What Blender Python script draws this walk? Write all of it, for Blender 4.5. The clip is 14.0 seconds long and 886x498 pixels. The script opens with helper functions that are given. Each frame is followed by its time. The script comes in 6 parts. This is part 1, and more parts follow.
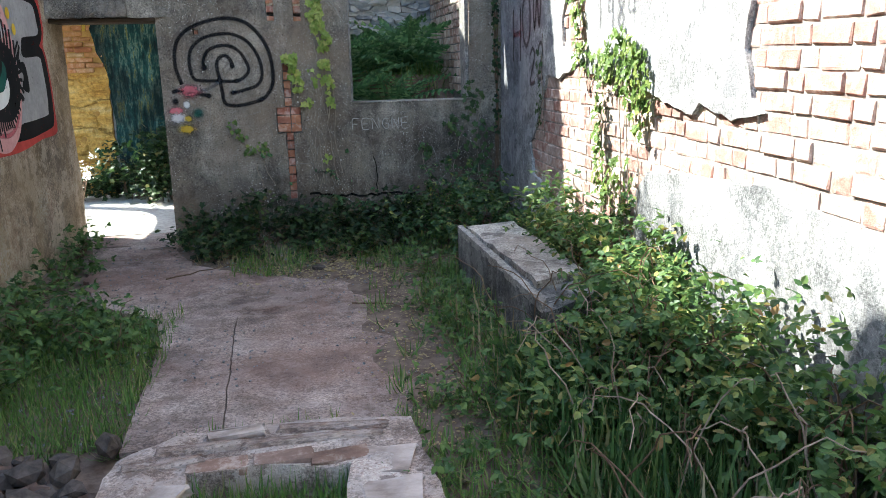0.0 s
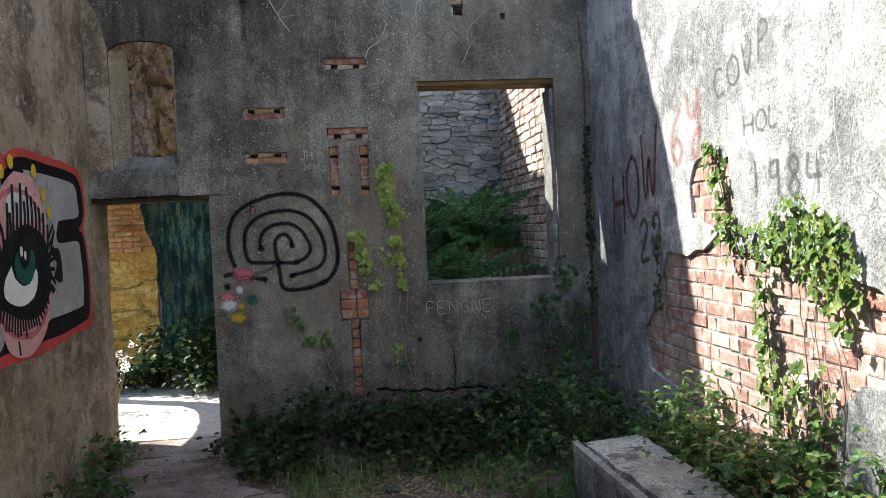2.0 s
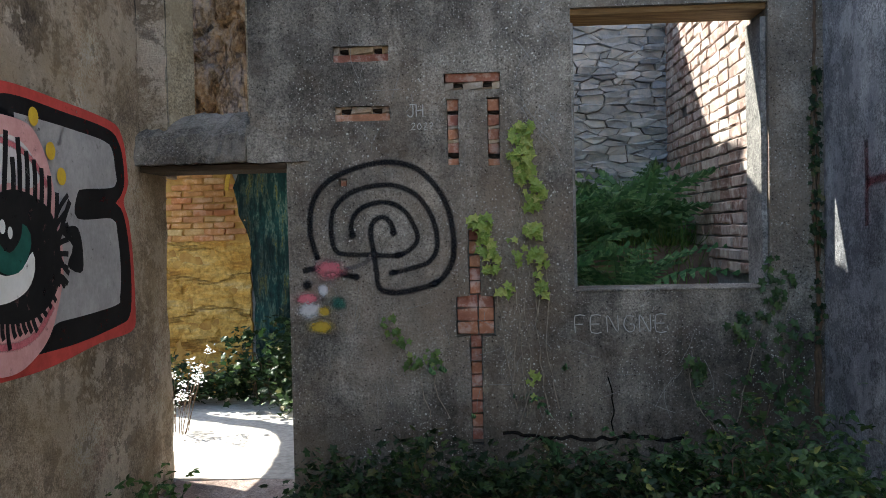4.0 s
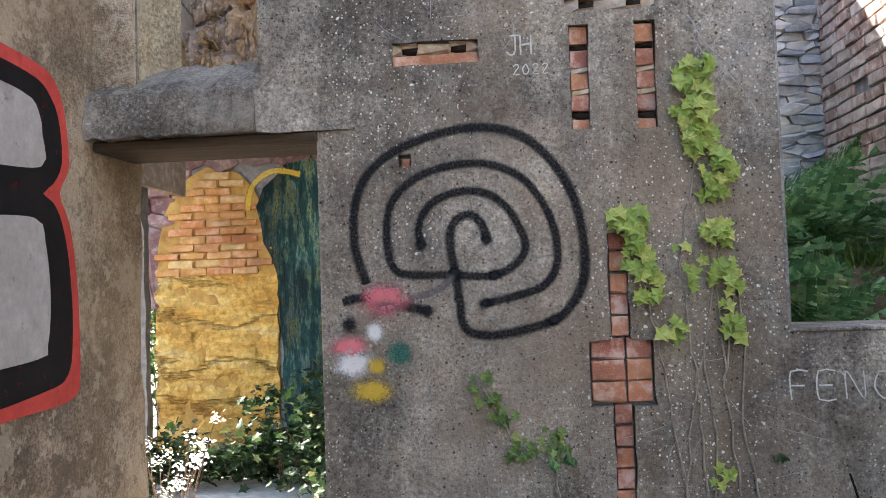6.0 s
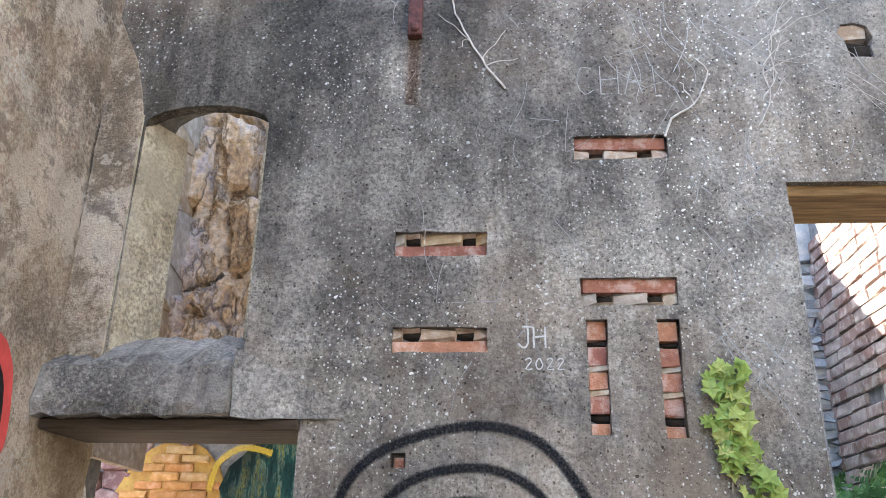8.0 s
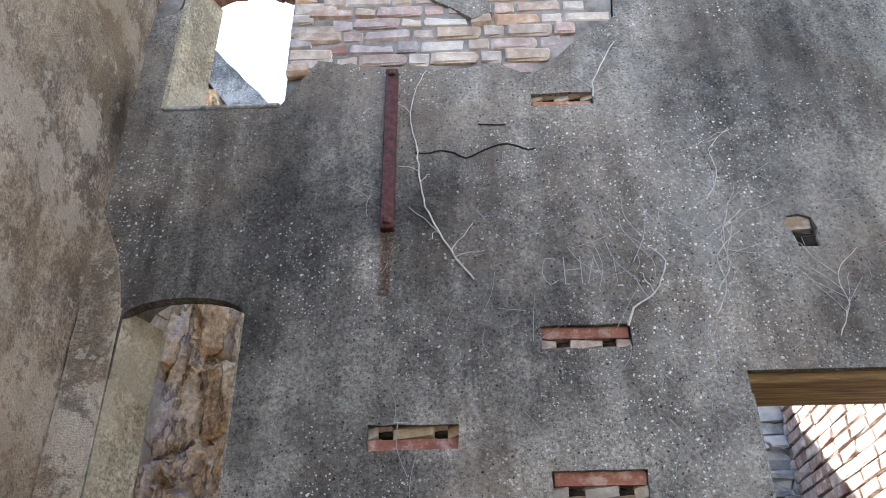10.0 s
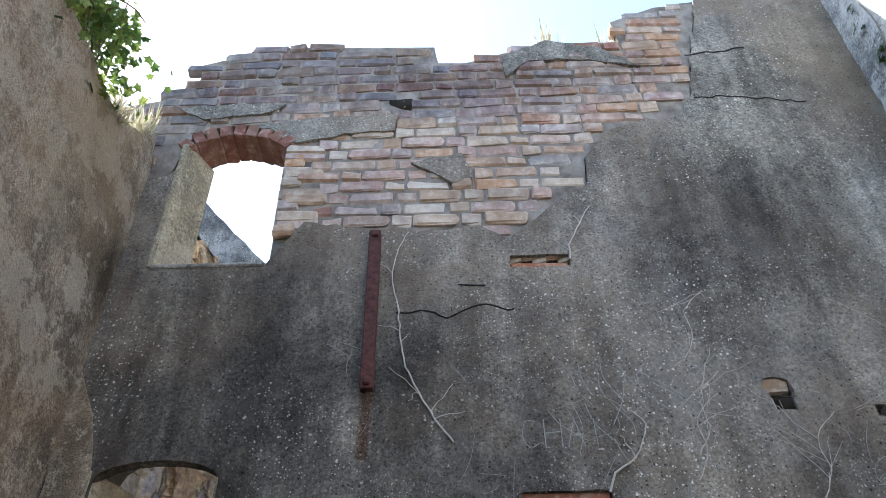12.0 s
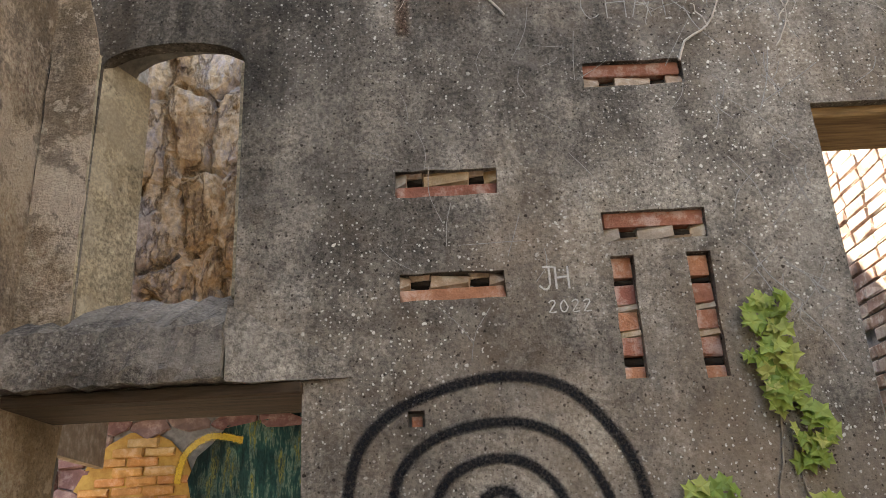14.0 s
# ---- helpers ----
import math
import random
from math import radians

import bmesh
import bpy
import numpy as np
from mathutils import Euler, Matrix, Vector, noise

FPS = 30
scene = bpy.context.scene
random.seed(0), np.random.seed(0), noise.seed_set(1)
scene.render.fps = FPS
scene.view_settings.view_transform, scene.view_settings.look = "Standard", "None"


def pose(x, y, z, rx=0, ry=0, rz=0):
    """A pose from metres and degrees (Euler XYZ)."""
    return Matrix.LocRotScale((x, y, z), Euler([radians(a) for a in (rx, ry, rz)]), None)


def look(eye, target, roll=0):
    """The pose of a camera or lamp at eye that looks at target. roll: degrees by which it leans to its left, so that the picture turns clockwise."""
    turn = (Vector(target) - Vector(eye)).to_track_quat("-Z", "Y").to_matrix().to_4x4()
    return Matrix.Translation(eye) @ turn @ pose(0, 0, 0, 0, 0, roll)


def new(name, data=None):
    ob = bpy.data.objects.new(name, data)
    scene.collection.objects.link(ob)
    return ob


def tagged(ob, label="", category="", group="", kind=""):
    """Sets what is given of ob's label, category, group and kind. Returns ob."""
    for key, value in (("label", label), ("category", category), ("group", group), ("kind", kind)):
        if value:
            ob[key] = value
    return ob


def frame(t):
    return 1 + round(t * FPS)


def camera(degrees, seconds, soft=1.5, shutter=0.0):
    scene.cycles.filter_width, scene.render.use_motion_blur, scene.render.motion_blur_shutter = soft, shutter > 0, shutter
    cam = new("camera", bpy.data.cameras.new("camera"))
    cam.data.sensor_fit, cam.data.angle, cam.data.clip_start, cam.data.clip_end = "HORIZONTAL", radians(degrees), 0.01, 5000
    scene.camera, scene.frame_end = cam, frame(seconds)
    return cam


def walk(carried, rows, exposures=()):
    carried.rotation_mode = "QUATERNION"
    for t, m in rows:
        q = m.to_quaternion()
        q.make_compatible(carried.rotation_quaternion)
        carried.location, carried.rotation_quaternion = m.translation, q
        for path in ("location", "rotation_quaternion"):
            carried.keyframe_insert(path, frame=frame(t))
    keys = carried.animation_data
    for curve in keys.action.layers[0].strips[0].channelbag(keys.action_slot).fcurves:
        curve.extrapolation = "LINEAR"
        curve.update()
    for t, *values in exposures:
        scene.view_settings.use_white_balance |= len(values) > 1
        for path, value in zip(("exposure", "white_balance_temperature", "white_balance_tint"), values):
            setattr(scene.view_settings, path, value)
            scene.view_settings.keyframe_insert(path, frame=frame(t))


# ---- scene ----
cam = camera(57.9, 14.0, 0.85)
PATH = [
    (0, (0.172, -0.064, 1.542), (0.473, 1.858, 1.078), -1.3),
    (0.5, (0.119, 0.128, 1.577), (0.459, 2.071, 1.249), -1.7),
    (1, (0.09, 0.362, 1.582), (0.34, 2.34, 1.416), -1.2),
    (1.5, (0.042, 0.687, 1.591), (0.238, 2.674, 1.473), -1.6),
    (2, (-0.011, 1.038, 1.629), (0.205, 3.025, 1.567), -2.5),
    (2.5, (0.021, 1.422, 1.606), (0.188, 3.413, 1.516), -1.0),
    (3, (0.02, 1.823, 1.57), (0.132, 3.816, 1.45), -1.5),
    (3.5, (0.008, 2.268, 1.559), (0.111, 4.263, 1.467), -2.0),
    (3.7, (0.04, 2.459, 1.553), (0.014, 4.457, 1.477), -1.2),
    (5.8, (-0.303, 4.279, 1.344), (-0.551, 6.262, 1.424), -1.1),
    (6, (-0.355, 4.43, 1.383), (-0.562, 6.418, 1.454), -1.9),
    (6.5, (-0.432, 4.711, 1.454), (-0.758, 6.656, 1.786), -0.4),
    (7, (-0.477, 4.755, 1.473), (-0.788, 6.69, 1.872), -0.6),
    (7.5, (-0.468, 4.746, 1.49), (-0.707, 6.658, 2.028), 0.8),
    (7.8, (-0.456, 4.725, 1.511), (-0.641, 6.603, 2.174), 1.1),
    (8, (-0.462, 4.73, 1.513), (-0.6, 6.588, 2.243), 1.1),
    (8.2, (-0.467, 4.729, 1.509), (-0.555, 6.568, 2.29), 0.7),
    (10.3, (-0.423, 4.557, 1.673), (-0.491, 6.241, 2.75), -0.7),
    (10.5, (-0.417, 4.545, 1.675), (-0.479, 6.208, 2.784), -0.9),
    (11, (-0.417, 4.514, 1.701), (-0.464, 6.146, 2.856), -1.1),
    (11.5, (-0.417, 4.512, 1.698), (-0.453, 6.084, 2.934), -1.1),
    (12, (-0.415, 4.509, 1.692), (-0.439, 6.011, 3.012), -1.0),
    (12.5, (-0.412, 4.503, 1.684), (-0.427, 5.984, 3.028), -0.8),
    (13, (-0.417, 4.538, 1.663), (-0.475, 6.148, 2.848), 0.4),
    (13.1, (-0.427, 4.553, 1.657), (-0.492, 6.21, 2.775), 0.7),
    (13.5, (-0.492, 4.63, 1.63), (-0.563, 6.44, 2.477), -0.4),
    (14, (-0.688, 5.008, 1.458), (-0.681, 6.879, 2.163), -3.0),
]
EXPOSURES = [(0.0, 2.5, 6100, 4), (0.5, 2.15, 6100, 4), (1.5, 2.0, 6300, 5), (2.5, 1.72, 6300, 6), (3.5, 1.82, 6300, 6), (5.8, 2.95, 6700, 12), (6.5, 3.46, 6500, 12), (7.0, 3.72, 6400, 12), (7.5, 3.78, 6400, 12), (8.0, 3.53, 6400, 11), (8.2, 3.5, 6400, 11), (10.3, 2.75, 6300, 9), (11.0, 2.55, 6200, 8), (12.0, 2.25, 6250, 7), (12.5, 1.95, 6300, 6), (13.0, 1.98, 6700, 8), (13.5, 2.25, 7300, 10), (14.0, 2.75, 8100, 13)]
walk(cam, [(t, look(eye, target, roll)) for t, eye, target, roll in PATH], EXPOSURES)

# ---- world and sun ----
SUN_WAY = Vector((2.06, -1.0, -2.45)).normalized()
world = bpy.data.worlds.new("sky")
scene.world = world
world.use_nodes = True
wn = world.node_tree.nodes
sky = wn.new("ShaderNodeTexSky")
sky.sky_type, sky.sun_disc = "NISHITA", False
sky.sun_elevation = math.asin(-SUN_WAY.z)
sky.sun_rotation = math.atan2(-SUN_WAY.x, -SUN_WAY.y)
wn["Background"].inputs["Strength"].default_value = 0.15
world.node_tree.links.new(sky.outputs[0], wn["Background"].inputs[0])
sun = new("sun", bpy.data.lights.new("sun", "SUN"))
sun.data.energy, sun.data.angle, sun.data.color = 4.2, radians(0.53), (1.0, 0.95, 0.86)
sun.matrix_world = look((0, 0, 20), Vector((0, 0, 20)) + SUN_WAY)


# ---- materials ----
YB, XR = 7.27, 1.89
def ramp(nt, fac, stops):
    n = nt.nodes.new("ShaderNodeValToRGB")
    n.color_ramp.elements[0].position, n.color_ramp.elements[0].color = stops[0][0], (*stops[0][1], 1)
    n.color_ramp.elements[1].position, n.color_ramp.elements[1].color = stops[-1][0], (*stops[-1][1], 1)
    for p, c in stops[1:-1]:
        e = n.color_ramp.elements.new(p)
        e.color = (*c, 1)
    nt.links.new(fac, n.inputs[0])
    return n.outputs[0]


def noise_of(nt, scale, detail=6, rough=0.6, stretch=(1, 1, 1), shift=0.0):
    tc = nt.nodes.new("ShaderNodeTexCoord")
    mp = nt.nodes.new("ShaderNodeMapping")
    mp.inputs["Scale"].default_value = stretch
    mp.inputs["Location"].default_value = (shift, shift * 0.7, shift * 1.3)
    nt.links.new(tc.outputs["Object"], mp.inputs[0])
    n = nt.nodes.new("ShaderNodeTexNoise")
    n.inputs["Scale"].default_value, n.inputs["Detail"].default_value, n.inputs["Roughness"].default_value = scale, detail, rough
    nt.links.new(mp.outputs[0], n.inputs["Vector"])
    return n.outputs[0]


def mix(nt, a, b, fac, mode="MIX"):
    n = nt.nodes.new("ShaderNodeMix")
    n.data_type, n.blend_type = "RGBA", mode
    for sock, v in ((n.inputs[0], fac), (n.inputs[6], a), (n.inputs[7], b)):
        if isinstance(v, (int, float)):
            sock.default_value = v
        elif isinstance(v, tuple):
            sock.default_value = (*v, 1)
        else:
            nt.links.new(v, sock)
    return n.outputs[2]


def start(name, rough=0.9):
    m = bpy.data.materials.new(name)
    m.use_nodes = True
    b = m.node_tree.nodes["Principled BSDF"]
    b.inputs["Roughness"].default_value = rough
    b.inputs["Specular IOR Level"].default_value = 0.25
    return m, m.node_tree, b


def bump(nt, b, height, strength, dist):
    n = nt.nodes.new("ShaderNodeBump")
    n.inputs["Strength"].default_value, n.inputs["Distance"].default_value = strength, dist
    nt.links.new(height, n.inputs["Height"])
    nt.links.new(n.outputs[0], b.inputs["Normal"])


def dots(nt, scale, lo, hi, shift=0.0):
    """White where a scattered round speck lies."""
    tc = nt.nodes.new("ShaderNodeTexCoord")
    mp = nt.nodes.new("ShaderNodeMapping")
    mp.inputs["Location"].default_value = (shift, shift, shift)
    nt.links.new(tc.outputs["Object"], mp.inputs[0])
    wob = nt.nodes.new("ShaderNodeTexNoise")
    wob.inputs["Scale"].default_value, wob.inputs["Detail"].default_value = scale * 1.5, 3
    nt.links.new(mp.outputs[0], wob.inputs["Vector"])
    off = nt.nodes.new("ShaderNodeVectorMath")
    off.operation = "MULTIPLY_ADD"
    nt.links.new(wob.outputs["Color"], off.inputs[0])
    off.inputs[1].default_value = (0.6 / scale,) * 3
    nt.links.new(mp.outputs[0], off.inputs[2])
    v = nt.nodes.new("ShaderNodeTexVoronoi")
    v.inputs["Scale"].default_value = scale
    nt.links.new(off.outputs[0], v.inputs["Vector"])
    sep = nt.nodes.new("ShaderNodeSeparateColor")
    nt.links.new(v.outputs["Color"], sep.inputs[0])
    mul = nt.nodes.new("ShaderNodeMath")
    mul.operation = "MULTIPLY"
    nt.links.new(sep.outputs[0], mul.inputs[0])
    mul.inputs[1].default_value = hi
    lt = nt.nodes.new("ShaderNodeMath")
    lt.operation = "SUBTRACT"
    nt.links.new(mul.outputs[0], lt.inputs[0])
    nt.links.new(v.outputs["Distance"], lt.inputs[1])
    return ramp(nt, lt.outputs[0], [(lo, (0, 0, 0)), (lo + 0.06, (1, 1, 1))])


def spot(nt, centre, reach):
    """1 inside a ragged-edged patch about a place, 0 outside: for stains and for painted shade."""
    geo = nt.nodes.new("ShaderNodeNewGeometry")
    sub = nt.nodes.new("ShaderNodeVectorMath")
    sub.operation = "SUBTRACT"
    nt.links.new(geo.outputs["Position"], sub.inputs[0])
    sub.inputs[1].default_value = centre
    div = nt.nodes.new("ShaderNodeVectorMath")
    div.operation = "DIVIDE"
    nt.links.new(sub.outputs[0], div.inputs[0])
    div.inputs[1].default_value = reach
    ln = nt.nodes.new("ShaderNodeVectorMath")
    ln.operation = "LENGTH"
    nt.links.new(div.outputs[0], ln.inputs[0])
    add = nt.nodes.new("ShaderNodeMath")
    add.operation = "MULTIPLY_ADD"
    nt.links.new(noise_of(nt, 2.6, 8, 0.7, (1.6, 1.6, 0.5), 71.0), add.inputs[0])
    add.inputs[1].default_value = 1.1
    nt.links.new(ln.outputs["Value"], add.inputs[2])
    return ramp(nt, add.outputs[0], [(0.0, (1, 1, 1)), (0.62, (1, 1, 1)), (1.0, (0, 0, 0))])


def plaster(name, dark, mid, light, speck=0.5, streak=0.5, bumps=0.5, warm=None, peel=1.0, stains_and_shade=(), relief=0.02, pale=(), pits=0.0):
    """Weathered cement render: cloudy staining, rain streaks, sand grain, pale lichen specks, and patches of stain and
    painted shade.
    """
    m, nt, b = start(name)
    cloud = ramp(nt, noise_of(nt, 1.1, 9, 0.68), [(0.38, dark), (0.5, mid), (0.62, light)])
    blotch = ramp(nt, noise_of(nt, 5.5, 8, 0.72, shift=31.0), [(0.36, (0.2, 0.2, 0.2)), (0.64, (0.8, 0.8, 0.78))])
    cloud = mix(nt, cloud, blotch, 0.5, "OVERLAY")
    fine = noise_of(nt, 75, 4, 0.75, shift=2.0)
    col = mix(nt, cloud, ramp(nt, fine, [(0.38, (0.1, 0.1, 0.1)), (0.62, (0.9, 0.9, 0.88))]), 0.55, "OVERLAY")
    col = mix(nt, col, ramp(nt, noise_of(nt, 24, 5, 0.7, shift=44.0), [(0.4, (0.22, 0.22, 0.22)), (0.6, (0.78, 0.78, 0.77))]), 0.2, "OVERLAY")
    st = ramp(nt, noise_of(nt, 1.6, 6, 0.65, (3.2, 3.2, 0.3), 5.0), [(0.42, (0.3, 0.29, 0.28)), (0.6, (1, 1, 1))])
    col = mix(nt, col, st, streak, "MULTIPLY")
    pl = ramp(nt, noise_of(nt, 2.3, 9, 0.7, shift=52.0), [(0.52, (0, 0, 0)), (0.545, (1, 1, 1))])
    col = mix(nt, col, mix(nt, col, light, 0.38 * peel), pl)
    pd = ramp(nt, noise_of(nt, 3.1, 9, 0.72, shift=63.0), [(0.58, (0, 0, 0)), (0.6, (1, 1, 1))])
    col = mix(nt, col, mix(nt, col, dark, 0.5 * peel), pd)
    chip = ramp(nt, noise_of(nt, 8.5, 9, 0.72, shift=81.0), [(0.565, (0, 0, 0)), (0.585, (1, 1, 1))])
    col = mix(nt, col, mix(nt, col, dark, 0.45 * peel), chip)
    flake = ramp(nt, noise_of(nt, 10.5, 9, 0.72, shift=93.0), [(0.59, (0, 0, 0)), (0.61, (1, 1, 1))])
    col = mix(nt, col, mix(nt, col, light, 0.45 * peel), flake)
    if warm:
        w = ramp(nt, noise_of(nt, 0.8, 8, 0.68, shift=9.0), [(0.45, (0, 0, 0)), (0.62, (0.75, 0.75, 0.75))])
        col = mix(nt, col, mix(nt, col, warm, 0.75), w)
    for centre, reach, *tone in stains_and_shade:
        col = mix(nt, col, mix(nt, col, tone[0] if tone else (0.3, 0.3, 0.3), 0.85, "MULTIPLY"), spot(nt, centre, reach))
    for centre, reach in pale:
        col = mix(nt, col, mix(nt, col, light, 0.36), spot(nt, centre, reach))
    if pits:
        pit = mix(nt, dots(nt, 48, 0.0, 0.26, 37.0), dots(nt, 95, 0.0, 0.3, 51.0), 0.8, "LIGHTEN")
        col = mix(nt, col, mix(nt, col, (0.22, 0.2, 0.19), pits, "MULTIPLY"), pit)
    sp = mix(nt, mix(nt, mix(nt, dots(nt, 34, 0.0, 0.23), dots(nt, 75, 0.0, 0.33, 4.0), 0.8, "LIGHTEN"), dots(nt, 21, 0.0, 0.15, 9.0), 0.9, "LIGHTEN"), ramp(nt, noise_of(nt, 1.3, 5, 0.65, shift=14.0), [(0.44, (0.12, 0.12, 0.12)), (0.6, (1, 1, 1))]), 1.0, "MULTIPLY")
    half = nt.nodes.new("ShaderNodeMath")
    half.operation = "MULTIPLY"
    nt.links.new(sp, half.inputs[0])
    half.inputs[1].default_value = speck
    col = mix(nt, col, (0.7, 0.69, 0.63), half.outputs[0])
    scr = ramp(nt, noise_of(nt, 12, 8, 0.8, (1, 1, 0.3), 21.0), [(0.60, (0, 0, 0)), (0.68, (1, 1, 1))])
    sc2 = nt.nodes.new("ShaderNodeMath")
    sc2.operation = "MULTIPLY"
    nt.links.new(scr, sc2.inputs[0])
    sc2.inputs[1].default_value = 0.22
    col = mix(nt, col, light, sc2.outputs[0])
    nt.links.new(col, b.inputs["Base Color"])
    bump(nt, b, mix(nt, noise_of(nt, 7, 8, 0.7), fine, 0.35), bumps, relief)
    return m


def brick_mat(name, stops, white=0.4, grime=0.3, soot=()):
    m, nt, b = start(name, 0.92)
    oi = nt.nodes.new("ShaderNodeObjectInfo")
    geo = nt.nodes.new("ShaderNodeNewGeometry")
    add = nt.nodes.new("ShaderNodeMath")
    add.operation = "ADD"
    nt.links.new(oi.outputs["Random"], add.inputs[0])
    nt.links.new(geo.outputs["Random Per Island"], add.inputs[1])
    fr = nt.nodes.new("ShaderNodeMath")
    fr.operation = "FRACT"
    nt.links.new(add.outputs[0], fr.inputs[0])
    col = ramp(nt, fr.outputs[0], stops)
    # world-space grain
    pos = geo.outputs["Position"]
    n1 = nt.nodes.new("ShaderNodeTexNoise")
    n1.inputs["Scale"].default_value, n1.inputs["Detail"].default_value, n1.inputs["Roughness"].default_value = 14, 8, 0.7
    nt.links.new(pos, n1.inputs["Vector"])
    n2 = nt.nodes.new("ShaderNodeTexNoise")
    n2.inputs["Scale"].default_value, n2.inputs["Detail"].default_value = 3.0, 6
    nt.links.new(pos, n2.inputs["Vector"])
    col = mix(nt, col, ramp(nt, n1.outputs[0], [(0.35, (0.3, 0.3, 0.3)), (0.65, (0.75, 0.75, 0.75))]), 0.5, "OVERLAY")
    w = ramp(nt, n1.outputs[0], [(0.5, (0, 0, 0)), (0.62, (1, 1, 1))])
    ws = nt.nodes.new("ShaderNodeMath")
    ws.operation = "MULTIPLY"
    nt.links.new(w, ws.inputs[0])
    ws.inputs[1].default_value = white
    col = mix(nt, col, (0.62, 0.58, 0.52), ws.outputs[0])
    g = ramp(nt, n2.outputs[0], [(0.45, (1, 1, 1)), (0.65, (0.45, 0.44, 0.45))])
    col = mix(nt, col, g, grime, "MULTIPLY")
    for centre, reach, tone in soot:
        col = mix(nt, col, mix(nt, col, tone, 0.9, "MULTIPLY"), spot(nt, centre, reach))
    nt.links.new(col, b.inputs["Base Color"])
    bump(nt, b, n1.outputs[0], 0.8, 0.016)
    return m


def simple(name, a, c, scale=8.0, rough=0.85, strength=0.4, dist=0.01, stretch=(1, 1, 1)):
    m, nt, b = start(name, rough)
    n = noise_of(nt, scale, 7, 0.65, stretch)
    nt.links.new(ramp(nt, n, [(0.33, a), (0.67, c)]), b.inputs["Base Color"])
    bump(nt, b, n, strength, dist)
    return m


M_BACK = plaster("grey_render", (0.115, 0.105, 0.093), (0.215, 0.195, 0.17), (0.34, 0.312, 0.27), 0.85, 0.6, 0.8, (0.24, 0.18, 0.125), 0.4, (((-1.25, YB, 3.35), (2.6, 2, 2.3)), ((-1.6, YB, 2.9), (1.0, 2, 0.9)), ((1.3, YB, 0.7), (2.2, 2, 1.3)), ((-0.2, YB, 0.3), (2.6, 2, 0.8)), ((1.0, YB, 4.3), (1.0, 2, 1.3))), pale=(((0.45, YB, 3.4), (0.5, 2, 0.9)), ((0.42, YB, 2.3), (0.25, 2, 0.8))), pits=0.95)
M_LEFT = plaster("ochre_render", (0.19, 0.15, 0.115), (0.51, 0.405, 0.305), (0.72, 0.61, 0.48), 0.12, 0.4, 1.3, (0.42, 0.3, 0.16), 1.5, (((-1.95, 7.2, 4.0), (2, 0.3, 0.8)),), 0.05, (), 0.35)
# First patch paints the corner's bluish shade into the colour; second darkens the low band.
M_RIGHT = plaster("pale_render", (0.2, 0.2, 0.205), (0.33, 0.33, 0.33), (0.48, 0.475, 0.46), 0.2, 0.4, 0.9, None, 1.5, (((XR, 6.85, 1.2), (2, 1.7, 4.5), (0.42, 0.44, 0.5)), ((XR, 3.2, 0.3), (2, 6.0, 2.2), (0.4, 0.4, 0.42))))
M_JAMB = plaster("cream_render", (0.22, 0.183, 0.125), (0.33, 0.275, 0.19), (0.41, 0.36, 0.27), 0.1, 0.3, 0.4)
M_CONC = plaster("pale_concrete", (0.15, 0.145, 0.14), (0.26, 0.25, 0.235), (0.36, 0.345, 0.32), 0.3, 0.35, 0.7)
M_LINTEL = plaster("rough_lintel_concrete", (0.1, 0.09, 0.08), (0.19, 0.172, 0.15), (0.3, 0.275, 0.24), 0.3, 0.35, 1.2)
M_BRICK = brick_mat("red_brick", [(0, (0.33, 0.18, 0.145)), (0.4, (0.4, 0.25, 0.205)), (0.7, (0.43, 0.31, 0.26)), (1, (0.46, 0.36, 0.31))], 0.6, 0.5)
M_WASHBRICK = brick_mat("whitewashed_brick", [(0, (0.38, 0.19, 0.15)), (0.35, (0.42, 0.27, 0.22)), (0.7, (0.47, 0.36, 0.31)), (1, (0.38, 0.22, 0.175))], 0.65, 0.5)
M_INNERBRICK = brick_mat("limewashed_red_brick", [(0, (0.36, 0.24, 0.2)), (0.4, (0.45, 0.33, 0.28)), (0.75, (0.56, 0.48, 0.43)), (1, (0.5, 0.38, 0.33))], 0.9, 0.5)
M_DARKBRICK = brick_mat("dark_red_brick", [(0, (0.16, 0.07, 0.055)), (0.6, (0.24, 0.11, 0.08)), (1, (0.2, 0.12, 0.09))], 0.2, 0.4)
SOOT = (((-1.3, YB, 5.55), (4.4, 2, 1.35), (0.33, 0.36, 0.44)), ((-0.2, YB, 5.32), (2.4, 2, 0.7), (0.55, 0.5, 0.55)), ((-1.95, YB, 5.1), (1.6, 2, 1.4), (0.45, 0.48, 0.53)), ((0.75, YB, 5.6), (1.4, 2, 1.0), (0.75, 0.68, 0.64)))
M_OLDBRICK = brick_mat("weathered_brick", [(0, (0.36, 0.19, 0.15)), (0.15, (0.47, 0.33, 0.23)), (0.35, (0.52, 0.43, 0.34)), (0.5, (0.45, 0.3, 0.25)), (0.62, (0.36, 0.33, 0.31)), (0.75, (0.5, 0.3, 0.18)), (0.88, (0.55, 0.47, 0.39)), (1, (0.42, 0.31, 0.29))], 0.4, 0.45, SOOT)
M_ORANGE = brick_mat("orange_brick", [(0, (0.38, 0.16, 0.09)), (0.5, (0.45, 0.21, 0.12)), (1, (0.28, 0.11, 0.08))], 0.4, 0.6)
M_TANBRICK = brick_mat("tan_brick", [(0, (0.4, 0.29, 0.2)), (0.5, (0.44, 0.34, 0.25)), (1, (0.36, 0.25, 0.18))], 0.6, 0.4)
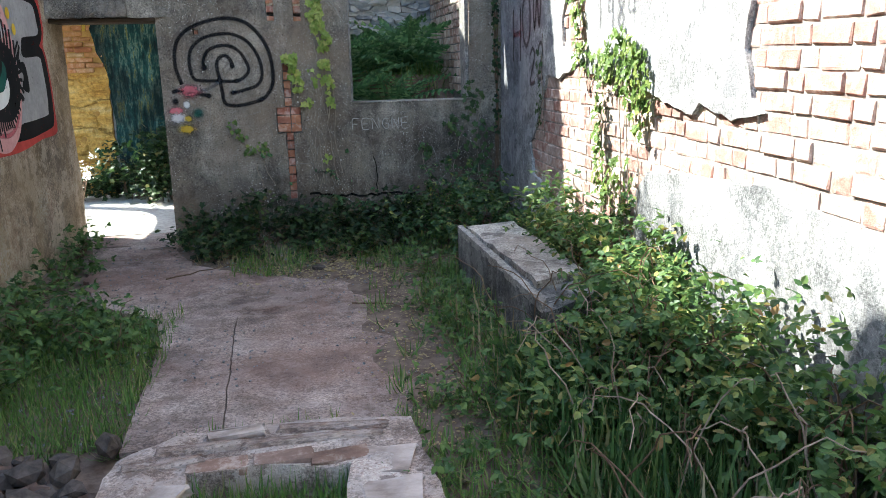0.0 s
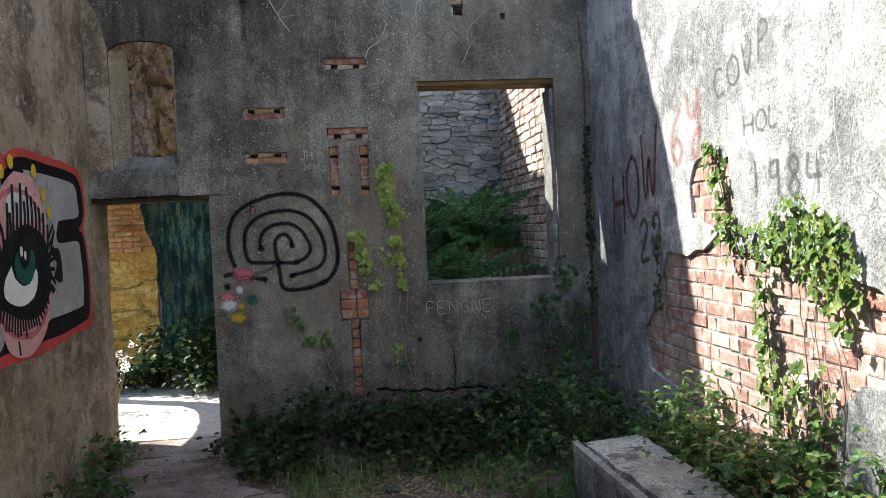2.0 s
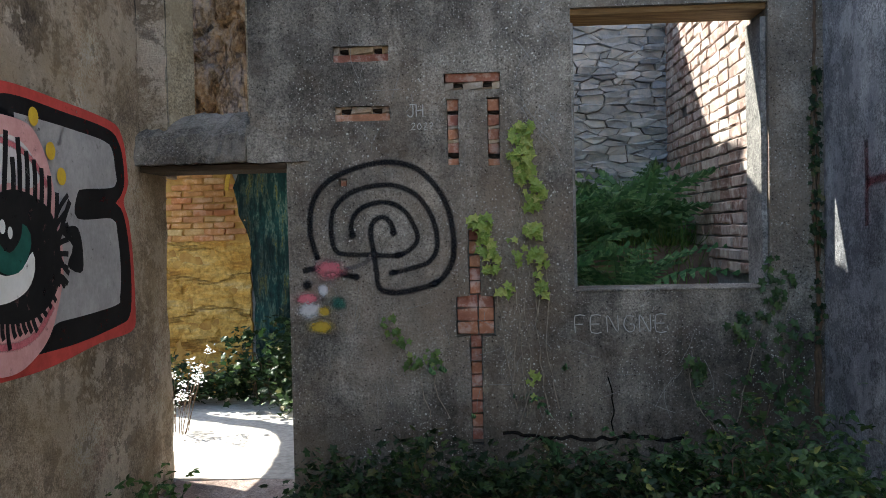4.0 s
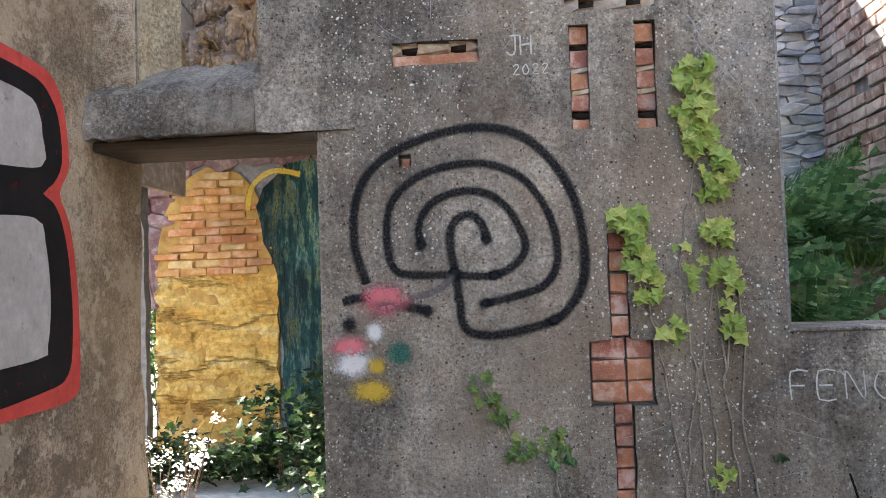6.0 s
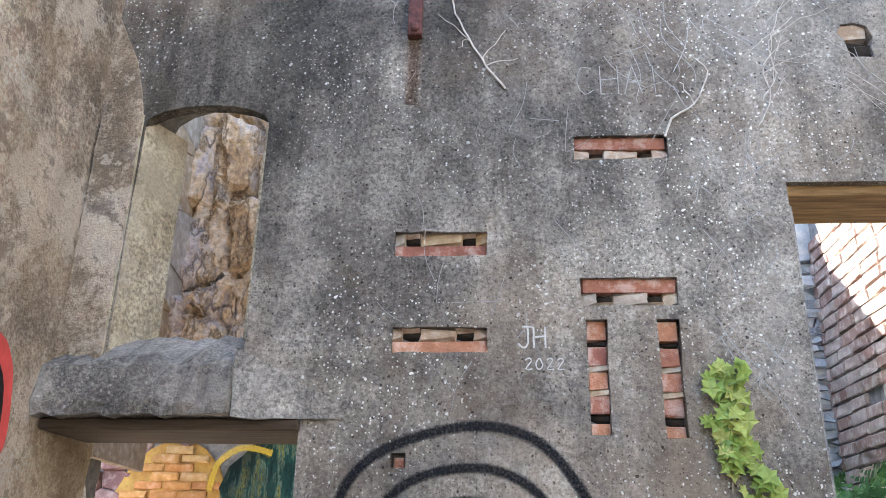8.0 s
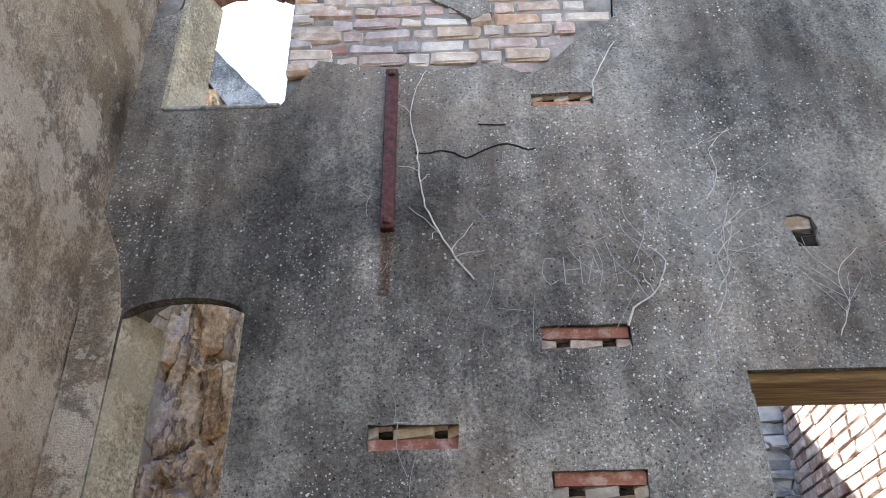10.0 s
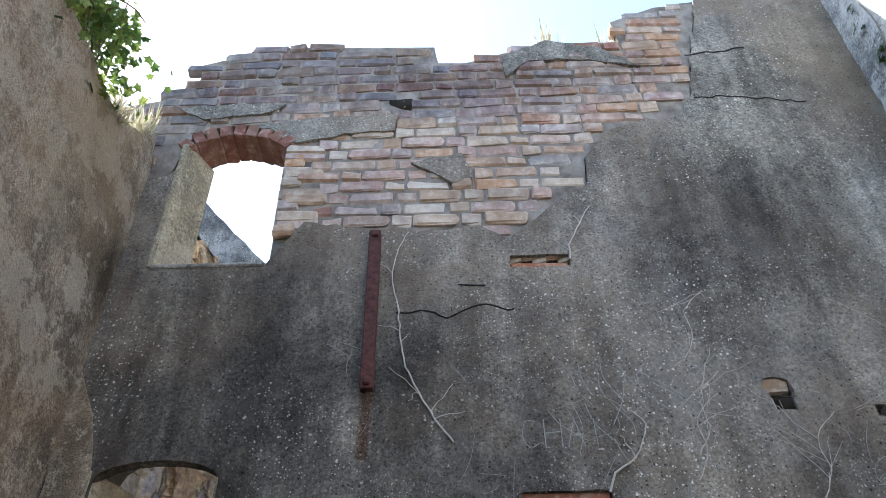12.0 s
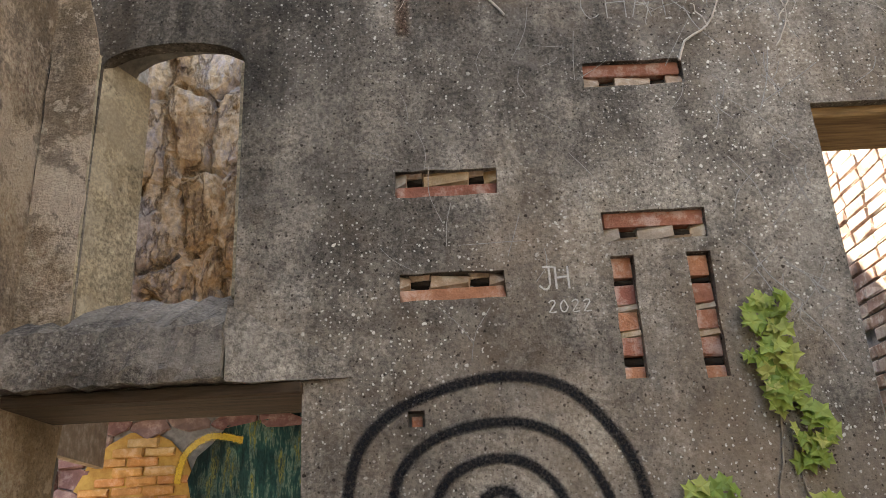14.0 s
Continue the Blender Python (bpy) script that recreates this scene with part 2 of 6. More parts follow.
M_FOOTBRICK = brick_mat("worn_brown_brick", [(0, (0.2, 0.13, 0.1)), (0.5, (0.27, 0.17, 0.13)), (1, (0.23, 0.17, 0.145))], 0.35, 0.6)
M_YELLOW = brick_mat("yellow_painted_brick", [(0, (0.47, 0.2, 0.07)), (0.4, (0.5, 0.27, 0.09)), (0.7, (0.43, 0.17, 0.07)), (1, (0.52, 0.36, 0.15))], 0.2, 0.6)
M_STONE = brick_mat("rubble_stone", [(0, (0.3, 0.36, 0.43)), (0.4, (0.42, 0.49, 0.56)), (0.7, (0.6, 0.66, 0.7)), (1, (0.36, 0.42, 0.48))], 0.4, 0.4)
M_GREYMORTAR = simple("grey_mortar", (0.14, 0.145, 0.15), (0.28, 0.28, 0.28), 22, 0.95, 0.8)
M_YELLOWMORTAR = simple("yellow_painted_mortar", (0.26, 0.13, 0.035), (0.46, 0.29, 0.08), 12, 0.95, 0.8)
M_DARKTIMBER = simple("dark_timber", (0.02, 0.014, 0.009), (0.075, 0.05, 0.03), 6, 0.85, 0.5, 0.01, (0.6, 8, 8))
M_WARMSTONE = brick_mat("warm_stone", [(0, (0.36, 0.24, 0.12)), (0.5, (0.42, 0.34, 0.24)), (0.8, (0.32, 0.26, 0.2)), (1, (0.45, 0.4, 0.33))], 0.3, 0.35)
M_RIGHTMORTAR = simple("worn_brick_mortar", (0.16, 0.13, 0.115), (0.46, 0.41, 0.37), 14, 0.95, 0.9)
M_BEDMORTAR = simple("old_lime_mortar", (0.13, 0.11, 0.095), (0.34, 0.3, 0.26), 9, 0.95, 0.9)
M_DARKMORTAR = simple("dark_mortar", (0.1, 0.095, 0.09), (0.2, 0.19, 0.17), 25, 0.95, 0.8)
M_SOIL = simple("soil", (0.08, 0.055, 0.042), (0.22, 0.165, 0.13), 9, 0.95, 0.8, 0.03)
M_TIMBER = simple("weathered_timber", (0.12, 0.066, 0.028), (0.4, 0.26, 0.12), 6, 0.8, 0.5, 0.01, (0.6, 8, 8))
M_RUST = simple("rusty_iron", (0.035, 0.014, 0.013), (0.12, 0.045, 0.036), 30, 0.75, 0.5)
# Near-black colour that stands in for the shade inside wall holes.
M_HOLESHADE = simple("black_hole_shade", (0.01, 0.008, 0.006), (0.03, 0.022, 0.016), 10, 1.0)


# ---- mesh helpers ----
def mesh_of(name, bm, mat):
    me = bpy.data.meshes.new(name)
    bm.normal_update()
    bm.to_mesh(me)
    bm.free()
    me.materials.append(mat)
    return me


def part(name, bm, mat, parent=None, label=""):
    ob = new(name, mesh_of(name, bm, mat))
    if parent is not None:
        ob.parent = parent
    if label:
        ob["label"] = label
    return ob


def thing(name, label, category, group="", kind="", at=(0, 0, 0)):
    ob = new(name)
    ob.location = at
    return tagged(ob, label, category, group, kind)


def box(bm, x0, x1, y0, y1, z0, z1, bevel=0.0):
    r = bmesh.ops.create_cube(bm, size=1, matrix=Matrix.Translation(((x0 + x1) / 2, (y0 + y1) / 2, (z0 + z1) / 2)) @ Matrix.Diagonal((x1 - x0, y1 - y0, z1 - z0, 1)))
    if bevel:
        es = {e for v in r["verts"] for e in v.link_edges}
        bmesh.ops.bevel(bm, geom=list(es), offset=bevel, segments=1, affect="EDGES")
    return bm


def rect(u0, v0, u1, v1):
    return [(u0, v0), (u1, v0), (u1, v1), (u0, v1)]


def jag(loop, step, amp, seed):
    """The closed loop cut into short steps, each shaken a little: a broken edge."""
    rnd, out = random.Random(seed), []
    for (u0, v0), (u1, v1) in zip(loop, loop[1:] + loop[:1]):
        n = max(1, int(math.hypot(u1 - u0, v1 - v0) / step))
        for k in range(n):
            f = k / n
            out.append((u0 + f * (u1 - u0) + rnd.uniform(-amp, amp), v0 + f * (v1 - v0) + rnd.uniform(-amp, amp)))
    return out


def inside(u, v, loop):
    hit = False
    for (u0, v0), (u1, v1) in zip(loop, loop[1:] + loop[:1]):
        if (v0 > v) != (v1 > v) and u < (u1 - u0) * (v - v0) / (v1 - v0) + u0:
            hit = not hit
    return hit


from mathutils.geometry import delaunay_2d_cdt


def sheet(loops, front, back, cell=0.0, seed=1):
    """A slab with outline loops[0] and holes loops[1:]. front and back map (u, v) to places."""
    pts, edges = [], []
    for lp in loops:
        n0 = len(pts)
        pts += [Vector(p) for p in lp]
        edges += [(n0 + k, n0 + (k + 1) % len(lp)) for k in range(len(lp))]
    if cell:
        rnd = random.Random(seed)
        us, vs = [p[0] for p in loops[0]], [p[1] for p in loops[0]]
        for a in np.arange(min(us) + cell / 2, max(us), cell):
            for c in np.arange(min(vs) + cell / 2, max(vs), cell):
                pts.append(Vector((a + rnd.uniform(-0.3, 0.3) * cell, c + rnd.uniform(-0.3, 0.3) * cell)))
    vs, es, fs, ov, oe, of = delaunay_2d_cdt(pts, edges, [], 0, 1e-5)
    bm = bmesh.new()
    f_v = [bm.verts.new(front(*p)) for p in vs]
    b_v = [bm.verts.new(back(*p)) for p in vs]
    count = {}
    keep = []
    for f in fs:
        cu, cv = sum(vs[k][0] for k in f) / 3, sum(vs[k][1] for k in f) / 3
        if inside(cu, cv, loops[0]) and not any(inside(cu, cv, lp) for lp in loops[1:]):
            keep.append(f)
    for f in keep:
        bm.faces.new([f_v[k] for k in f])
        bm.faces.new([b_v[k] for k in reversed(f)])
        for a, c in zip(f, f[1:] + f[:1]):
            count[(a, c)] = 1
    for (a, c) in count:
        if (c, a) not in count:
            bm.faces.new([f_v[c], f_v[a], b_v[a], b_v[c]])
    bmesh.ops.delete(bm, geom=[v for v in bm.verts if not v.link_faces], context="VERTS")
    bmesh.ops.recalc_face_normals(bm, faces=bm.faces)
    return bm


def wavy(a, c, seed, amp):
    return amp * (noise.noise(Vector((a * 1.3, c * 1.3, seed))) + 0.5 * noise.noise(Vector((a * 3.1, c * 3.1, seed + 7))))


def piece_mesh(name, w, d, h, mat, seed, rough=0.004, bevel=0.006):
    """One brick or stone, bevelled and slightly crooked, about its centre."""
    rnd, bm = random.Random(seed), bmesh.new()
    box(bm, -w / 2, w / 2, -d / 2, d / 2, -h / 2, h / 2, bevel)
    for v in bm.verts:
        v.co += Vector([rnd.uniform(-rough, rough) for _ in range(3)])
    return mesh_of(name, bm, mat)


def piece(name, me, parent, place, rz=0.0, scale=(1, 1, 1)):
    ob = new(name, me)
    ob.parent = parent
    ob.matrix_basis = Matrix.LocRotScale(place, Euler((0, 0, rz)), scale)
    return ob


# ---- the room's plan ----
XL, THICK = -1.95, 0.30
DOOR = (-1.10, 1.91)
WIN = (0.52, 1.60, 1.165, 2.745)


def arch(u0, u1, v0, spring, apex, n=8):
    """An opening with a segmental head."""
    mid, half = (u0 + u1) / 2, (u1 - u0) / 2
    top = [(mid + half * math.cos(math.pi * k / n), spring + (apex - spring) * math.sin(math.pi * k / n)) for k in range(n + 1)]
    return [(u0, v0), (u1, v0)] + top


UP1 = arch(-1.78, -1.305, 2.12, 3.02, 3.10)
def low_arch(u0, u1, v0, spring, apex, n=10):
    """An opening with a flat circular head."""
    mid, half, rise = (u0 + u1) / 2, (u1 - u0) / 2, apex - spring
    r = (half * half + rise * rise) / (2 * rise)
    q = math.asin(half / r)
    return [(u0, v0), (u1, v0)] + [(mid + r * math.sin(q - 2 * q * k / n), apex - r + r * math.cos(q - 2 * q * k / n)) for k in range(n + 1)]


UP2 = low_arch(-1.80, -1.27, 4.06, 4.99, 5.11)
TOP = [(-2.3, 5.24), (-2.0, 5.31), (-1.84, 5.50), (-1.85, 5.63), (-1.42, 5.78), (-0.49, 5.74), (-0.47, 5.58), (-0.31, 5.57), (0.17, 5.75), (0.60, 5.72), (0.58, 5.94), (0.87, 6.09), (1.38, 6.30), (2.25, 6.4)]


def jag_line(line, step, amp, seed):
    """The open line cut into short shaken steps; its ends stay."""
    rnd, out = random.Random(seed), []
    for (u0, v0), (u1, v1) in zip(line, line[1:]):
        n = max(1, int(math.hypot(u1 - u0, v1 - v0) / step))
        for k in range(n):
            f, q = k / n, 0.0 if (k == 0 and not out) else amp
            out.append((u0 + f * (u1 - u0) + rnd.uniform(-q, q), v0 + f * (v1 - v0) + rnd.uniform(-q, q)))
    return out + [line[-1]]


TOP_LINE = jag_line(TOP, 0.09, 0.014, 2)
WALL_OUT = [(-2.3, DOOR[1])] + TOP_LINE + [(2.25, -0.3), (DOOR[0], -0.3), DOOR]
SLOTS = [rect(-0.82, 2.485, -0.50, 2.575), rect(-0.815, 2.15, -0.50, 2.235), rect(-0.19, 2.31, 0.125, 2.405), rect(-0.19, 2.845, 0.135, 2.94), rect(-0.16, 4.00, 0.11, 4.07),
         rect(-0.178, 1.89, -0.112, 2.26), rect(0.05, 1.88, 0.118, 2.26), rect(-0.80, 1.785, -0.755, 1.83)]
CROSS = [(-0.075, 1.52), (-0.01, 1.52), (-0.005, 1.15), (0.07, 1.14), (0.075, 0.915), (0.0, 0.915), (-0.005, 0.3), (-0.07, 0.3), (-0.075, 0.915), (-0.15, 0.915), (-0.15, 1.145), (-0.072, 1.15)]
HOLE2 = [(0.815, 3.245), (0.9, 3.24), (0.905, 3.33), (0.89, 3.385), (0.85, 3.4), (0.805, 3.39), (0.79, 3.355), (0.81, 3.32)]
HOLES_SMALL = [rect(1.195, 3.21, 1.235, 3.26)]
BRICK_LOW = [(-2.3, 4.62), (-1.85, 4.66), (-1.78, 4.95), (-1.27, 4.9), (-1.27, 4.26), (-1.12, 4.32), (-0.80, 4.26), (-0.58, 4.24), (-0.29, 4.25), (-0.16, 4.17), (0.04, 4.35), (0.25, 4.52), (0.27, 4.72), (0.42, 4.94), (0.81, 5.02), (0.90, 5.16), (0.98, 5.55), (1.09, 5.95), (1.12, 6.12)]
SKIN_OUT = [(-2.3, DOOR[1]), (-2.3, 4.62), (-1.85, 4.66), (-1.80, 4.72), (-1.80, 4.06), (-1.27, 4.06)] + jag_line(BRICK_LOW[5:], 0.05, 0.012, 3) + [(1.38, 6.27), (2.25, 6.38), (2.25, -0.3), (DOOR[0], -0.3), DOOR]


def y_back(a, c):
    return YB + wavy(a, c, 3.0, 0.006)


wall_back = new("wall_back")
tagged(wall_back, "grey weathered cement-rendered ruin wall with openings and bare brick top", "wall", kind="structure")
core = part("core", sheet([WALL_OUT, rect(*[WIN[k] for k in (0, 2, 1, 3)]), arch(-1.80, -1.28, 2.10, 3.14, 3.26), UP2], lambda a, c: (a, YB + 0.055, c), lambda a, c: (a, YB + THICK, c)), M_DARKMORTAR, wall_back)
skin_holes = [rect(*[WIN[k] for k in (0, 2, 1, 3)]), UP1] + [jag(s, 0.05, 0.003, 40 + k) for k, s in enumerate(SLOTS)] + [jag(CROSS, 0.05, 0.004, 9), jag(HOLE2, 0.04, 0.006, 5)] + HOLES_SMALL
skin = part("render_coat", sheet([SKIN_OUT] + skin_holes, lambda a, c: (a, y_back(a, c), c), lambda a, c: (a, YB + 0.054, c), 0.09), M_BACK, wall_back, "grey cement render with lichen specks")

wall_left = new("wall_left")
tagged(wall_left, "ochre cement-rendered ruin wall with ragged top", "wall", kind="structure")
# Below y 4.3 the unseen top is raised to shade the brambles opposite.
LEFT_OUT = [(-2.5, -0.4), (7.62, -0.4), (7.62, 1.9), (7.27, 1.9), (7.27, 4.95), (7.1, 4.78), (6.84, 4.63), (6.55, 4.62), (6.2, 4.62), (5.0, 4.66), (4.3, 4.7), (4.0, 5.3), (3.0, 5.5), (0.0, 5.45), (-2.5, 5.4)]


def x_left(a, c):
    rough = min(1.0, max(0.0, (c - 2.3) * 2)) * 0.011 * (noise.noise(Vector((a * 6, c * 6, 5))) + 0.7 * noise.noise(Vector((a * 13, c * 13, 8))))
    return XL + wavy(a, c, 11.0, 0.012) + rough


part("masonry", sheet([jag(LEFT_OUT, 0.12, 0.015, 8)], lambda a, c: (x_left(a, c), a, c), lambda a, c: (XL - 0.35, a, c), 0.06), M_LEFT, wall_left)

wall_right = new("wall_right")
tagged(wall_right, "tall brick wall with patches of pale cement render", "wall", kind="structure")
part("core", box(bmesh.new(), XR + 0.027, XR + 0.36, -2.5, 7.57, -0.4, 6.4), M_RIGHTMORTAR, wall_right)
RIGHT_SKIN = [(7.27, 6.4), (7.27, -0.2), (5.95, -0.2), (5.69, 0.40), (5.72, 0.57), (6.14, 0.62), (6.23, 0.86), (6.1, 0.95), (5.95, 1.2), (5.79, 1.40), (5.50, 1.39), (5.3, 1.43), (5.25, 1.42), (5.1, 1.52), (4.97, 1.47), (4.68, 1.40), (4.2, 1.4), (3.8, 1.32), (3.42, 1.26), (3.35, 1.31), (3.09, 1.26), (2.84, 1.30), (2.92, 1.36), (3.0, 1.54), (2.97, 1.74), (3.05, 1.9), (3.52, 1.9), (3.37, 2.07), (3.3, 2.4), (3.0, 2.9), (2.4, 3.2), (2.0, 6.3)]
LOW_SKIN = [(4.05, 0.80), (3.9, 0.93), (3.36, 1.0), (2.6, 1.02), (1.9, 0.9), (0.5, 0.8), (-2.4, 0.9), (-2.4, -0.2), (4.2, -0.2)]
PATCH_R = [(5.40, 1.60), (5.42, 1.80), (5.36, 1.90), (5.2, 1.96), (4.95, 1.9), (4.9, 1.58), (5.1, 1.55)]


def x_right(a, c):
    return XR + wavy(a, c, 21.0, 0.006)


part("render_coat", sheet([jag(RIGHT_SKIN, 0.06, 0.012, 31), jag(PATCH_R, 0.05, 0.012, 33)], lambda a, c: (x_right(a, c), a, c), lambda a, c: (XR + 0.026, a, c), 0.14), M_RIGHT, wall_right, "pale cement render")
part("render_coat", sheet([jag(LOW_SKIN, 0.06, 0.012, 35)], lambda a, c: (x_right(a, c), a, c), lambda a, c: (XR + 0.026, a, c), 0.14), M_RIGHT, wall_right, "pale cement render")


def ground_z(x, y):
    z = 0.03 * noise.noise(Vector((x * 0.9, y * 0.9, 4.0))) + 0.012 * noise.noise(Vector((x * 4, y * 4, 1.0))) - 0.03
    right = min(1.0, max(0.0, (x - 0.75) / 0.6)) if y < 7.2 else 0.0
    z += 0.10 * right
    if 3.15 < y < 7.2 and (x > 0.1 or y > 5.6):
        z += 0.022 * min(1.0, max(0.0, (x - 0.1) * 2.5, (y - 5.6) * 2)) + 0.012 * noise.noise(Vector((x * 3, y * 3, 6.0)))
    if y > 7.8 and x > -0.9:
        z += min(1.4, 1.2 * (y - 7.6)) * min(1.0, (x + 0.9) / 0.6)
    return z


def ground_mesh():
    bm = bmesh.new()
    xs = list(np.arange(-4, 4.01, 0.1))
    ys = list(np.arange(-4, 12.01, 0.1))
    xs = [-600, -60, -12] + xs + [12, 60, 600]
    ys = [-600, -60, -14] + ys + [20, 60, 600]
    g = [[bm.verts.new((x, y, ground_z(min(4, max(-4, x)), min(12, max(-4, y))))) for x in xs] for y in ys]
    for j in range(len(ys) - 1):
        for k in range(len(xs) - 1):
            f = bm.faces.new((g[j][k], g[j][k + 1], g[j + 1][k + 1], g[j + 1][k]))
            f.smooth = True
    return bm


ground = part("ground", ground_mesh(), M_SOIL)
tagged(ground, "bare earth floor of the ruin littered with stones", "ground", kind="structure")


# ---- foliage materials ----
def leaf_mat(name, stops, shine=0.45, through_light=0.35):
    m = bpy.data.materials.new(name)
    m.use_nodes = True
    nt = m.node_tree
    b = nt.nodes["Principled BSDF"]
    b.inputs["Roughness"].default_value = shine
    b.inputs["Specular IOR Level"].default_value = 0.3
    geo = nt.nodes.new("ShaderNodeNewGeometry")
    col = ramp(nt, geo.outputs["Random Per Island"], stops)
    n = nt.nodes.new("ShaderNodeTexNoise")
    n.inputs["Scale"].default_value = 45
    nt.links.new(geo.outputs["Position"], n.inputs["Vector"])
    col = mix(nt, col, ramp(nt, n.outputs[0], [(0.3, (0.3, 0.3, 0.3)), (0.7, (0.7, 0.7, 0.7))]), 0.4, "OVERLAY")
    nt.links.new(col, b.inputs["Base Color"])
    tr = nt.nodes.new("ShaderNodeBsdfTranslucent")
    nt.links.new(col, tr.inputs[0])
    ms = nt.nodes.new("ShaderNodeMixShader")
    ms.inputs[0].default_value = through_light
    nt.links.new(b.outputs[0], ms.inputs[1])
    nt.links.new(tr.outputs[0], ms.inputs[2])
    nt.links.new(ms.outputs[0], nt.nodes["Material Output"].inputs[0])
    return m


M_BRAMBLE = leaf_mat("bramble_leaf", [(0, (0.035, 0.08, 0.026)), (0.45, (0.07, 0.135, 0.038)), (0.8, (0.12, 0.185, 0.05)), (0.94, (0.25, 0.27, 0.075)), (1, (0.28, 0.17, 0.07))])
# Darker copy of M_BRAMBLE: the back corner's shade is put into the leaf colour.
M_SHADEBRAMBLE = leaf_mat("shaded_bramble_leaf", [(0, (0.02, 0.05, 0.018)), (0.5, (0.045, 0.095, 0.03)), (0.9, (0.085, 0.145, 0.042)), (1, (0.3, 0.3, 0.08))])
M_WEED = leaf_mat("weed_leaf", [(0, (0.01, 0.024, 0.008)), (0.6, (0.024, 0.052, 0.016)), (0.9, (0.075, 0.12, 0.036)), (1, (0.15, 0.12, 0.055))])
M_NETTLE = leaf_mat("nettle_leaf", [(0, (0.035, 0.075, 0.02)), (0.6, (0.07, 0.135, 0.035)), (1, (0.15, 0.22, 0.06))])
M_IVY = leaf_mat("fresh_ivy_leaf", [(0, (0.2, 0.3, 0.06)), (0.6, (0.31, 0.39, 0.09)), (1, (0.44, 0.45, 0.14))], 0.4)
# One ivy in two tones: sun and shade are put into the leaf colours.
M_SUNIVY = leaf_mat("sunlit_ivy_leaf", [(0, (0.075, 0.13, 0.032)), (0.6, (0.13, 0.2, 0.048)), (1, (0.24, 0.29, 0.08))], 0.35)
M_DARKIVY = leaf_mat("shaded_ivy_leaf", [(0, (0.03, 0.065, 0.02)), (0.7, (0.06, 0.11, 0.035)), (1, (0.11, 0.16, 0.05))], 0.35)
M_GRASS = leaf_mat("grass_blade", [(0, (0.065, 0.14, 0.032)), (0.6, (0.125, 0.23, 0.05)), (0.88, (0.2, 0.28, 0.08)), (1, (0.3, 0.25, 0.12))], 0.5)
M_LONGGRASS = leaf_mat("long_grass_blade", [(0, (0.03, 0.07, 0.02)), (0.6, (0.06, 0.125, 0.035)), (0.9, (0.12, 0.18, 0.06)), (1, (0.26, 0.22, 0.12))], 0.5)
M_DRY = leaf_mat("dry_grass_blade", [(0, (0.3, 0.23, 0.11)), (0.6, (0.36, 0.29, 0.16)), (1, (0.2, 0.15, 0.08))], 0.6, 0.2)
M_FERN = leaf_mat("fern_frond", [(0, (0.05, 0.13, 0.055)), (0.6, (0.11, 0.25, 0.1)), (1, (0.24, 0.38, 0.17))], 0.45)
M_FLOWER = leaf_mat("white_petal", [(0, (0.75, 0.75, 0.68)), (1, (0.85, 0.85, 0.8))], 0.6)
M_STEM = simple("grey_twig", (0.32, 0.28, 0.24), (0.6, 0.55, 0.48), 30, 0.8)
M_VINESTEM = simple("dull_vine_stem", (0.13, 0.105, 0.08), (0.33, 0.28, 0.22), 30, 0.85)
M_BROWNSTEM = simple("brown_stem", (0.07, 0.045, 0.03), (0.16, 0.1, 0.06), 30, 0.8)


def turn_many(n, rng, tilt):
    """n random turns: any heading, leaning from level by about tilt radians."""
    yaw, pit, rol = rng.uniform(0, 2 * np.pi, n), rng.normal(0, tilt, n), rng.normal(0, tilt, n)
    cy, sy, cp, sp, cr, sr = np.cos(yaw), np.sin(yaw), np.cos(pit), np.sin(pit), np.cos(rol), np.sin(rol)
    r = np.empty((n, 3, 3))
    r[:, 0] = np.stack([cy * cp, cy * sp * sr - sy * cr, cy * sp * cr + sy * sr], 1)
    r[:, 1] = np.stack([sy * cp, sy * sp * sr + cy * cr, sy * sp * cr - cy * sr], 1)
    r[:, 2] = np.stack([-sp, cp * sr, cp * cr], 1)
    return r


LEAF = (np.array([(0, 0, 0), (0.25, 0.3, 0.05), (0.6, 0.34, 0.03), (1, 0, -0.1), (0.6, -0.34, 0.03), (0.25, -0.3, 0.05), (0.5, 0, -0.04)]), [(0, 6, 1), (1, 6, 2), (2, 6, 3), (3, 6, 4), (4, 6, 5), (5, 6, 0)])
LOBED = (np.array([(0, 0, 0), (-0.12, 0.34, 0.03), (0.3, 0.3, 0.05), (0.42, 0.55, 0), (0.6, 0.25, 0.05), (1.0, 0, -0.06), (0.6, -0.25, 0.05), (0.42, -0.55, 0), (0.3, -0.3, 0.05), (-0.12, -0.34, 0.03), (0.4, 0, -0.03)]),
         [(k, 10, (k + 1) % 10) for k in range(10)])
def leaflets():
    """Three toothed leaflets on one short stalk."""
    tv, tf = [], []
    for turn, size in ((0.0, 1.0), (1.25, 0.8), (-1.25, 0.8)):
        n = len(tv)
        rim = [(0, 0, 0), (0.16, 0.2, 0.03), (0.26, 0.3, 0.05), (0.42, 0.27, 0.05), (0.52, 0.31, 0.04), (0.7, 0.2, 0.02), (0.78, 0.2, 0.0), (1, 0, -0.1)]
        rim += [(a, -c, z) for a, c, z in rim[-2:0:-1]]
        for a, c, z in rim + [(0.5, 0, -0.03)]:
            a, c = (a * size + 0.12, c * size) if not turn else (a * size, c * size)
            tv.append((0.2 + a * math.cos(turn) - c * math.sin(turn), a * math.sin(turn) + c * math.cos(turn), z * size - 0.12 * a * size))
        k = len(rim)
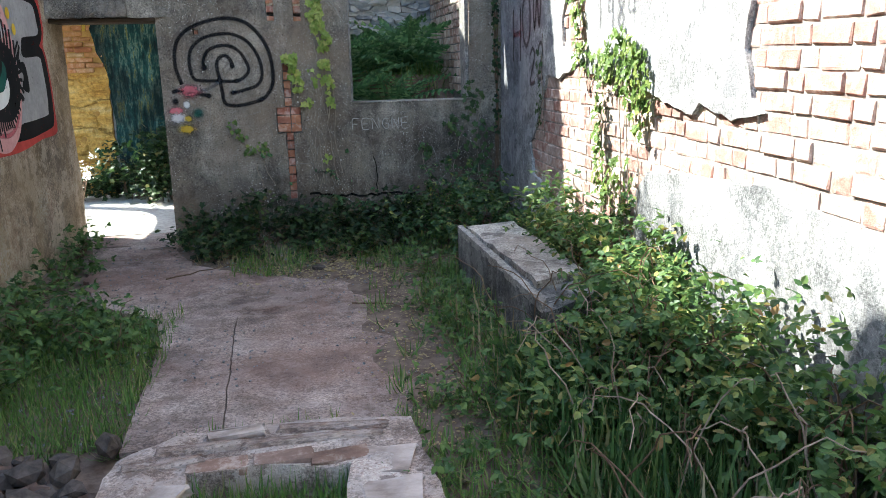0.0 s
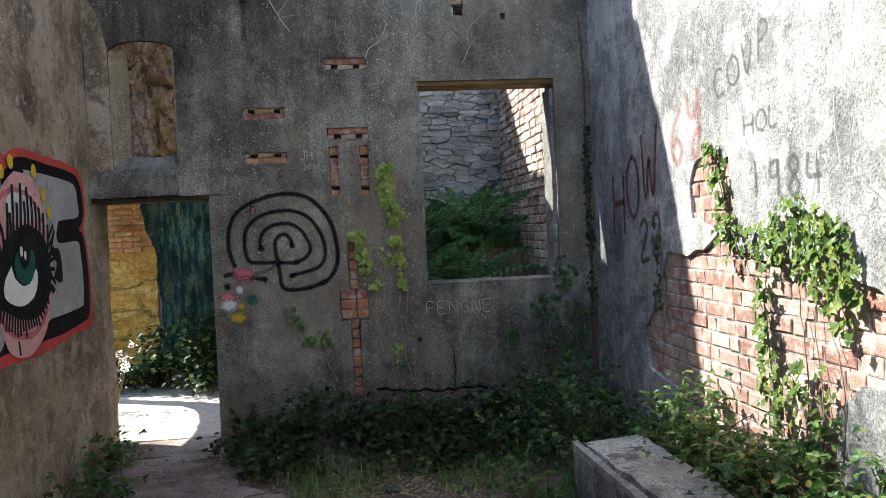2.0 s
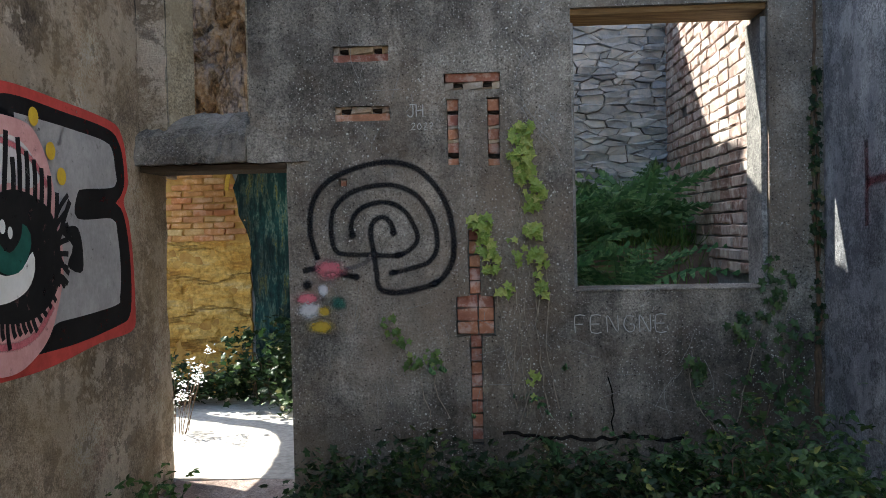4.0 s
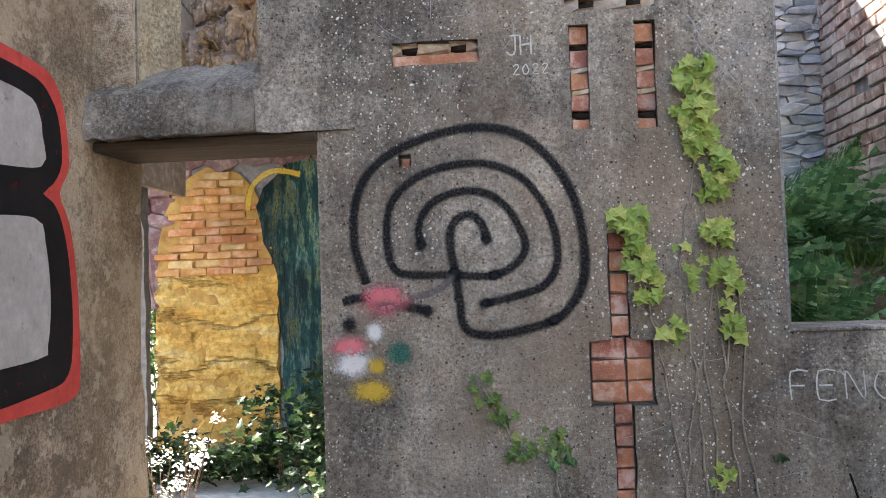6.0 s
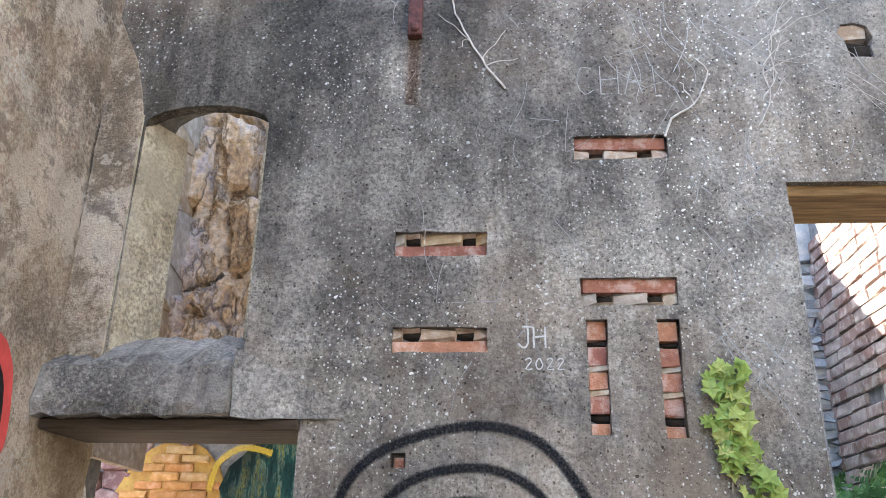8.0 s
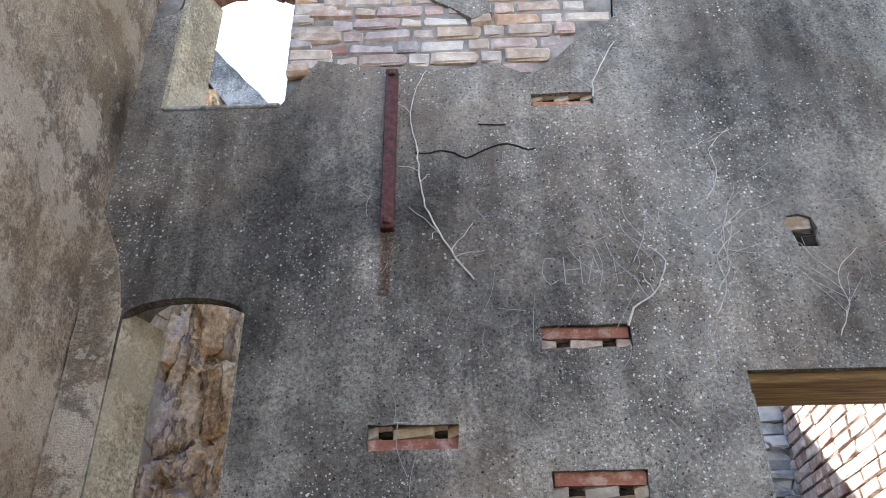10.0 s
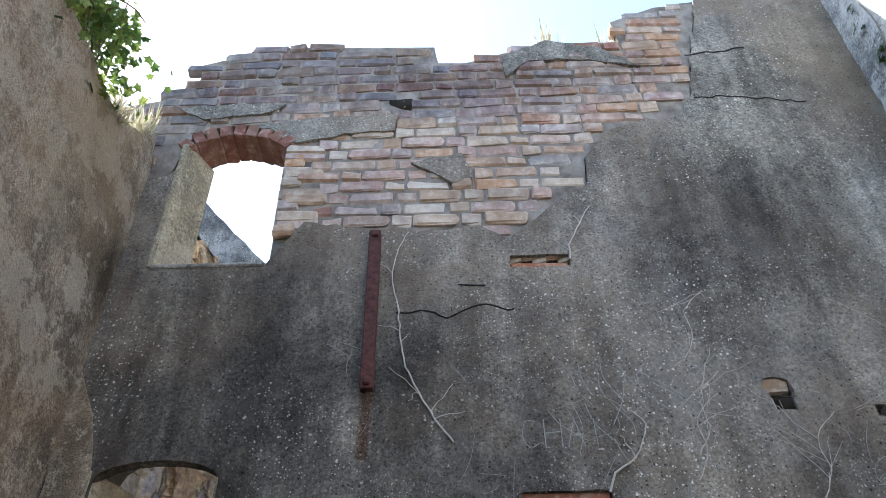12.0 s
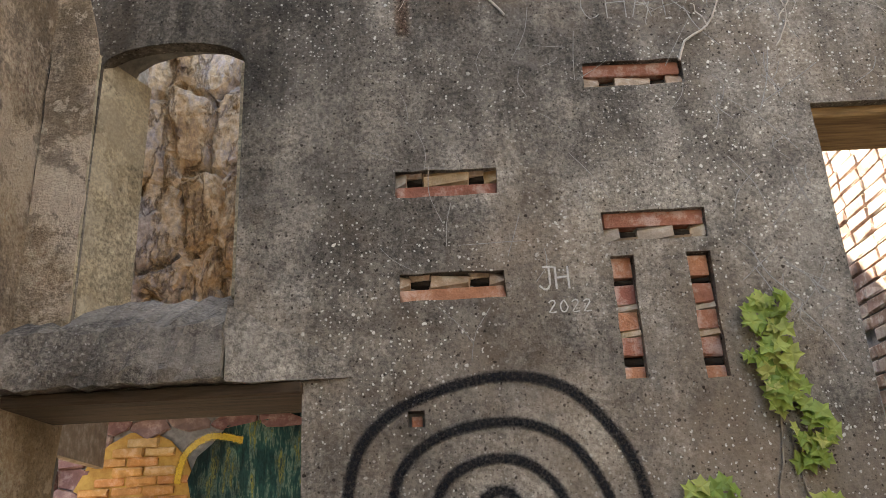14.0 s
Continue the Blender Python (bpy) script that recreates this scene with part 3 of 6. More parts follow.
        tf += [(n + q, n + k, n + (q + 1) % k) for q in range(k)]
    return np.array(tv), tf


TRIPLE = leaflets()
BLADE = (np.array([(0, 0.018, 0), (0, -0.018, 0), (0.55, 0.014, 0.12), (0.55, -0.014, 0.12), (1, 0, 0.0)]), [(0, 1, 3, 2), (2, 3, 4)])


def scatter(name, template, mat, places, sizes, turns, parent=None, label=""):
    """One mesh of many copies of a small leaf shape."""
    tv, tf = template
    n, k = len(places), len(tv)
    v = np.einsum("nij,kj->nki", turns, tv) * np.asarray(sizes)[:, None, None] + np.asarray(places)[:, None, :]
    faces = [tuple(c + q * k for c in f) for q in range(n) for f in tf]
    me = bpy.data.meshes.new(name)
    me.from_pydata(v.reshape(-1, 3).tolist(), [], faces)
    me.materials.append(mat)
    ob = new(name, me)
    if parent is not None:
        ob.parent = parent
    if label:
        ob["label"] = label
    if name == "leaves":
        ob["kind"] = "stuff"
    return ob


def tube(bm, pts, r0, r1, sides=5):
    """A thin tapering stem through the points."""
    rings = []
    for k, p in enumerate(pts):
        p = Vector(p)
        d = (Vector(pts[min(k + 1, len(pts) - 1)]) - Vector(pts[max(k - 1, 0)])).normalized()
        side = d.cross(Vector((0.31, 0.53, 0.79))).normalized()
        up = d.cross(side)
        r = r0 + (r1 - r0) * k / max(1, len(pts) - 1)
        rings.append([bm.verts.new(p + r * (math.cos(2 * math.pi * q / sides) * side + math.sin(2 * math.pi * q / sides) * up)) for q in range(sides)])
    for a, c in zip(rings, rings[1:]):
        for q in range(sides):
            bm.faces.new((a[q], a[(q + 1) % sides], c[(q + 1) % sides], c[q]))
    bm.faces.new(rings[0][::-1])
    bm.faces.new(rings[-1])
    return bm


def wander(p0, p1, sag, n, amp, rnd):
    out = []
    for k in range(n + 1):
        f = k / n
        p = Vector(p0).lerp(Vector(p1), f) + Vector((0, 0, sag * 4 * f * (1 - f)))
        out.append(p + Vector([rnd.uniform(-amp, amp) for _ in range(3)]) * (0 if k in (0, n) else 1))
    return out


def bramble(name, label, x, y, rx, ry, h, n, seed, mat=M_BRAMBLE, size=(0.025, 0.058), group="brambles", stems=14, category="bush", tilt=0.55):
    """A bush: arching stems from the ground and a ragged dome of leaves."""
    rng, rnd = np.random.default_rng(seed), random.Random(seed)
    z0 = ground_z(x, y)
    t = thing(name, label, category, group, at=(x, y, z0))
    bm = bmesh.new()
    for k in range(stems):
        a, q = rnd.uniform(0, 6.28), rnd.uniform(0.4, 1.1)
        p0 = (rnd.uniform(-0.3, 0.3) * rx, rnd.uniform(-0.3, 0.3) * ry, -0.03)
        p1 = (math.cos(a) * rx * q, math.sin(a) * ry * q, h * rnd.uniform(0.2, 0.95))
        tube(bm, wander(p0, p1, h * rnd.uniform(0.1, 0.45), 6, 0.02, rnd), 0.005, 0.002, 4)
    part("stem_tangle", bm, M_BROWNSTEM, t)["kind"] = "stuff"
    hubs = rng.uniform(-1, 1, (max(8, n // 45), 3))
    th, rr = rng.uniform(0, 2 * np.pi, len(hubs)), np.sqrt(rng.uniform(0, 1, len(hubs)))
    lump = 0.6 + 0.7 * rng.random(len(hubs))
    hub = np.stack([np.cos(th) * rr * rx, np.sin(th) * rr * ry, h * np.sqrt(np.clip(1 - rr ** 2, 0, 1)) * rng.uniform(0.25, 1.0, len(hubs)) * lump + 0.04], 1)
    pick = rng.integers(0, len(hub), n)
    pl = hub[pick] + rng.normal(0, 1, (n, 3)) * np.array([0.095, 0.095, 0.055])
    pl[:, 2] = np.clip(pl[:, 2], 0.02, None)
    pl[:, 0] = np.minimum(pl[:, 0], XR - 0.03 - x) if x < XR and y < 7.27 else pl[:, 0]
    if y < YB:
        pl[:, 1] = np.minimum(pl[:, 1], YB - 0.03 - y)
        pl[:, 0] = np.maximum(pl[:, 0], XL + 0.04 - x)
    if mat in (M_BRAMBLE, M_SHADEBRAMBLE, M_NETTLE):
        n = n // 2
        pl = pl[:n]
        scatter("leaves", TRIPLE, mat, pl, rng.uniform(size[0] * 0.95, size[1] * 0.97, n), turn_many(n, rng, tilt), t)
    else:
        scatter("leaves", LOBED if mat == M_WEED else LEAF, mat, pl, rng.uniform(*size, n), turn_many(n, rng, tilt), t)
    return t


def grass(name, label, x0, x1, y0, y1, n, seed, h=(0.06, 0.16), mat=M_GRASS, shape=None):
    rng = np.random.default_rng(seed)
    xs, ys = rng.uniform(x0, x1, n), rng.uniform(y0, y1, n)
    if shape:
        ok = np.array([shape(a, c) for a, c in zip(xs, ys)])
        xs, ys = xs[ok], ys[ok]
    zs = np.array([ground_z(a, c) for a, c in zip(xs, ys)])
    m = len(xs)
    yaw, lean = rng.uniform(0, 2 * np.pi, m), rng.normal(0.95, 0.36, m)
    cy, sy, cl, sl = np.cos(yaw), np.sin(yaw), np.cos(lean), np.sin(lean)
    r = np.zeros((m, 3, 3))
    r[:, :, 0] = np.stack([cy * cl, sy * cl, sl], 1)
    r[:, :, 1] = np.stack([-sy, cy, np.zeros(m)], 1) * 1.4
    r[:, :, 2] = np.stack([cy * sl, sy * sl, -cl], 1)
    return tagged(scatter(name, BLADE, mat, np.stack([xs, ys, zs - 0.005], 1), rng.uniform(*h, m), r), label, "grass", kind="stuff")


# ---- door lintel and openings of the back wall ----
bm = bmesh.new()
PROF = [(7.545, 1.93), (7.185, 1.93), (7.175, 1.97), (7.19, 2.085), (7.22, 2.11), (7.40, 2.235), (7.545, 2.26)]
rnd = random.Random(4)
rows = []
for k in range(19):
    x = -1.945 + (0.635) * k / 18
    rows.append([bm.verts.new((x, y + rnd.uniform(-0.01, 0.01), z + rnd.uniform(-0.01, 0.01))) for y, z in PROF])
for a, c in zip(rows, rows[1:]):
    for q in range(len(PROF)):
        bm.faces.new((a[q], a[(q + 1) % len(PROF)], c[(q + 1) % len(PROF)], c[q]))
bm.faces.new(rows[0][::-1])
bm.faces.new(rows[-1])
bmesh.ops.recalc_face_normals(bm, faces=bm.faces)
lintel = part("door_lintel", bm, M_LINTEL)
tagged(lintel, "rough grey concrete lintel block with sloping top over the doorway", "lintel", kind="structure")
part("patch", sheet([jag([(-1.308, 1.925), (-1.09, 1.925), (-0.95, 1.93), (-0.97, 1.985), (-1.05, 2.02), (-1.18, 2.08), (-1.308, 2.15)], 0.06, 0.006, 6)], lambda a, c: (a, 7.20 + 0.19 * max(0, a + 1.31), c), lambda a, c: (a, 7.30, c)), M_LINTEL, lintel, "broken grey cement patch")
part("plank", box(bmesh.new(), -1.945, DOOR[0] + 0.004, 7.24, 7.56, 1.89, 1.928, 0.006), M_DARKTIMBER, lintel, "dark weathered timber plank")

win_1 = new("window_1")
tagged(win_1, "glassless window opening with weathered timber head and thin sill", "window", kind="structure")
part("timber_head", box(bmesh.new(), WIN[0] - 0.01, WIN[1] + 0.01, YB + 0.03, YB + THICK - 0.01, 2.712, 2.752, 0.006), M_TIMBER, win_1, "weathered orange timber beam")
part("window_sill", box(bmesh.new(), WIN[0] + 0.002, WIN[1] - 0.002, YB - 0.008, YB + THICK - 0.004, 1.158, 1.172, 0.004), M_BACK, win_1)
part("jamb", sheet([jag(rect(YB + 0.03, 1.178, YB + THICK - 0.01, 2.67), 0.12, 0.006, 12)], lambda a, c: (WIN[1] - 0.03 + wavy(a * 3, c, 2, 0.006), a, c), lambda a, c: (WIN[1] - 0.002, a, c)), M_CONC, win_1)
part("jamb", sheet([jag(rect(YB + 0.03, 1.178, YB + THICK - 0.01, 2.67), 0.12, 0.006, 13)], lambda a, c: (WIN[0] + 0.02 + wavy(a * 3, c, 2, 0.006), a, c), lambda a, c: (WIN[0] + 0.002, a, c)), M_CONC, win_1)

win_2 = new("window_2")
tagged(win_2, "narrow arched upper opening with cream-rendered jambs", "window", kind="structure")
part("jamb", sheet([rect(YB - 0.01, 2.12, YB + 0.21, 3.06)], lambda a, c: (-1.785 + 0.42 * max(0.0, a - YB) + wavy(a * 2, c, 5, 0.008), a, c), lambda a, c: (-1.80, a, c), 0.06), M_JAMB, win_2, "cream-rendered splayed jamb")
part("jamb", sheet([rect(YB + 0.02, 2.2, YB + THICK, 3.02)], lambda a, c: (-1.32, a, c), lambda a, c: (-1.303, a, c), 0.1), M_JAMB, win_2)
part("render_strip", sheet([jag([(-1.948, 2.1), (-1.785, 2.1), (-1.785, 3.05), (-1.85, 3.3), (-1.948, 3.5)], 0.08, 0.004, 14)], lambda a, c: (a, YB - 0.012 + wavy(a, c, 3.0, 0.006), c), lambda a, c: (a, YB + 0.01, c), 0.1), M_LEFT, wall_back, "ochre render strip")
win_3 = new("window_3")
tagged(win_3, "arched top-storey opening with cream jamb and red brick arch", "window", kind="structure")
part("jamb", sheet([rect(YB - 0.005, 4.06, YB + 0.2, 4.9)], lambda a, c: (-1.785 + 0.42 * max(0.0, a - YB) + wavy(a * 2, c, 6, 0.012), a, c), lambda a, c: (-1.81, a, c), 0.06), M_JAMB, win_3, "cream-rendered splayed jamb")
part("window_sill", box(bmesh.new(), -1.80, -1.27, YB - 0.01, YB + THICK, 4.045, 4.068, 0.006), M_CONC, win_3)
ARCH_R, ARCH_Q = 0.374, radians(45.1)
vous = [piece_mesh("voussoir", 0.062, 0.195, 0.085, M_DARKBRICK, 5 + k, 0.005, 0.006) for k in range(3)]
for k in range(9):
    q = ARCH_Q * (2 * (k + 0.5) / 9 - 1)
    piece("voussoir", vous[k % 3], win_3, (-1.535 + (ARCH_R + 0.04) * math.sin(q), YB + 0.102, 4.972 - ARCH_R + (ARCH_R + 0.04) * math.cos(q))).rotation_euler = (0, q, 0)

# ---- spray paint ----
def paint(name, col, soft=True, cover=0.95):
    """Sprayed paint: the map's first coordinate runs from the middle (0) to the rim (1)."""
    m, nt, b = start(name, 0.75)
    b.inputs["Specular IOR Level"].default_value = 0.12
    n = noise_of(nt, 25, 6, 0.7)
    nt.links.new(mix(nt, col, ramp(nt, n, [(0.3, (0.3, 0.3, 0.3)), (0.7, (0.7, 0.7, 0.7))]), 0.35, "OVERLAY"), b.inputs["Base Color"])
    wash = ramp(nt, noise_of(nt, 4.5, 7, 0.7, (1, 1, 0.6), 17.0), [(0.35, (0.32, 0.32, 0.32)), (0.65, (0.68, 0.68, 0.67))])
    nt.links.new(mix(nt, b.inputs["Base Color"].links[0].from_socket, wash, 0.45, "OVERLAY"), b.inputs["Base Color"])
    uv = nt.nodes.new("ShaderNodeUVMap")
    sep = nt.nodes.new("ShaderNodeSeparateXYZ")
    nt.links.new(uv.outputs[0], sep.inputs[0])
    g = nt.nodes.new("ShaderNodeMath")
    g.operation = "MULTIPLY_ADD"
    nt.links.new(noise_of(nt, 120, 2, 0.6), g.inputs[0])
    g.inputs[1].default_value = 0.5 if soft else 0.25
    nt.links.new(sep.outputs[0], g.inputs[2])
    lo, hi = (0.56, 1.12) if soft else (1.0, 1.1)
    fade = ramp(nt, g.outputs[0], [(0.0, (cover,) * 3), (min(0.97, lo), (cover,) * 3), (1.0, (0, 0, 0))])
    if not soft:
        w = ramp(nt, noise_of(nt, 14, 8, 0.75, shift=3), [(0.28, (0.25,) * 3), (0.4, (cover,) * 3)])
        fade = w
    nt.links.new(fade, b.inputs["Alpha"])
    return m


P_BLACK, P_BLACKSOFT = paint("black_paint", (0.012, 0.012, 0.013), False), paint("black_spray", (0.012, 0.012, 0.014))
P_GREY, P_RED, P_PINK = paint("silver_grey_paint", (0.36, 0.35, 0.35), False), paint("coral_red_paint", (0.5, 0.07, 0.06), False), paint("pale_pink_paint", (0.62, 0.34, 0.33), False)
P_PINKSOFT, P_WHITE, P_TEAL = paint("pink_spray", (0.6, 0.17, 0.2), True, 0.8), paint("white_paint", (0.72, 0.72, 0.7), False, 0.98), paint("dark_teal_paint", (0.02, 0.1, 0.08), False)
P_YELLOW, P_YELLOWSOFT, P_WHITESOFT, P_TEALSOFT = paint("yellow_paint", (0.62, 0.42, 0.04), False), paint("yellow_spray", (0.55, 0.38, 0.05), True, 0.75), paint("white_spray", (0.7, 0.7, 0.7), True, 0.75), paint("teal_spray", (0.02, 0.12, 0.09), True, 0.75)
P_REDTEXT, P_GREYTEXT, P_SCRATCH = paint("dull_red_spray", (0.17, 0.03, 0.035), True, 0.72), paint("grey_spray", (0.1, 0.1, 0.11), True, 0.6), paint("pale_scratch", (0.56, 0.55, 0.51), True, 0.82)
P_FAINT = paint("faint_scratch", (0.48, 0.47, 0.44), True, 0.6)
ON_BACK = lambda a, c, off: (a, y_back(a, c) - off, c)
ON_LEFT = lambda a, c, off: (x_left(a, c) + off, a, c)
ON_RIGHT = lambda a, c, off: (x_right(a, c) - off, a, c)


def smooth_line(pts, step=0.02):
    out = []
    P = [pts[0]] + list(pts) + [pts[-1]]
    for k in range(1, len(P) - 2):
        p0, p1, p2, p3 = (Vector(P[k + q]) for q in (-1, 0, 1, 2))
        n = max(2, int((p2 - p1).length / step))
        for q in range(n):
            f = q / n
            out.append(0.5 * ((2 * p1) + (p2 - p0) * f + (2 * p0 - 5 * p1 + 4 * p2 - p3) * f * f + (3 * p1 - p0 - 3 * p2 + p3) * f ** 3))
    return out + [Vector(pts[-1])]


def stroke(name, pts, width, mat, on, off, parent, label=""):
    """A painted line that lies on the wall."""
    line = smooth_line(pts)
    bm = bmesh.new()
    uv = bm.loops.layers.uv.new("map")
    rings = []
    for k, p in enumerate(line):
        d = (line[min(k + 1, len(line) - 1)] - line[max(k - 1, 0)])
        d = d.normalized() if d.length else Vector((1, 0))
        s = Vector((-d.y, d.x)) * width / 2
        rings.append([(bm.verts.new(on(*(p + s * q), off)), abs(q)) for q in (-1, -0.35, 0.35, 1)])
    for a, c in zip(rings, rings[1:]):
        for q in range(3):
            vs = (a[q], a[q + 1], c[q + 1], c[q])
            f = bm.faces.new([v[0] for v in vs])
            for lp, v in zip(f.loops, vs):
                lp[uv].uv = (v[1], 0)
    return part(name, bm, mat, parent, label)


def blot(name, a, c, ra, rc, mat, on, off, parent, label="", n=20, wob=0.0, seed=0):
    """A painted round patch."""
    bm = bmesh.new()
    uv = bm.loops.layers.uv.new("map")
    rnd = random.Random(seed)
    w = [1 + rnd.uniform(-wob, wob) for _ in range(n)]
    rings = [[bm.verts.new(on(a + ra * q * w[k] * math.cos(6.2832 * k / n), c + rc * q * w[k] * math.sin(6.2832 * k / n), off)) for k in range(n)] for q in (0.02, 0.4, 0.7, 1)]
    for (q0, a0), (q1, a1) in zip(zip((0.02, 0.4, 0.7), rings), zip((0.4, 0.7, 1), rings[1:])):
        for k in range(n):
            f = bm.faces.new((a0[k], a1[k], a1[(k + 1) % n], a0[(k + 1) % n]))
            for lp, u in zip(f.loops, (q0, q1, q1, q0)):
                lp[uv].uv = (u, 0)
    return part(name, bm, mat, parent, label)


def field(name, loop, mat, on, off, parent, label="", cell=0.07):
    """A painted area with a firm edge."""
    lp = [tuple(p) for p in smooth_line(loop + loop[:1], 0.03)][:-1]
    bm = sheet([lp], lambda a, c: on(a, c, off), lambda a, c: on(a, c, off), cell)
    drop = [f for f in bm.faces if f.calc_area() < 1e-9]
    bmesh.ops.delete(bm, geom=drop, context="FACES_ONLY")
    seen, twice = set(), []
    for f in bm.faces:
        key = tuple(round(q, 5) for q in f.calc_center_median())
        (twice.append(f) if key in seen else seen.add(key))
    bmesh.ops.delete(bm, geom=twice, context="FACES")
    bm.loops.layers.uv.new("map")
    return part(name, bm, mat, parent, label)


graff = "black spray-painted labyrinth"
stroke("labyrinth_line", [(-0.93, 1.368), (-0.969, 1.508), (-0.963, 1.654), (-0.916, 1.763), (-0.813, 1.844), (-0.645, 1.9), (-0.49, 1.913), (-0.358, 1.875), (-0.257, 1.782), (-0.186, 1.656), (-0.155, 1.5), (-0.159, 1.364), (-0.205, 1.272), (-0.266, 1.222), (-0.385, 1.187), (-0.504, 1.174), (-0.581, 1.202), (-0.596, 1.296), (-0.611, 1.408), (-0.626, 1.522), (-0.602, 1.584), (-0.553, 1.605), (-0.51, 1.57), (-0.494, 1.512)], 0.056, P_BLACKSOFT, ON_BACK, 0.003, wall_back, graff)
stroke("labyrinth_line", [(-0.509, 1.287), (-0.397, 1.31), (-0.294, 1.347), (-0.247, 1.432), (-0.259, 1.553), (-0.306, 1.658), (-0.381, 1.74), (-0.503, 1.785), (-0.648, 1.775), (-0.758, 1.732), (-0.833, 1.651), (-0.852, 1.525), (-0.826, 1.418), (-0.745, 1.394), (-0.629, 1.392), (-0.48, 1.385), (-0.393, 1.424), (-0.356, 1.484), (-0.387, 1.572), (-0.428, 1.634), (-0.497, 1.68), (-0.596, 1.686), (-0.687, 1.648), (-0.733, 1.577), (-0.729, 1.497)], 0.05, P_BLACKSOFT, ON_BACK, 0.004, wall_back, graff)
stroke("labyrinth_line", [(-1.02, 1.305), (-0.945, 1.32), (-0.836, 1.295), (-0.702, 1.264)], 0.06, P_BLACKSOFT, ON_BACK, 0.005, wall_back, graff)
stroke("labyrinth_line", [(-0.611, 1.396), (-0.674, 1.339), (-0.782, 1.312)], 0.045, P_GREYTEXT, ON_BACK, 0.006, wall_back, graff)
for a, c in ((-0.494, 1.51), (-0.509, 1.287), (-0.729, 1.5), (-0.266, 1.222), (-0.47, 1.385), (-0.71, 1.264), (-0.61, 1.4)):
    blot("paint_drop", a, c, 0.036, 0.032, P_BLACKSOFT, ON_BACK, 0.007, wall_back, "", 14, 0.1)
for a, c, ra, rc, mt in ((-0.865, 1.31, 0.085, 0.06, P_PINKSOFT), (-0.86, 1.285, 0.05, 0.025, P_GREYTEXT), (-0.995, 1.225, 0.03, 0.03, P_BLACKSOFT), (-0.905, 1.195, 0.035, 0.035, P_WHITESOFT), (-1.0, 1.145, 0.075, 0.035, P_PINKSOFT), (-0.985, 1.085, 0.07, 0.05, P_WHITESOFT), (-0.90, 1.075, 0.04, 0.03, P_YELLOWSOFT), (-0.92, 0.985, 0.075, 0.04, P_YELLOWSOFT), (-0.815, 1.12, 0.045, 0.045, P_TEALSOFT)):
    blot("paint_blot", a, c, ra * 1.6, rc * 1.6, mt, ON_BACK, 0.008, wall_back, "blurred blot of coloured spray paint", wob=0.1, seed=int(a * -100))

# the painted lettering and eye on the left wall
field("red_outline", [(4.6, 2.28), (5.2, 2.26), (5.68, 2.18), (5.76, 2.12), (5.95, 2.18), (6.42, 2.17), (6.9, 2.14), (7.02, 2.08), (7.07, 1.96), (7.085, 1.81), (7.03, 1.715), (7.09, 1.62), (7.13, 1.48), (7.15, 1.25), (7.145, 1.08), (7.08, 1.0), (6.7, 0.985), (6.2, 0.94), (5.6, 0.95), (5.2, 0.92), (4.6, 0.9)], P_RED, ON_LEFT, 0.003, wall_left, "coral red outline of spray-painted lettering")
field("black_outline", [(4.65, 2.22), (5.2, 2.2), (5.66, 2.13), (5.76, 2.04), (5.96, 2.13), (6.42, 2.12), (6.86, 2.095), (6.98, 2.04), (7.03, 1.95), (7.04, 1.82), (6.99, 1.745), (6.93, 1.705), (6.99, 1.68), (7.05, 1.6), (7.09, 1.45), (7.1, 1.2), (7.06, 1.085), (6.92, 1.05), (6.4, 1.015), (5.65, 1.02), (5.2, 0.97), (4.65, 0.96)], P_BLACK, ON_LEFT, 0.005, wall_left, "black outline of spray-painted lettering")
field("grey_fill", [(6.02, 2.06), (6.4, 2.05), (6.82, 2.025), (6.91, 1.98), (6.93, 1.9), (6.92, 1.795), (6.6, 1.765), (6.53, 1.74), (6.52, 1.62), (6.88, 1.62), (6.94, 1.54), (6.96, 1.38), (6.94, 1.2), (6.88, 1.16), (6.35, 1.14), (6.1, 1.15)], P_GREY, ON_LEFT, 0.007, wall_left, "silver-grey fill of spray-painted letter")
field("grey_fill", [(4.75, 2.14), (5.2, 2.12), (5.62, 2.06), (5.70, 1.96), (5.66, 1.5), (5.62, 1.07), (5.2, 1.04), (4.75, 1.04)], P_GREY, ON_LEFT, 0.007, wall_left, "silver-grey fill of spray-painted letter")
field("letter_counter", [(5.38, 1.92), (5.46, 1.96), (5.54, 1.92), (5.52, 1.76), (5.38, 1.76)], P_BLACK, ON_LEFT, 0.009, wall_left)
field("letter_counter", [(5.41, 1.6), (5.53, 1.6), (5.50, 1.38), (5.42, 1.38)], P_BLACK, ON_LEFT, 0.009, wall_left)
field("letter_counter", [(6.33, 1.56), (6.52, 1.572), (6.55, 1.365), (6.41, 1.395), (6.46, 1.487)], P_BLACK, ON_LEFT, 0.009, wall_left)
blot("eye_pink", 5.95, 1.47, 0.5, 0.6, P_PINKSOFT, ON_LEFT, 0.010, wall_left, "soft pink rim of a painted eye", 28)
field("eye_skin", [(5.87, 2.04), (5.67, 1.92), (5.55, 1.68), (5.52, 1.42), (5.54, 1.275), (5.61, 1.14), (5.68, 1.03), (5.81, 0.975), (6.01, 0.97), (6.21, 1.06), (6.31, 1.2), (6.37, 1.38), (6.34, 1.6), (6.3, 1.77), (6.24, 1.91), (6.12, 2.02)], P_PINK, ON_LEFT, 0.012, wall_left, "pale pink lid of a painted eye")
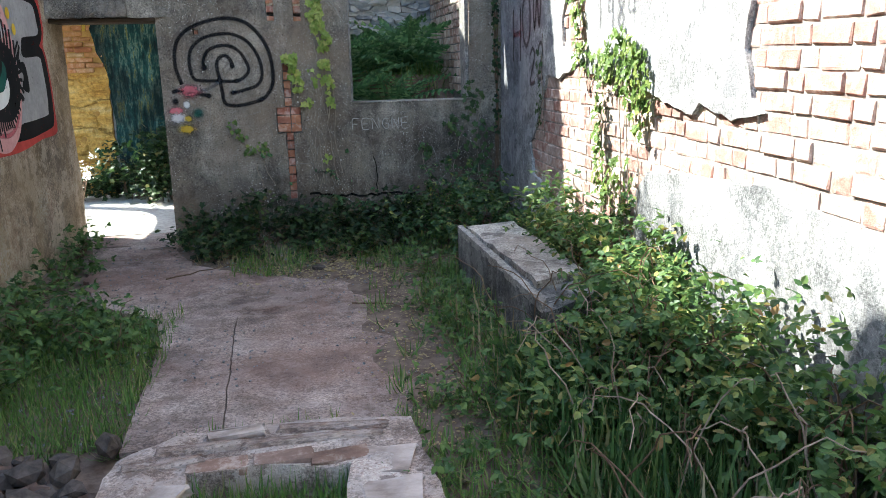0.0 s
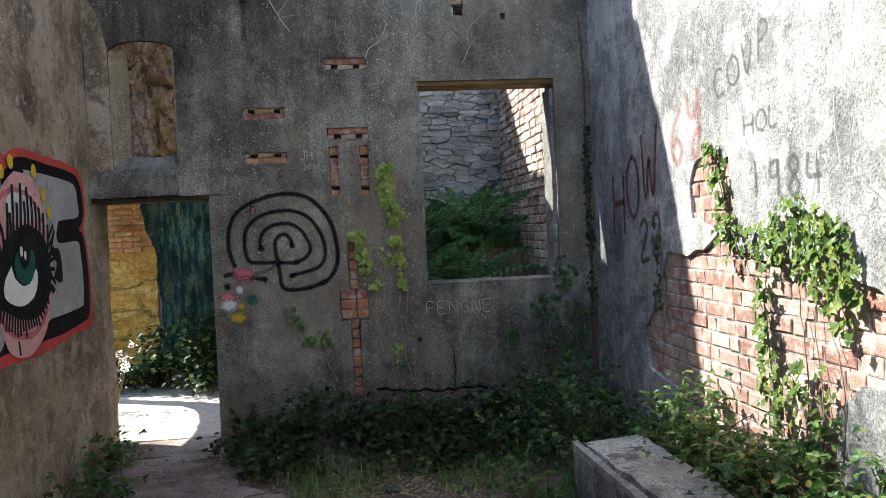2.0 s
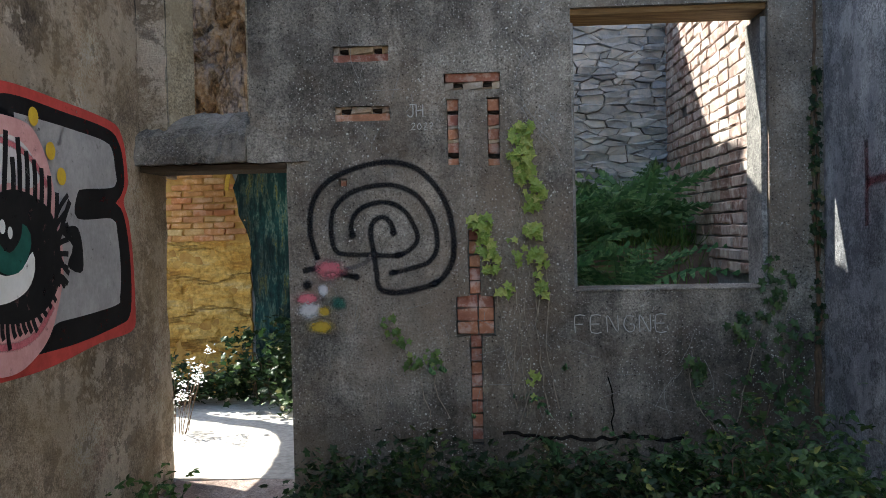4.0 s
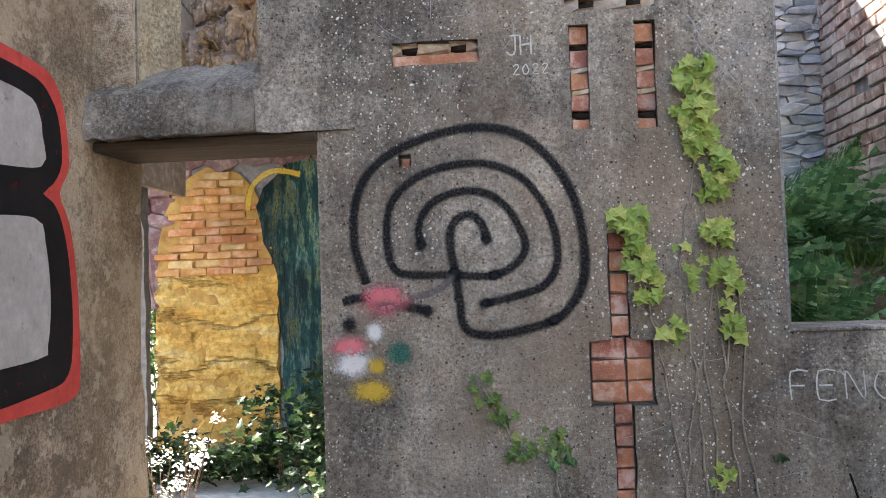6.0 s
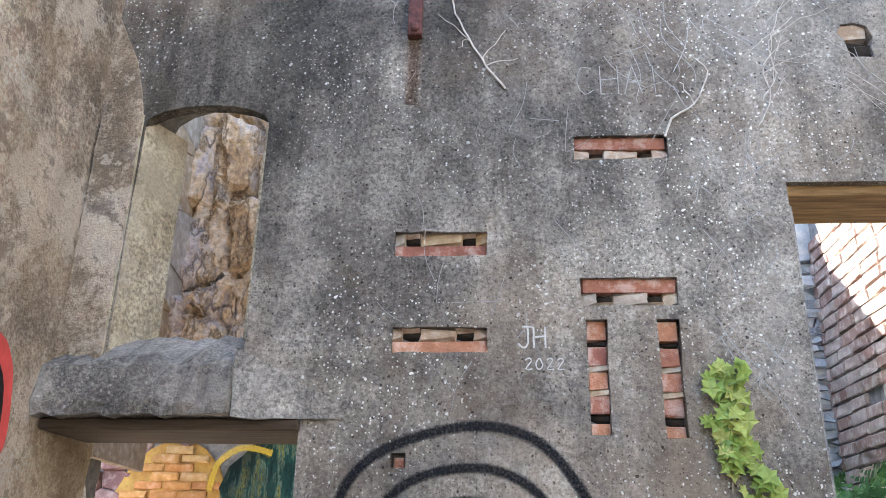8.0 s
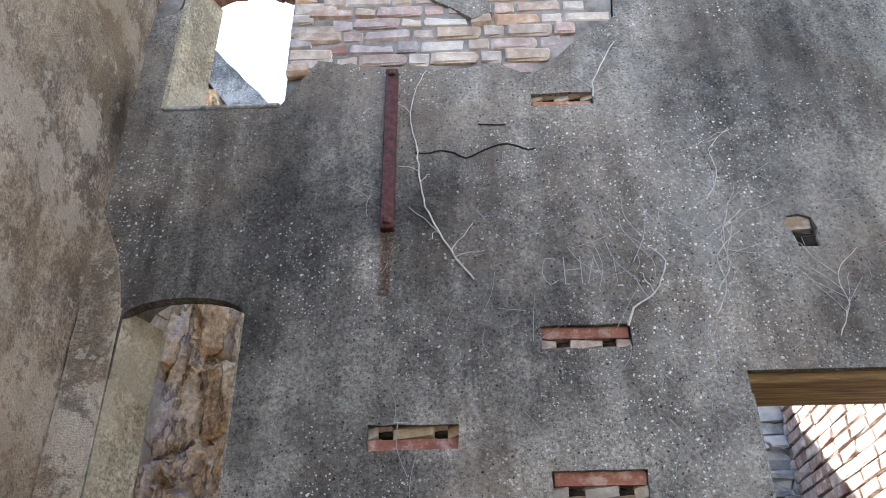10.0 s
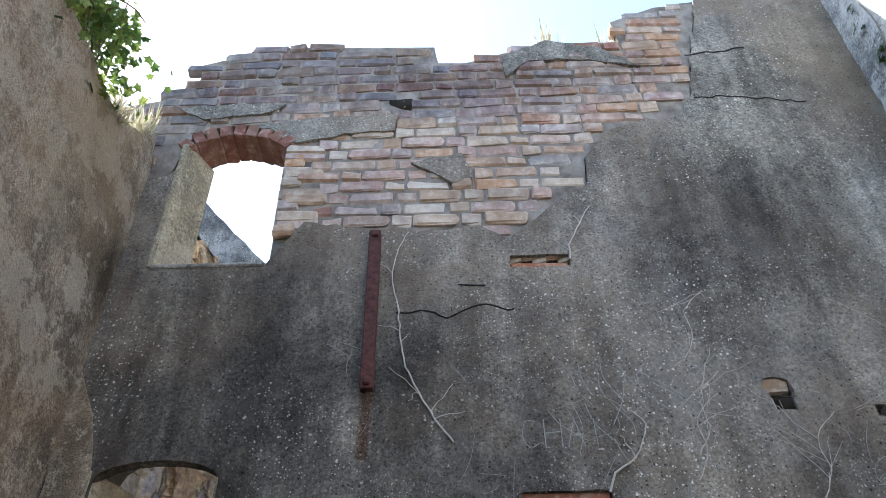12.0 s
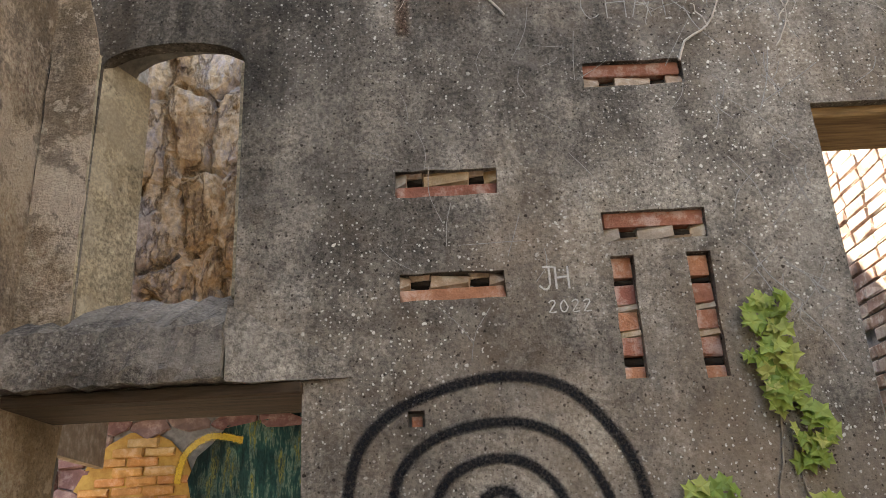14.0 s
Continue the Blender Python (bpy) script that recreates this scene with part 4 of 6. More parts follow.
stroke("lid_line", [(5.57, 1.75), (5.66, 1.88), (5.82, 1.93), (6.0, 1.92), (6.15, 1.86), (6.25, 1.76)], 0.05, P_PINKSOFT, ON_LEFT, 0.0132, wall_left)
stroke("lid_line", [(5.55, 1.27), (5.66, 1.16), (5.8, 1.1), (6.0, 1.08), (6.15, 1.12), (6.27, 1.22)], 0.06, P_PINKSOFT, ON_LEFT, 0.0132, wall_left)
field("lid_shine", [(5.72, 1.82), (5.78, 1.9), (5.95, 1.96), (6.1, 1.92), (6.2, 1.8), (6.1, 1.74), (5.95, 1.76), (5.8, 1.73)], P_WHITESOFT, ON_LEFT, 0.0128, wall_left)
field("eye_black", [(5.807, 1.69), (5.674, 1.634), (5.602, 1.518), (5.523, 1.39), (5.524, 1.292), (5.66, 1.248), (5.862, 1.185), (6.092, 1.175), (6.25, 1.236), (6.335, 1.345), (6.335, 1.498), (6.279, 1.632), (6.171, 1.7), (5.987, 1.735)], P_BLACK, ON_LEFT, 0.014, wall_left, "black lashes of a painted eye")
field("eye_white", [(5.745, 1.5), (5.65, 1.417), (5.64, 1.334), (5.747, 1.282), (5.9, 1.263), (6.063, 1.305), (6.13, 1.393), (6.115, 1.47), (6.03, 1.4), (5.9, 1.377), (5.785, 1.43)], P_WHITE, ON_LEFT, 0.016, wall_left, "white of a painted eye")
field("iris", [(5.835, 1.58), (5.785, 1.514), (5.81, 1.43), (5.917, 1.38), (6.03, 1.4), (6.105, 1.505), (6.07, 1.58), (5.952, 1.6)], P_TEAL, ON_LEFT, 0.018, wall_left, "dark green iris of a painted eye")
field("pupil", [(5.86, 1.62), (5.85, 1.53), (5.931, 1.47), (6.02, 1.53), (6.03, 1.62), (5.951, 1.64)], P_BLACK, ON_LEFT, 0.020, wall_left)
blot("glint", 5.885, 1.578, 0.022, 0.03, P_WHITE, ON_LEFT, 0.022, wall_left)
blot("glint", 5.94, 1.553, 0.018, 0.026, P_WHITE, ON_LEFT, 0.022, wall_left)
LASHES = ((5.721, 1.67, 5.745, 1.854), (5.807, 1.69, 5.827, 1.961), (5.913, 1.71, 5.945, 1.976), (6.031, 1.71, 6.028, 1.956), (6.143, 1.7, 6.147, 1.872), (6.246, 1.66, 6.265, 1.809), (6.3, 1.6, 6.325, 1.735), (5.675, 1.62, 5.632, 1.734), (5.626, 1.55, 5.58, 1.677), (6.32, 1.54, 6.44, 1.7), (5.858, 1.7, 5.881, 1.86), (6.085, 1.7, 6.09, 1.905), (6.19, 1.68, 6.205, 1.84), (5.98, 1.71, 5.985, 1.87), (5.765, 1.68, 5.775, 1.8))
for a0, c0, a1, c1 in LASHES:
    stroke("lash", [(a0, c0 - 0.03), (0.55 * a0 + 0.45 * a1 + 0.008, 0.5 * (c0 + c1)), (a1, c1)], 0.034, P_BLACK, ON_LEFT, 0.015, wall_left)
rnd = random.Random(88)
for k in range(22):
    f = k / 21
    a0, c0 = 5.6 + 0.73 * f, 1.27 - 0.1 * math.sin(math.pi * min(1, f * 1.15)) + 0.15 * max(0, f - 0.75) * 4
    ln = rnd.uniform(0.05, 0.1)
    stroke("lash", [(a0, c0 + 0.02), (a0 + (f - 0.35) * 0.06, c0 - 0.5 * ln), (a0 + (f - 0.3) * 0.12, c0 - ln)], 0.026, P_BLACK, ON_LEFT, 0.015, wall_left)
for k in range(7):
    c0 = 1.36 + 0.045 * k
    stroke("lash", [(6.31, c0), (6.36, c0 - 0.02 + 0.012 * k), (6.4 + 0.004 * k, c0 - 0.05 + 0.025 * k)], 0.026, P_BLACK, ON_LEFT, 0.015, wall_left)
stroke("eye_mark", [(5.81, 1.07), (5.82, 1.02), (5.82, 0.985)], 0.022, P_BLACK, ON_LEFT, 0.015, wall_left)
for a, c in ((5.576, 1.945), (5.506, 1.812), (5.466, 1.683), (5.41, 1.54), (5.689, 2.026), (6.368, 1.812), (6.282, 1.922), (6.15, 2.06), (5.82, 2.09)):
    blot("paint_dot", a, c, 0.04, 0.042, P_YELLOW, ON_LEFT, 0.017, wall_left, "yellow paint dot", 14)

GLYPH = {"H": [[(0, 0), (0, 1)], [(0, 0.5), (0.6, 0.55)], [(0.6, 1), (0.6, 0)]], "O": [[(0.3, 1), (0, 0.7), (0.05, 0.2), (0.35, 0), (0.6, 0.3), (0.55, 0.8), (0.3, 1)]], "W": [[(0, 1), (0.15, 0), (0.35, 0.6), (0.5, 0.05), (0.75, 1.1)]],
         "6": [[(0.5, 1), (0.1, 0.6), (0.05, 0.2), (0.3, 0), (0.5, 0.25), (0.3, 0.45), (0.1, 0.3)]], "Y": [[(0, 1), (0.1, 0.65), (0.3, 0.6), (0.45, 0.8)], [(0.5, 1.05), (0.5, 0.4), (0.4, -0.1), (0.15, -0.05), (0.3, 0.25), (0.6, 0.35)]],
         "1": [[(0.2, 1), (0.2, 0)]], "9": [[(0.45, 0.9), (0.15, 0.9), (0.1, 0.55), (0.4, 0.55), (0.45, 0.95), (0.45, 0)]], "8": [[(0.3, 0.52), (0.1, 0.75), (0.3, 1), (0.5, 0.75), (0.1, 0.25), (0.3, 0), (0.52, 0.25), (0.3, 0.52)]],
         "4": [[(0.1, 1), (0.05, 0.45), (0.6, 0.45)], [(0.45, 0.8), (0.45, 0)]], "2": [[(0.05, 0.8), (0.3, 1), (0.5, 0.75), (0.05, 0), (0.55, 0.02)]], "L": [[(0, 1), (0.02, 0), (0.5, 0.05)]], "J": [[(0.5, 1), (0.5, 0.2), (0.25, 0), (0, 0.2)], [(0.2, 1), (0.75, 1)]],
         "0": [[(0.3, 1), (0.05, 0.6), (0.1, 0.1), (0.35, 0), (0.55, 0.4), (0.3, 1)]], "C": [[(0.5, 0.9), (0.15, 0.95), (0, 0.4), (0.25, 0), (0.55, 0.15)]], "E": [[(0.5, 1), (0, 1), (0, 0), (0.5, 0)], [(0, 0.5), (0.4, 0.5)]], "N": [[(0, 0), (0, 1), (0.5, 0), (0.5, 1)]], "F": [[(0.5, 1), (0, 1), (0, 0)], [(0, 0.5), (0.4, 0.5)]],
         "G": [[(0.5, 0.9), (0.15, 0.95), (0, 0.4), (0.25, 0), (0.5, 0.1), (0.5, 0.45), (0.3, 0.45)]]}


def scrawl(text, a, c, step, high, width, mat, on, parent, label, flip=False, rise=0.0):
    for k, ch in enumerate(text):
        for line in GLYPH.get(ch, []):
            pts = [(a + (-1 if flip else 1) * (k * step + u * step * 1.25), c + rise * k + v * high) for u, v in line]
            stroke("scrawled_letter", pts, width, mat, on, 0.003, parent, label)


scrawl("HOW", 6.76, 1.50, 0.3, 0.42, 0.07, P_REDTEXT, ON_RIGHT, wall_right, "dull red sprayed scrawl", True, 0.12)
# Paler copy of the red spray: sunlight on these letters is put into the colour.
scrawl("6Y", 5.66, 1.92, 0.24, 0.32, 0.07, paint("sunlit_red_spray", (0.36, 0.13, 0.12), True, 0.45), ON_RIGHT, wall_right, "dull red sprayed scrawl", True, 0.06)
scrawl("22", 6.24, 1.34, 0.22, 0.26, 0.055, P_REDTEXT, ON_RIGHT, wall_right, "dull red sprayed scrawl", True, 0.04)
scrawl("1984", 4.70, 1.69, 0.155, 0.175, 0.04, P_GREYTEXT, ON_RIGHT, wall_right, "grey sprayed date", True)
scrawl("HOL", 4.76, 1.99, 0.12, 0.1, 0.03, P_GREYTEXT, ON_RIGHT, wall_right, "grey sprayed scrawl", True, 0.01)
GLYPH.update({"V": [[(0, 1), (0.25, 0), (0.5, 1)]], "P": [[(0.05, -0.1), (0.1, 1.1), (0.4, 1.15), (0.5, 0.85), (0.1, 0.55)]]})
scrawl("COVP", 5.06, 2.22, 0.15, 0.15, 0.03, P_GREYTEXT, ON_RIGHT, wall_right, "grey sprayed scrawl", True, 0.035)
scrawl("JH", -0.40, 2.165, 0.05, 0.07, 0.013, P_SCRATCH, ON_BACK, wall_back, "pale scratched letters")
scrawl("2022", -0.38, 2.095, 0.034, 0.036, 0.009, P_SCRATCH, ON_BACK, wall_back, "pale scratched date")
GLYPH.update({"A": [[(0, 0), (0.3, 1)], [(0.3, 1), (0.6, 0)], [(0.1, 0.4), (0.6, 0.45)]], "I": [[(0.2, 1), (0.25, 0)]]})
scrawl("CHAI", -0.17, 3.11, 0.085, 0.12, 0.009, P_FAINT, ON_BACK, wall_back, "thin pale scratched letters")
scrawl("FENGNE", 0.52, 0.93, 0.09, 0.095, 0.011, P_SCRATCH, ON_BACK, wall_back, "pale scratched letters")
rnd = random.Random(78)
for k in range(130):
    a, c = rnd.uniform(3.3, 5.75), rnd.uniform(1.55, 3.0)
    ang, ln = rnd.choice((1.5, -1.2, 0.7)) + rnd.uniform(-0.4, 0.4), rnd.uniform(0.05, 0.25)
    if not inside(a, c, RIGHT_SKIN) or not inside(a + ln * math.cos(ang), c + ln * math.sin(ang), RIGHT_SKIN) or inside(a, c, PATCH_R):
        continue
    stroke("scratch", [(a, c), (a + 0.5 * ln * math.cos(ang) + rnd.uniform(-0.02, 0.02), c + 0.5 * ln * math.sin(ang)), (a + ln * math.cos(ang), c + ln * math.sin(ang))], rnd.uniform(0.006, 0.012), P_SCRATCH if k % 3 else P_GREYTEXT, ON_RIGHT, 0.002, wall_right)
rnd = random.Random(77)
for k in range(150):
    a, c = rnd.uniform(-1.0, 1.8), rnd.choice([rnd.uniform(0.5, 1.3), rnd.uniform(2.0, 4.0)])
    if WIN[0] - 0.2 < a < WIN[1] + 0.2 and WIN[2] - 0.1 < c < WIN[3] + 0.1:
        continue
    ang, ln = rnd.uniform(-2.2, 0.6), rnd.uniform(0.05, 0.22)
    stroke("scratch", [(a, c), (a + 0.5 * ln * math.cos(ang) + rnd.uniform(-0.02, 0.02), c + 0.5 * ln * math.sin(ang)), (a + ln * math.cos(ang), c + ln * math.sin(ang))], 0.005, P_FAINT, ON_BACK, 0.002, wall_back)

rnd = random.Random(79)
for k in range(80):
    a, c = rnd.gauss(0.36, 0.16), rnd.uniform(1.9, 3.4)
    ang, ln = rnd.choice((2.3, 2.0, 0.9)) + rnd.uniform(-0.4, 0.4), rnd.uniform(0.06, 0.26)
    b, d = a + ln * math.cos(ang), c + ln * math.sin(ang)
    if max(a, b) > WIN[0] - 0.03 and d < WIN[3] + 0.1 or min(a, b) < 0.15 and c < 3.0:
        continue
    stroke("scratch", [(a, c), (0.5 * (a + b) + rnd.uniform(-0.03, 0.03), 0.5 * (c + d)), (b, d)], rnd.uniform(0.005, 0.01), P_FAINT, ON_BACK, 0.002, wall_back)
for k in range(14):
    a, c, r = rnd.uniform(0.9, 1.75), rnd.uniform(2.85, 3.6), rnd.uniform(0.04, 0.12)
    stroke("scratch", [(a + r * math.cos(q + k), c + r * 0.7 * math.sin(q + k)) for q in np.linspace(0, rnd.uniform(2, 4.5), 8)], 0.006, P_FAINT, ON_BACK, 0.002, wall_back)

# ---- iron bar, dry vines and cracks on the upper wall ----
bar = thing("iron_bar", "long rusty iron bar bolted upright to the rendered wall", "bar", at=(-0.772, YB, 3.37))
part("bar", box(bmesh.new(), -0.027, 0.027, -0.035, 0.02, 0, 0.85, 0.004), M_RUST, bar)
for z in (0.03, 0.82):
    part("bolt", box(bmesh.new(), -0.016, 0.016, -0.048, -0.03, z - 0.016, z + 0.016, 0.006), M_RUST, bar)


def vine(name, label, pts, r, seed, twigs=6, spread=0.25):
    rnd = random.Random(seed)
    t = thing(name, label, "vine", "bare vines", at=pts[0])
    o = Vector(pts[0])
    line = [Vector((p.x, pts[0][1], p.y)) - o for p in smooth_line([(q[0], q[2]) for q in pts], 0.03)]
    bm = tube(bmesh.new(), [p + Vector((rnd.uniform(-0.005, 0.005), 0, rnd.uniform(-0.004, 0.004))) for p in line], r * 0.85, r * 0.45)
    part("stem", bm, M_STEM, t)
    for k in range(twigs):
        p = line[rnd.randrange(1, len(line))]
        q = p + Vector((rnd.uniform(-spread, spread), 0.0, rnd.uniform(0.2, 1.0) * spread * rnd.choice((1, 1, -0.6))))
        part("twig", tube(bmesh.new(), wander(p, q, 0.01, 4, 0.008, rnd), r * 0.45, r * 0.2, 4), M_STEM, t)
    return t


W = lambda *pl: [(a, YB - 0.008, c) for a, c in pl]
vine("dry_vine", "pale dry vine stem clinging to the upper wall", W((-0.43, 3.14), (-0.52, 3.27), (-0.59, 3.41), (-0.63, 3.52), (-0.645, 3.63), (-0.66, 3.8), (-0.69, 3.95), (-0.67, 4.1), (-0.62, 4.22)), 0.005, 3, 9, 0.13)
vine("dry_vine", "pale dry vine stem clinging to the upper wall", W((0.13, 2.93), (0.16, 3.0), (0.24, 3.06), (0.28, 3.12), (0.30, 3.2)), 0.006, 4, 2, 0.1)
vine("dry_vine", "pale dry vine stem clinging to the upper wall", W((0.11, 4.03), (0.13, 4.15), (0.2, 4.28), (0.24, 4.36)), 0.006, 5, 3, 0.12)
for k in range(5):
    rnd = random.Random(200 + k)
    a, c = rnd.uniform(0.4, 1.6), rnd.uniform(2.8, 3.6)
    vine("dry_vine", "thin dry vine twigs on the wall", W((a, c), (a + 0.06, c + 0.12), (a + 0.05, c + 0.25), (a + 0.15, c + 0.36)), 0.003, 210 + k, 6, 0.25)
CRACK = [(-0.66, 3.755), (-0.56, 3.77), (-0.50, 3.745), (-0.44, 3.735), (-0.38, 3.765), (-0.32, 3.80), (-0.24, 3.775), (-0.15, 3.765)]
# Flat near-black paint for the shade inside cracks; no gap is cut.
P_CRACK = paint("crack_shadow", (0.012, 0.01, 0.009), False)


def crack(pts, w, seed, on=ON_BACK, parent=wall_back):
    rnd = random.Random(seed)
    stroke("crack", [(a + rnd.uniform(-0.006, 0.006), c + rnd.uniform(-0.006, 0.006)) for a, c in jag_line(pts, 0.04, 0.006, seed)], w, P_CRACK, on, 0.002, parent, "crack drawn as a flat dark shadow line")


crack(CRACK, 0.009, 1)
P_STAIN = paint("rust_stain", (0.12, 0.06, 0.03), True, 0.55)
stroke("rust_stain", [(-0.772, 3.4), (-0.775, 3.25), (-0.78, 3.08)], 0.08, P_STAIN, ON_BACK, 0.002, wall_back, "brown rust stain below the bar")
crack([(-0.4, 3.9), (-0.33, 3.91), (-0.28, 3.895)], 0.008, 2)
crack([(0.92, 5.16), (1.1, 5.17), (1.25, 5.14), (1.5, 5.10)], 0.01, 3)
crack([(0.95, 5.55), (1.15, 5.58), (1.3, 5.6)], 0.012, 4)
crack([(0.1, 0.36), (0.4, 0.335), (0.67, 0.33), (1.12, 0.325)], 0.02, 5)
crack([(0.72, 0.34), (0.73, 0.5), (0.7, 0.68)], 0.008, 6)

# ---- ground features ----
M_PATH = plaster("worn_concrete", (0.14, 0.103, 0.088), (0.27, 0.208, 0.182), (0.41, 0.335, 0.3), 0.15, 0.0, 0.9, (0.25, 0.15, 0.118), 0.9, (((0.75, 4.3, 0), (0.7, 2.6, 3), (0.5, 0.4, 0.36)), ((0.1, 5.9, 0), (1.8, 0.8, 3), (0.5, 0.4, 0.36)), ((-1.6, 6.0, 0), (0.6, 1.6, 3), (0.5, 0.42, 0.38)), ((-0.2, 4.95, 0), (0.6, 0.25, 3), (0.6, 0.5, 0.46))), pits=0.5)
path = new("path")
tagged(path, "worn cracked concrete path dusted with brown earth", "path", kind="structure")


def z_path(a, c):
    return 0.004 + 0.008 * noise.noise(Vector((a * 2, c * 2, 8)))


def slab_piece(loop, amp):
    return part("slab", sheet([jag(loop, 0.1, amp, 51)], lambda a, c: (a, c, z_path(a, c)), lambda a, c: (a, c, -0.09), 0.12), M_PATH, path)


SPLIT = jag_line([(-0.290, 3.1), (-0.327, 4.0), (-0.361, 4.65)], 0.05, 0.007, 57)
slab_piece([(-0.69, 3.1)] + [(a - 0.003, c) for a, c in SPLIT] + [(-0.36, 4.9), (-0.86, 4.9), (-0.75, 4.4)], 0.0)
OUTER = [(0.50, 3.1), (0.62, 3.8), (0.70, 4.5), (0.62, 5.2), (0.3, 5.55), (-0.3, 5.8), (-0.85, 6.3), (-1.05, 6.9), (-1.08, 7.58), (-1.93, 7.58), (-1.75, 7.0), (-1.62, 6.3), (-1.45, 5.6), (-1.25, 5.2), (-0.86, 4.9)]
slab_piece(jag_line(OUTER, 0.08, 0.03, 55) + [(-0.36, 4.9)] + [(a + 0.003, c) for a, c in SPLIT[::-1]], 0.0)

M_GRIT = simple("pale_yard_grit", (0.36, 0.33, 0.29), (0.6, 0.56, 0.5), 18, 0.95, 0.6, 0.015)
yard_floor = part("yard_floor", sheet([jag([(-1.08, 7.6), (-1.05, 8.6), (-1.2, 10.1), (-2.9, 10.1), (-3.3, 9.0), (-2.95, 7.66), (-1.95, 7.62)], 0.15, 0.02, 54)], lambda a, c: (a, c, 0.006 + 0.012 * noise.noise(Vector((a * 3, c * 3, 1)))), lambda a, c: (a, c, -0.1), 0.1), M_GRIT)
tagged(yard_floor, "pale sunlit gritty floor of the yard", "floor", kind="structure")

# broken footing of a former wall, with a grassy hollow
footing = new("wall_footing")
tagged(footing, "broken brick-and-concrete wall footing low in the ground", "footing", kind="structure")
M_FOOT = plaster("mossy_concrete", (0.13, 0.095, 0.08), (0.3, 0.235, 0.205), (0.5, 0.43, 0.39), 0.3, 0.0, 1.2, (0.32, 0.21, 0.165), 1.4, pits=0.6)
foot_top = lambda a, c: (a, c, 0.10 + 0.025 * noise.noise(Vector((a * 5, c * 5, 2))) + 0.012 * noise.noise(Vector((a * 15, c * 15, 2))))
part("block", sheet([jag([(-0.66, 2.3), (-0.36, 2.3), (-0.36, 2.69), (0.23, 2.66), (0.22, 2.2), (0.55, 2.2), (0.52, 2.6), (0.49, 2.99), (0.2, 3.05), (-0.1, 3.0), (-0.36, 3.05), (-0.63, 2.86)], 0.08, 0.015, 61)], foot_top, lambda a, c: (a, c, -0.1), 0.06), M_FOOT, footing)
fb = piece_mesh("footing_brick", 0.22, 0.09, 0.03, M_FOOTBRICK, 71, 0.006, 0.005)
for k, (a, c) in enumerate(((-0.25, 2.73), (-0.01, 2.74), (0.2, 2.72))):
    piece("footing_brick", fb, footing, (a, c, 0.09 + 0.004 * (k % 2)), 0.05 * (k - 1))
flat = piece_mesh("stone_flake", 0.24, 0.1, 0.035, M_FOOT, 72, 0.014, 0.008)
M_FLAKE = simple("pale_worn_stone", (0.2, 0.155, 0.13), (0.56, 0.48, 0.43), 7, 0.9, 0.8)
pale_flat = piece_mesh("stone_flake", 0.24, 0.1, 0.03, M_FLAKE, 73, 0.016, 0.006)
piece("stone_flake", pale_flat, footing, (-0.2, 2.96, 0.104), 0.12, (0.9, 0.9, 1))
piece("stone_flake", flat, footing, (-0.32, 2.86, 0.102), 0.14, (1.4, 0.55, 1))
piece("stone_flake", flat, footing, (0.1, 2.86, 0.1), 0.06, (2.2, 0.5, 1))
piece("stone_flake", flat, footing, (0.18, 2.95, 0.1), -0.03, (1.8, 0.5, 1))
piece("stone_flake", flat, footing, (-0.45, 2.76, 0.095), 0.2, (1.2, 0.7, 1))
piece("stone_flake", pale_flat, footing, (0.38, 2.64, 0.094), 1.35, (0.8, 1.7, 1))
piece("stone_flake", pale_flat, footing, (0.37, 2.36, 0.094), 1.5, (1.1, 1.9, 1))
piece("stone_flake", pale_flat, footing, (-0.46, 2.45, 0.094), 1.2, (1.3, 1.5, 1))

# loose stones
M_DARKROCK = simple("dark_stone", (0.03, 0.025, 0.022), (0.12, 0.1, 0.088), 1.5, 0.9, 0.6)
M_BROWNROCK = simple("brown_stone", (0.07, 0.045, 0.036), (0.18, 0.125, 0.1), 1.5, 0.9, 0.6)


def rock_mesh(seed, mat):
    rnd, bm = random.Random(seed), bmesh.new()
    bmesh.ops.create_icosphere(bm, subdivisions=1, radius=1)
    for v in bm.verts:
        v.co *= 1 + 0.35 * noise.noise(v.co * 1.3 + Vector((seed, 0, 0))) + rnd.uniform(-0.14, 0.14)
        v.co.z *= 0.7
    return mesh_of("stone", bm, mat)


rocks = [rock_mesh(k, (M_DARKROCK, M_BROWNROCK, M_DARKROCK)[k % 3]) for k in range(6)]
rnd = random.Random(91)
for k in range(110):
    ob = new("rubble_stone", rocks[k % 6])
    x, y, r = rnd.uniform(-1.7, -0.72), rnd.uniform(2.45, 3.12), rnd.uniform(0.028, 0.085)
    ob.matrix_basis = Matrix.LocRotScale((x, y, ground_z(x, y) + r * 0.4 + (0.05 if k % 3 == 0 else 0.0)), Euler((rnd.uniform(-0.4, 0.4), rnd.uniform(-0.4, 0.4), rnd.uniform(0, 6))), (r, r * rnd.uniform(0.6, 1), r))
    tagged(ob, "loose grey and brown rubble stone on the ground", "stone", "rubble heap")
for k, (x, y, r) in enumerate(((0.15, 5.95, 0.06), (0.55, 6.05, 0.07), (0.9, 6.4, 0.08), (-0.05, 6.2, 0.05), (0.62, 5.9, 0.05))):
    ob = new("broken_brick", rocks[k % 6])
    ob.matrix_basis = Matrix.LocRotScale((x, y, ground_z(x, y) + r * 0.3), Euler((0, 0, k)), (r, r * 0.6, r * 0.6))
    tagged(ob, "broken piece of brick lying on the earth", "brick", "bricks on the floor")
n = 1300
rng = np.random.default_rng(5)
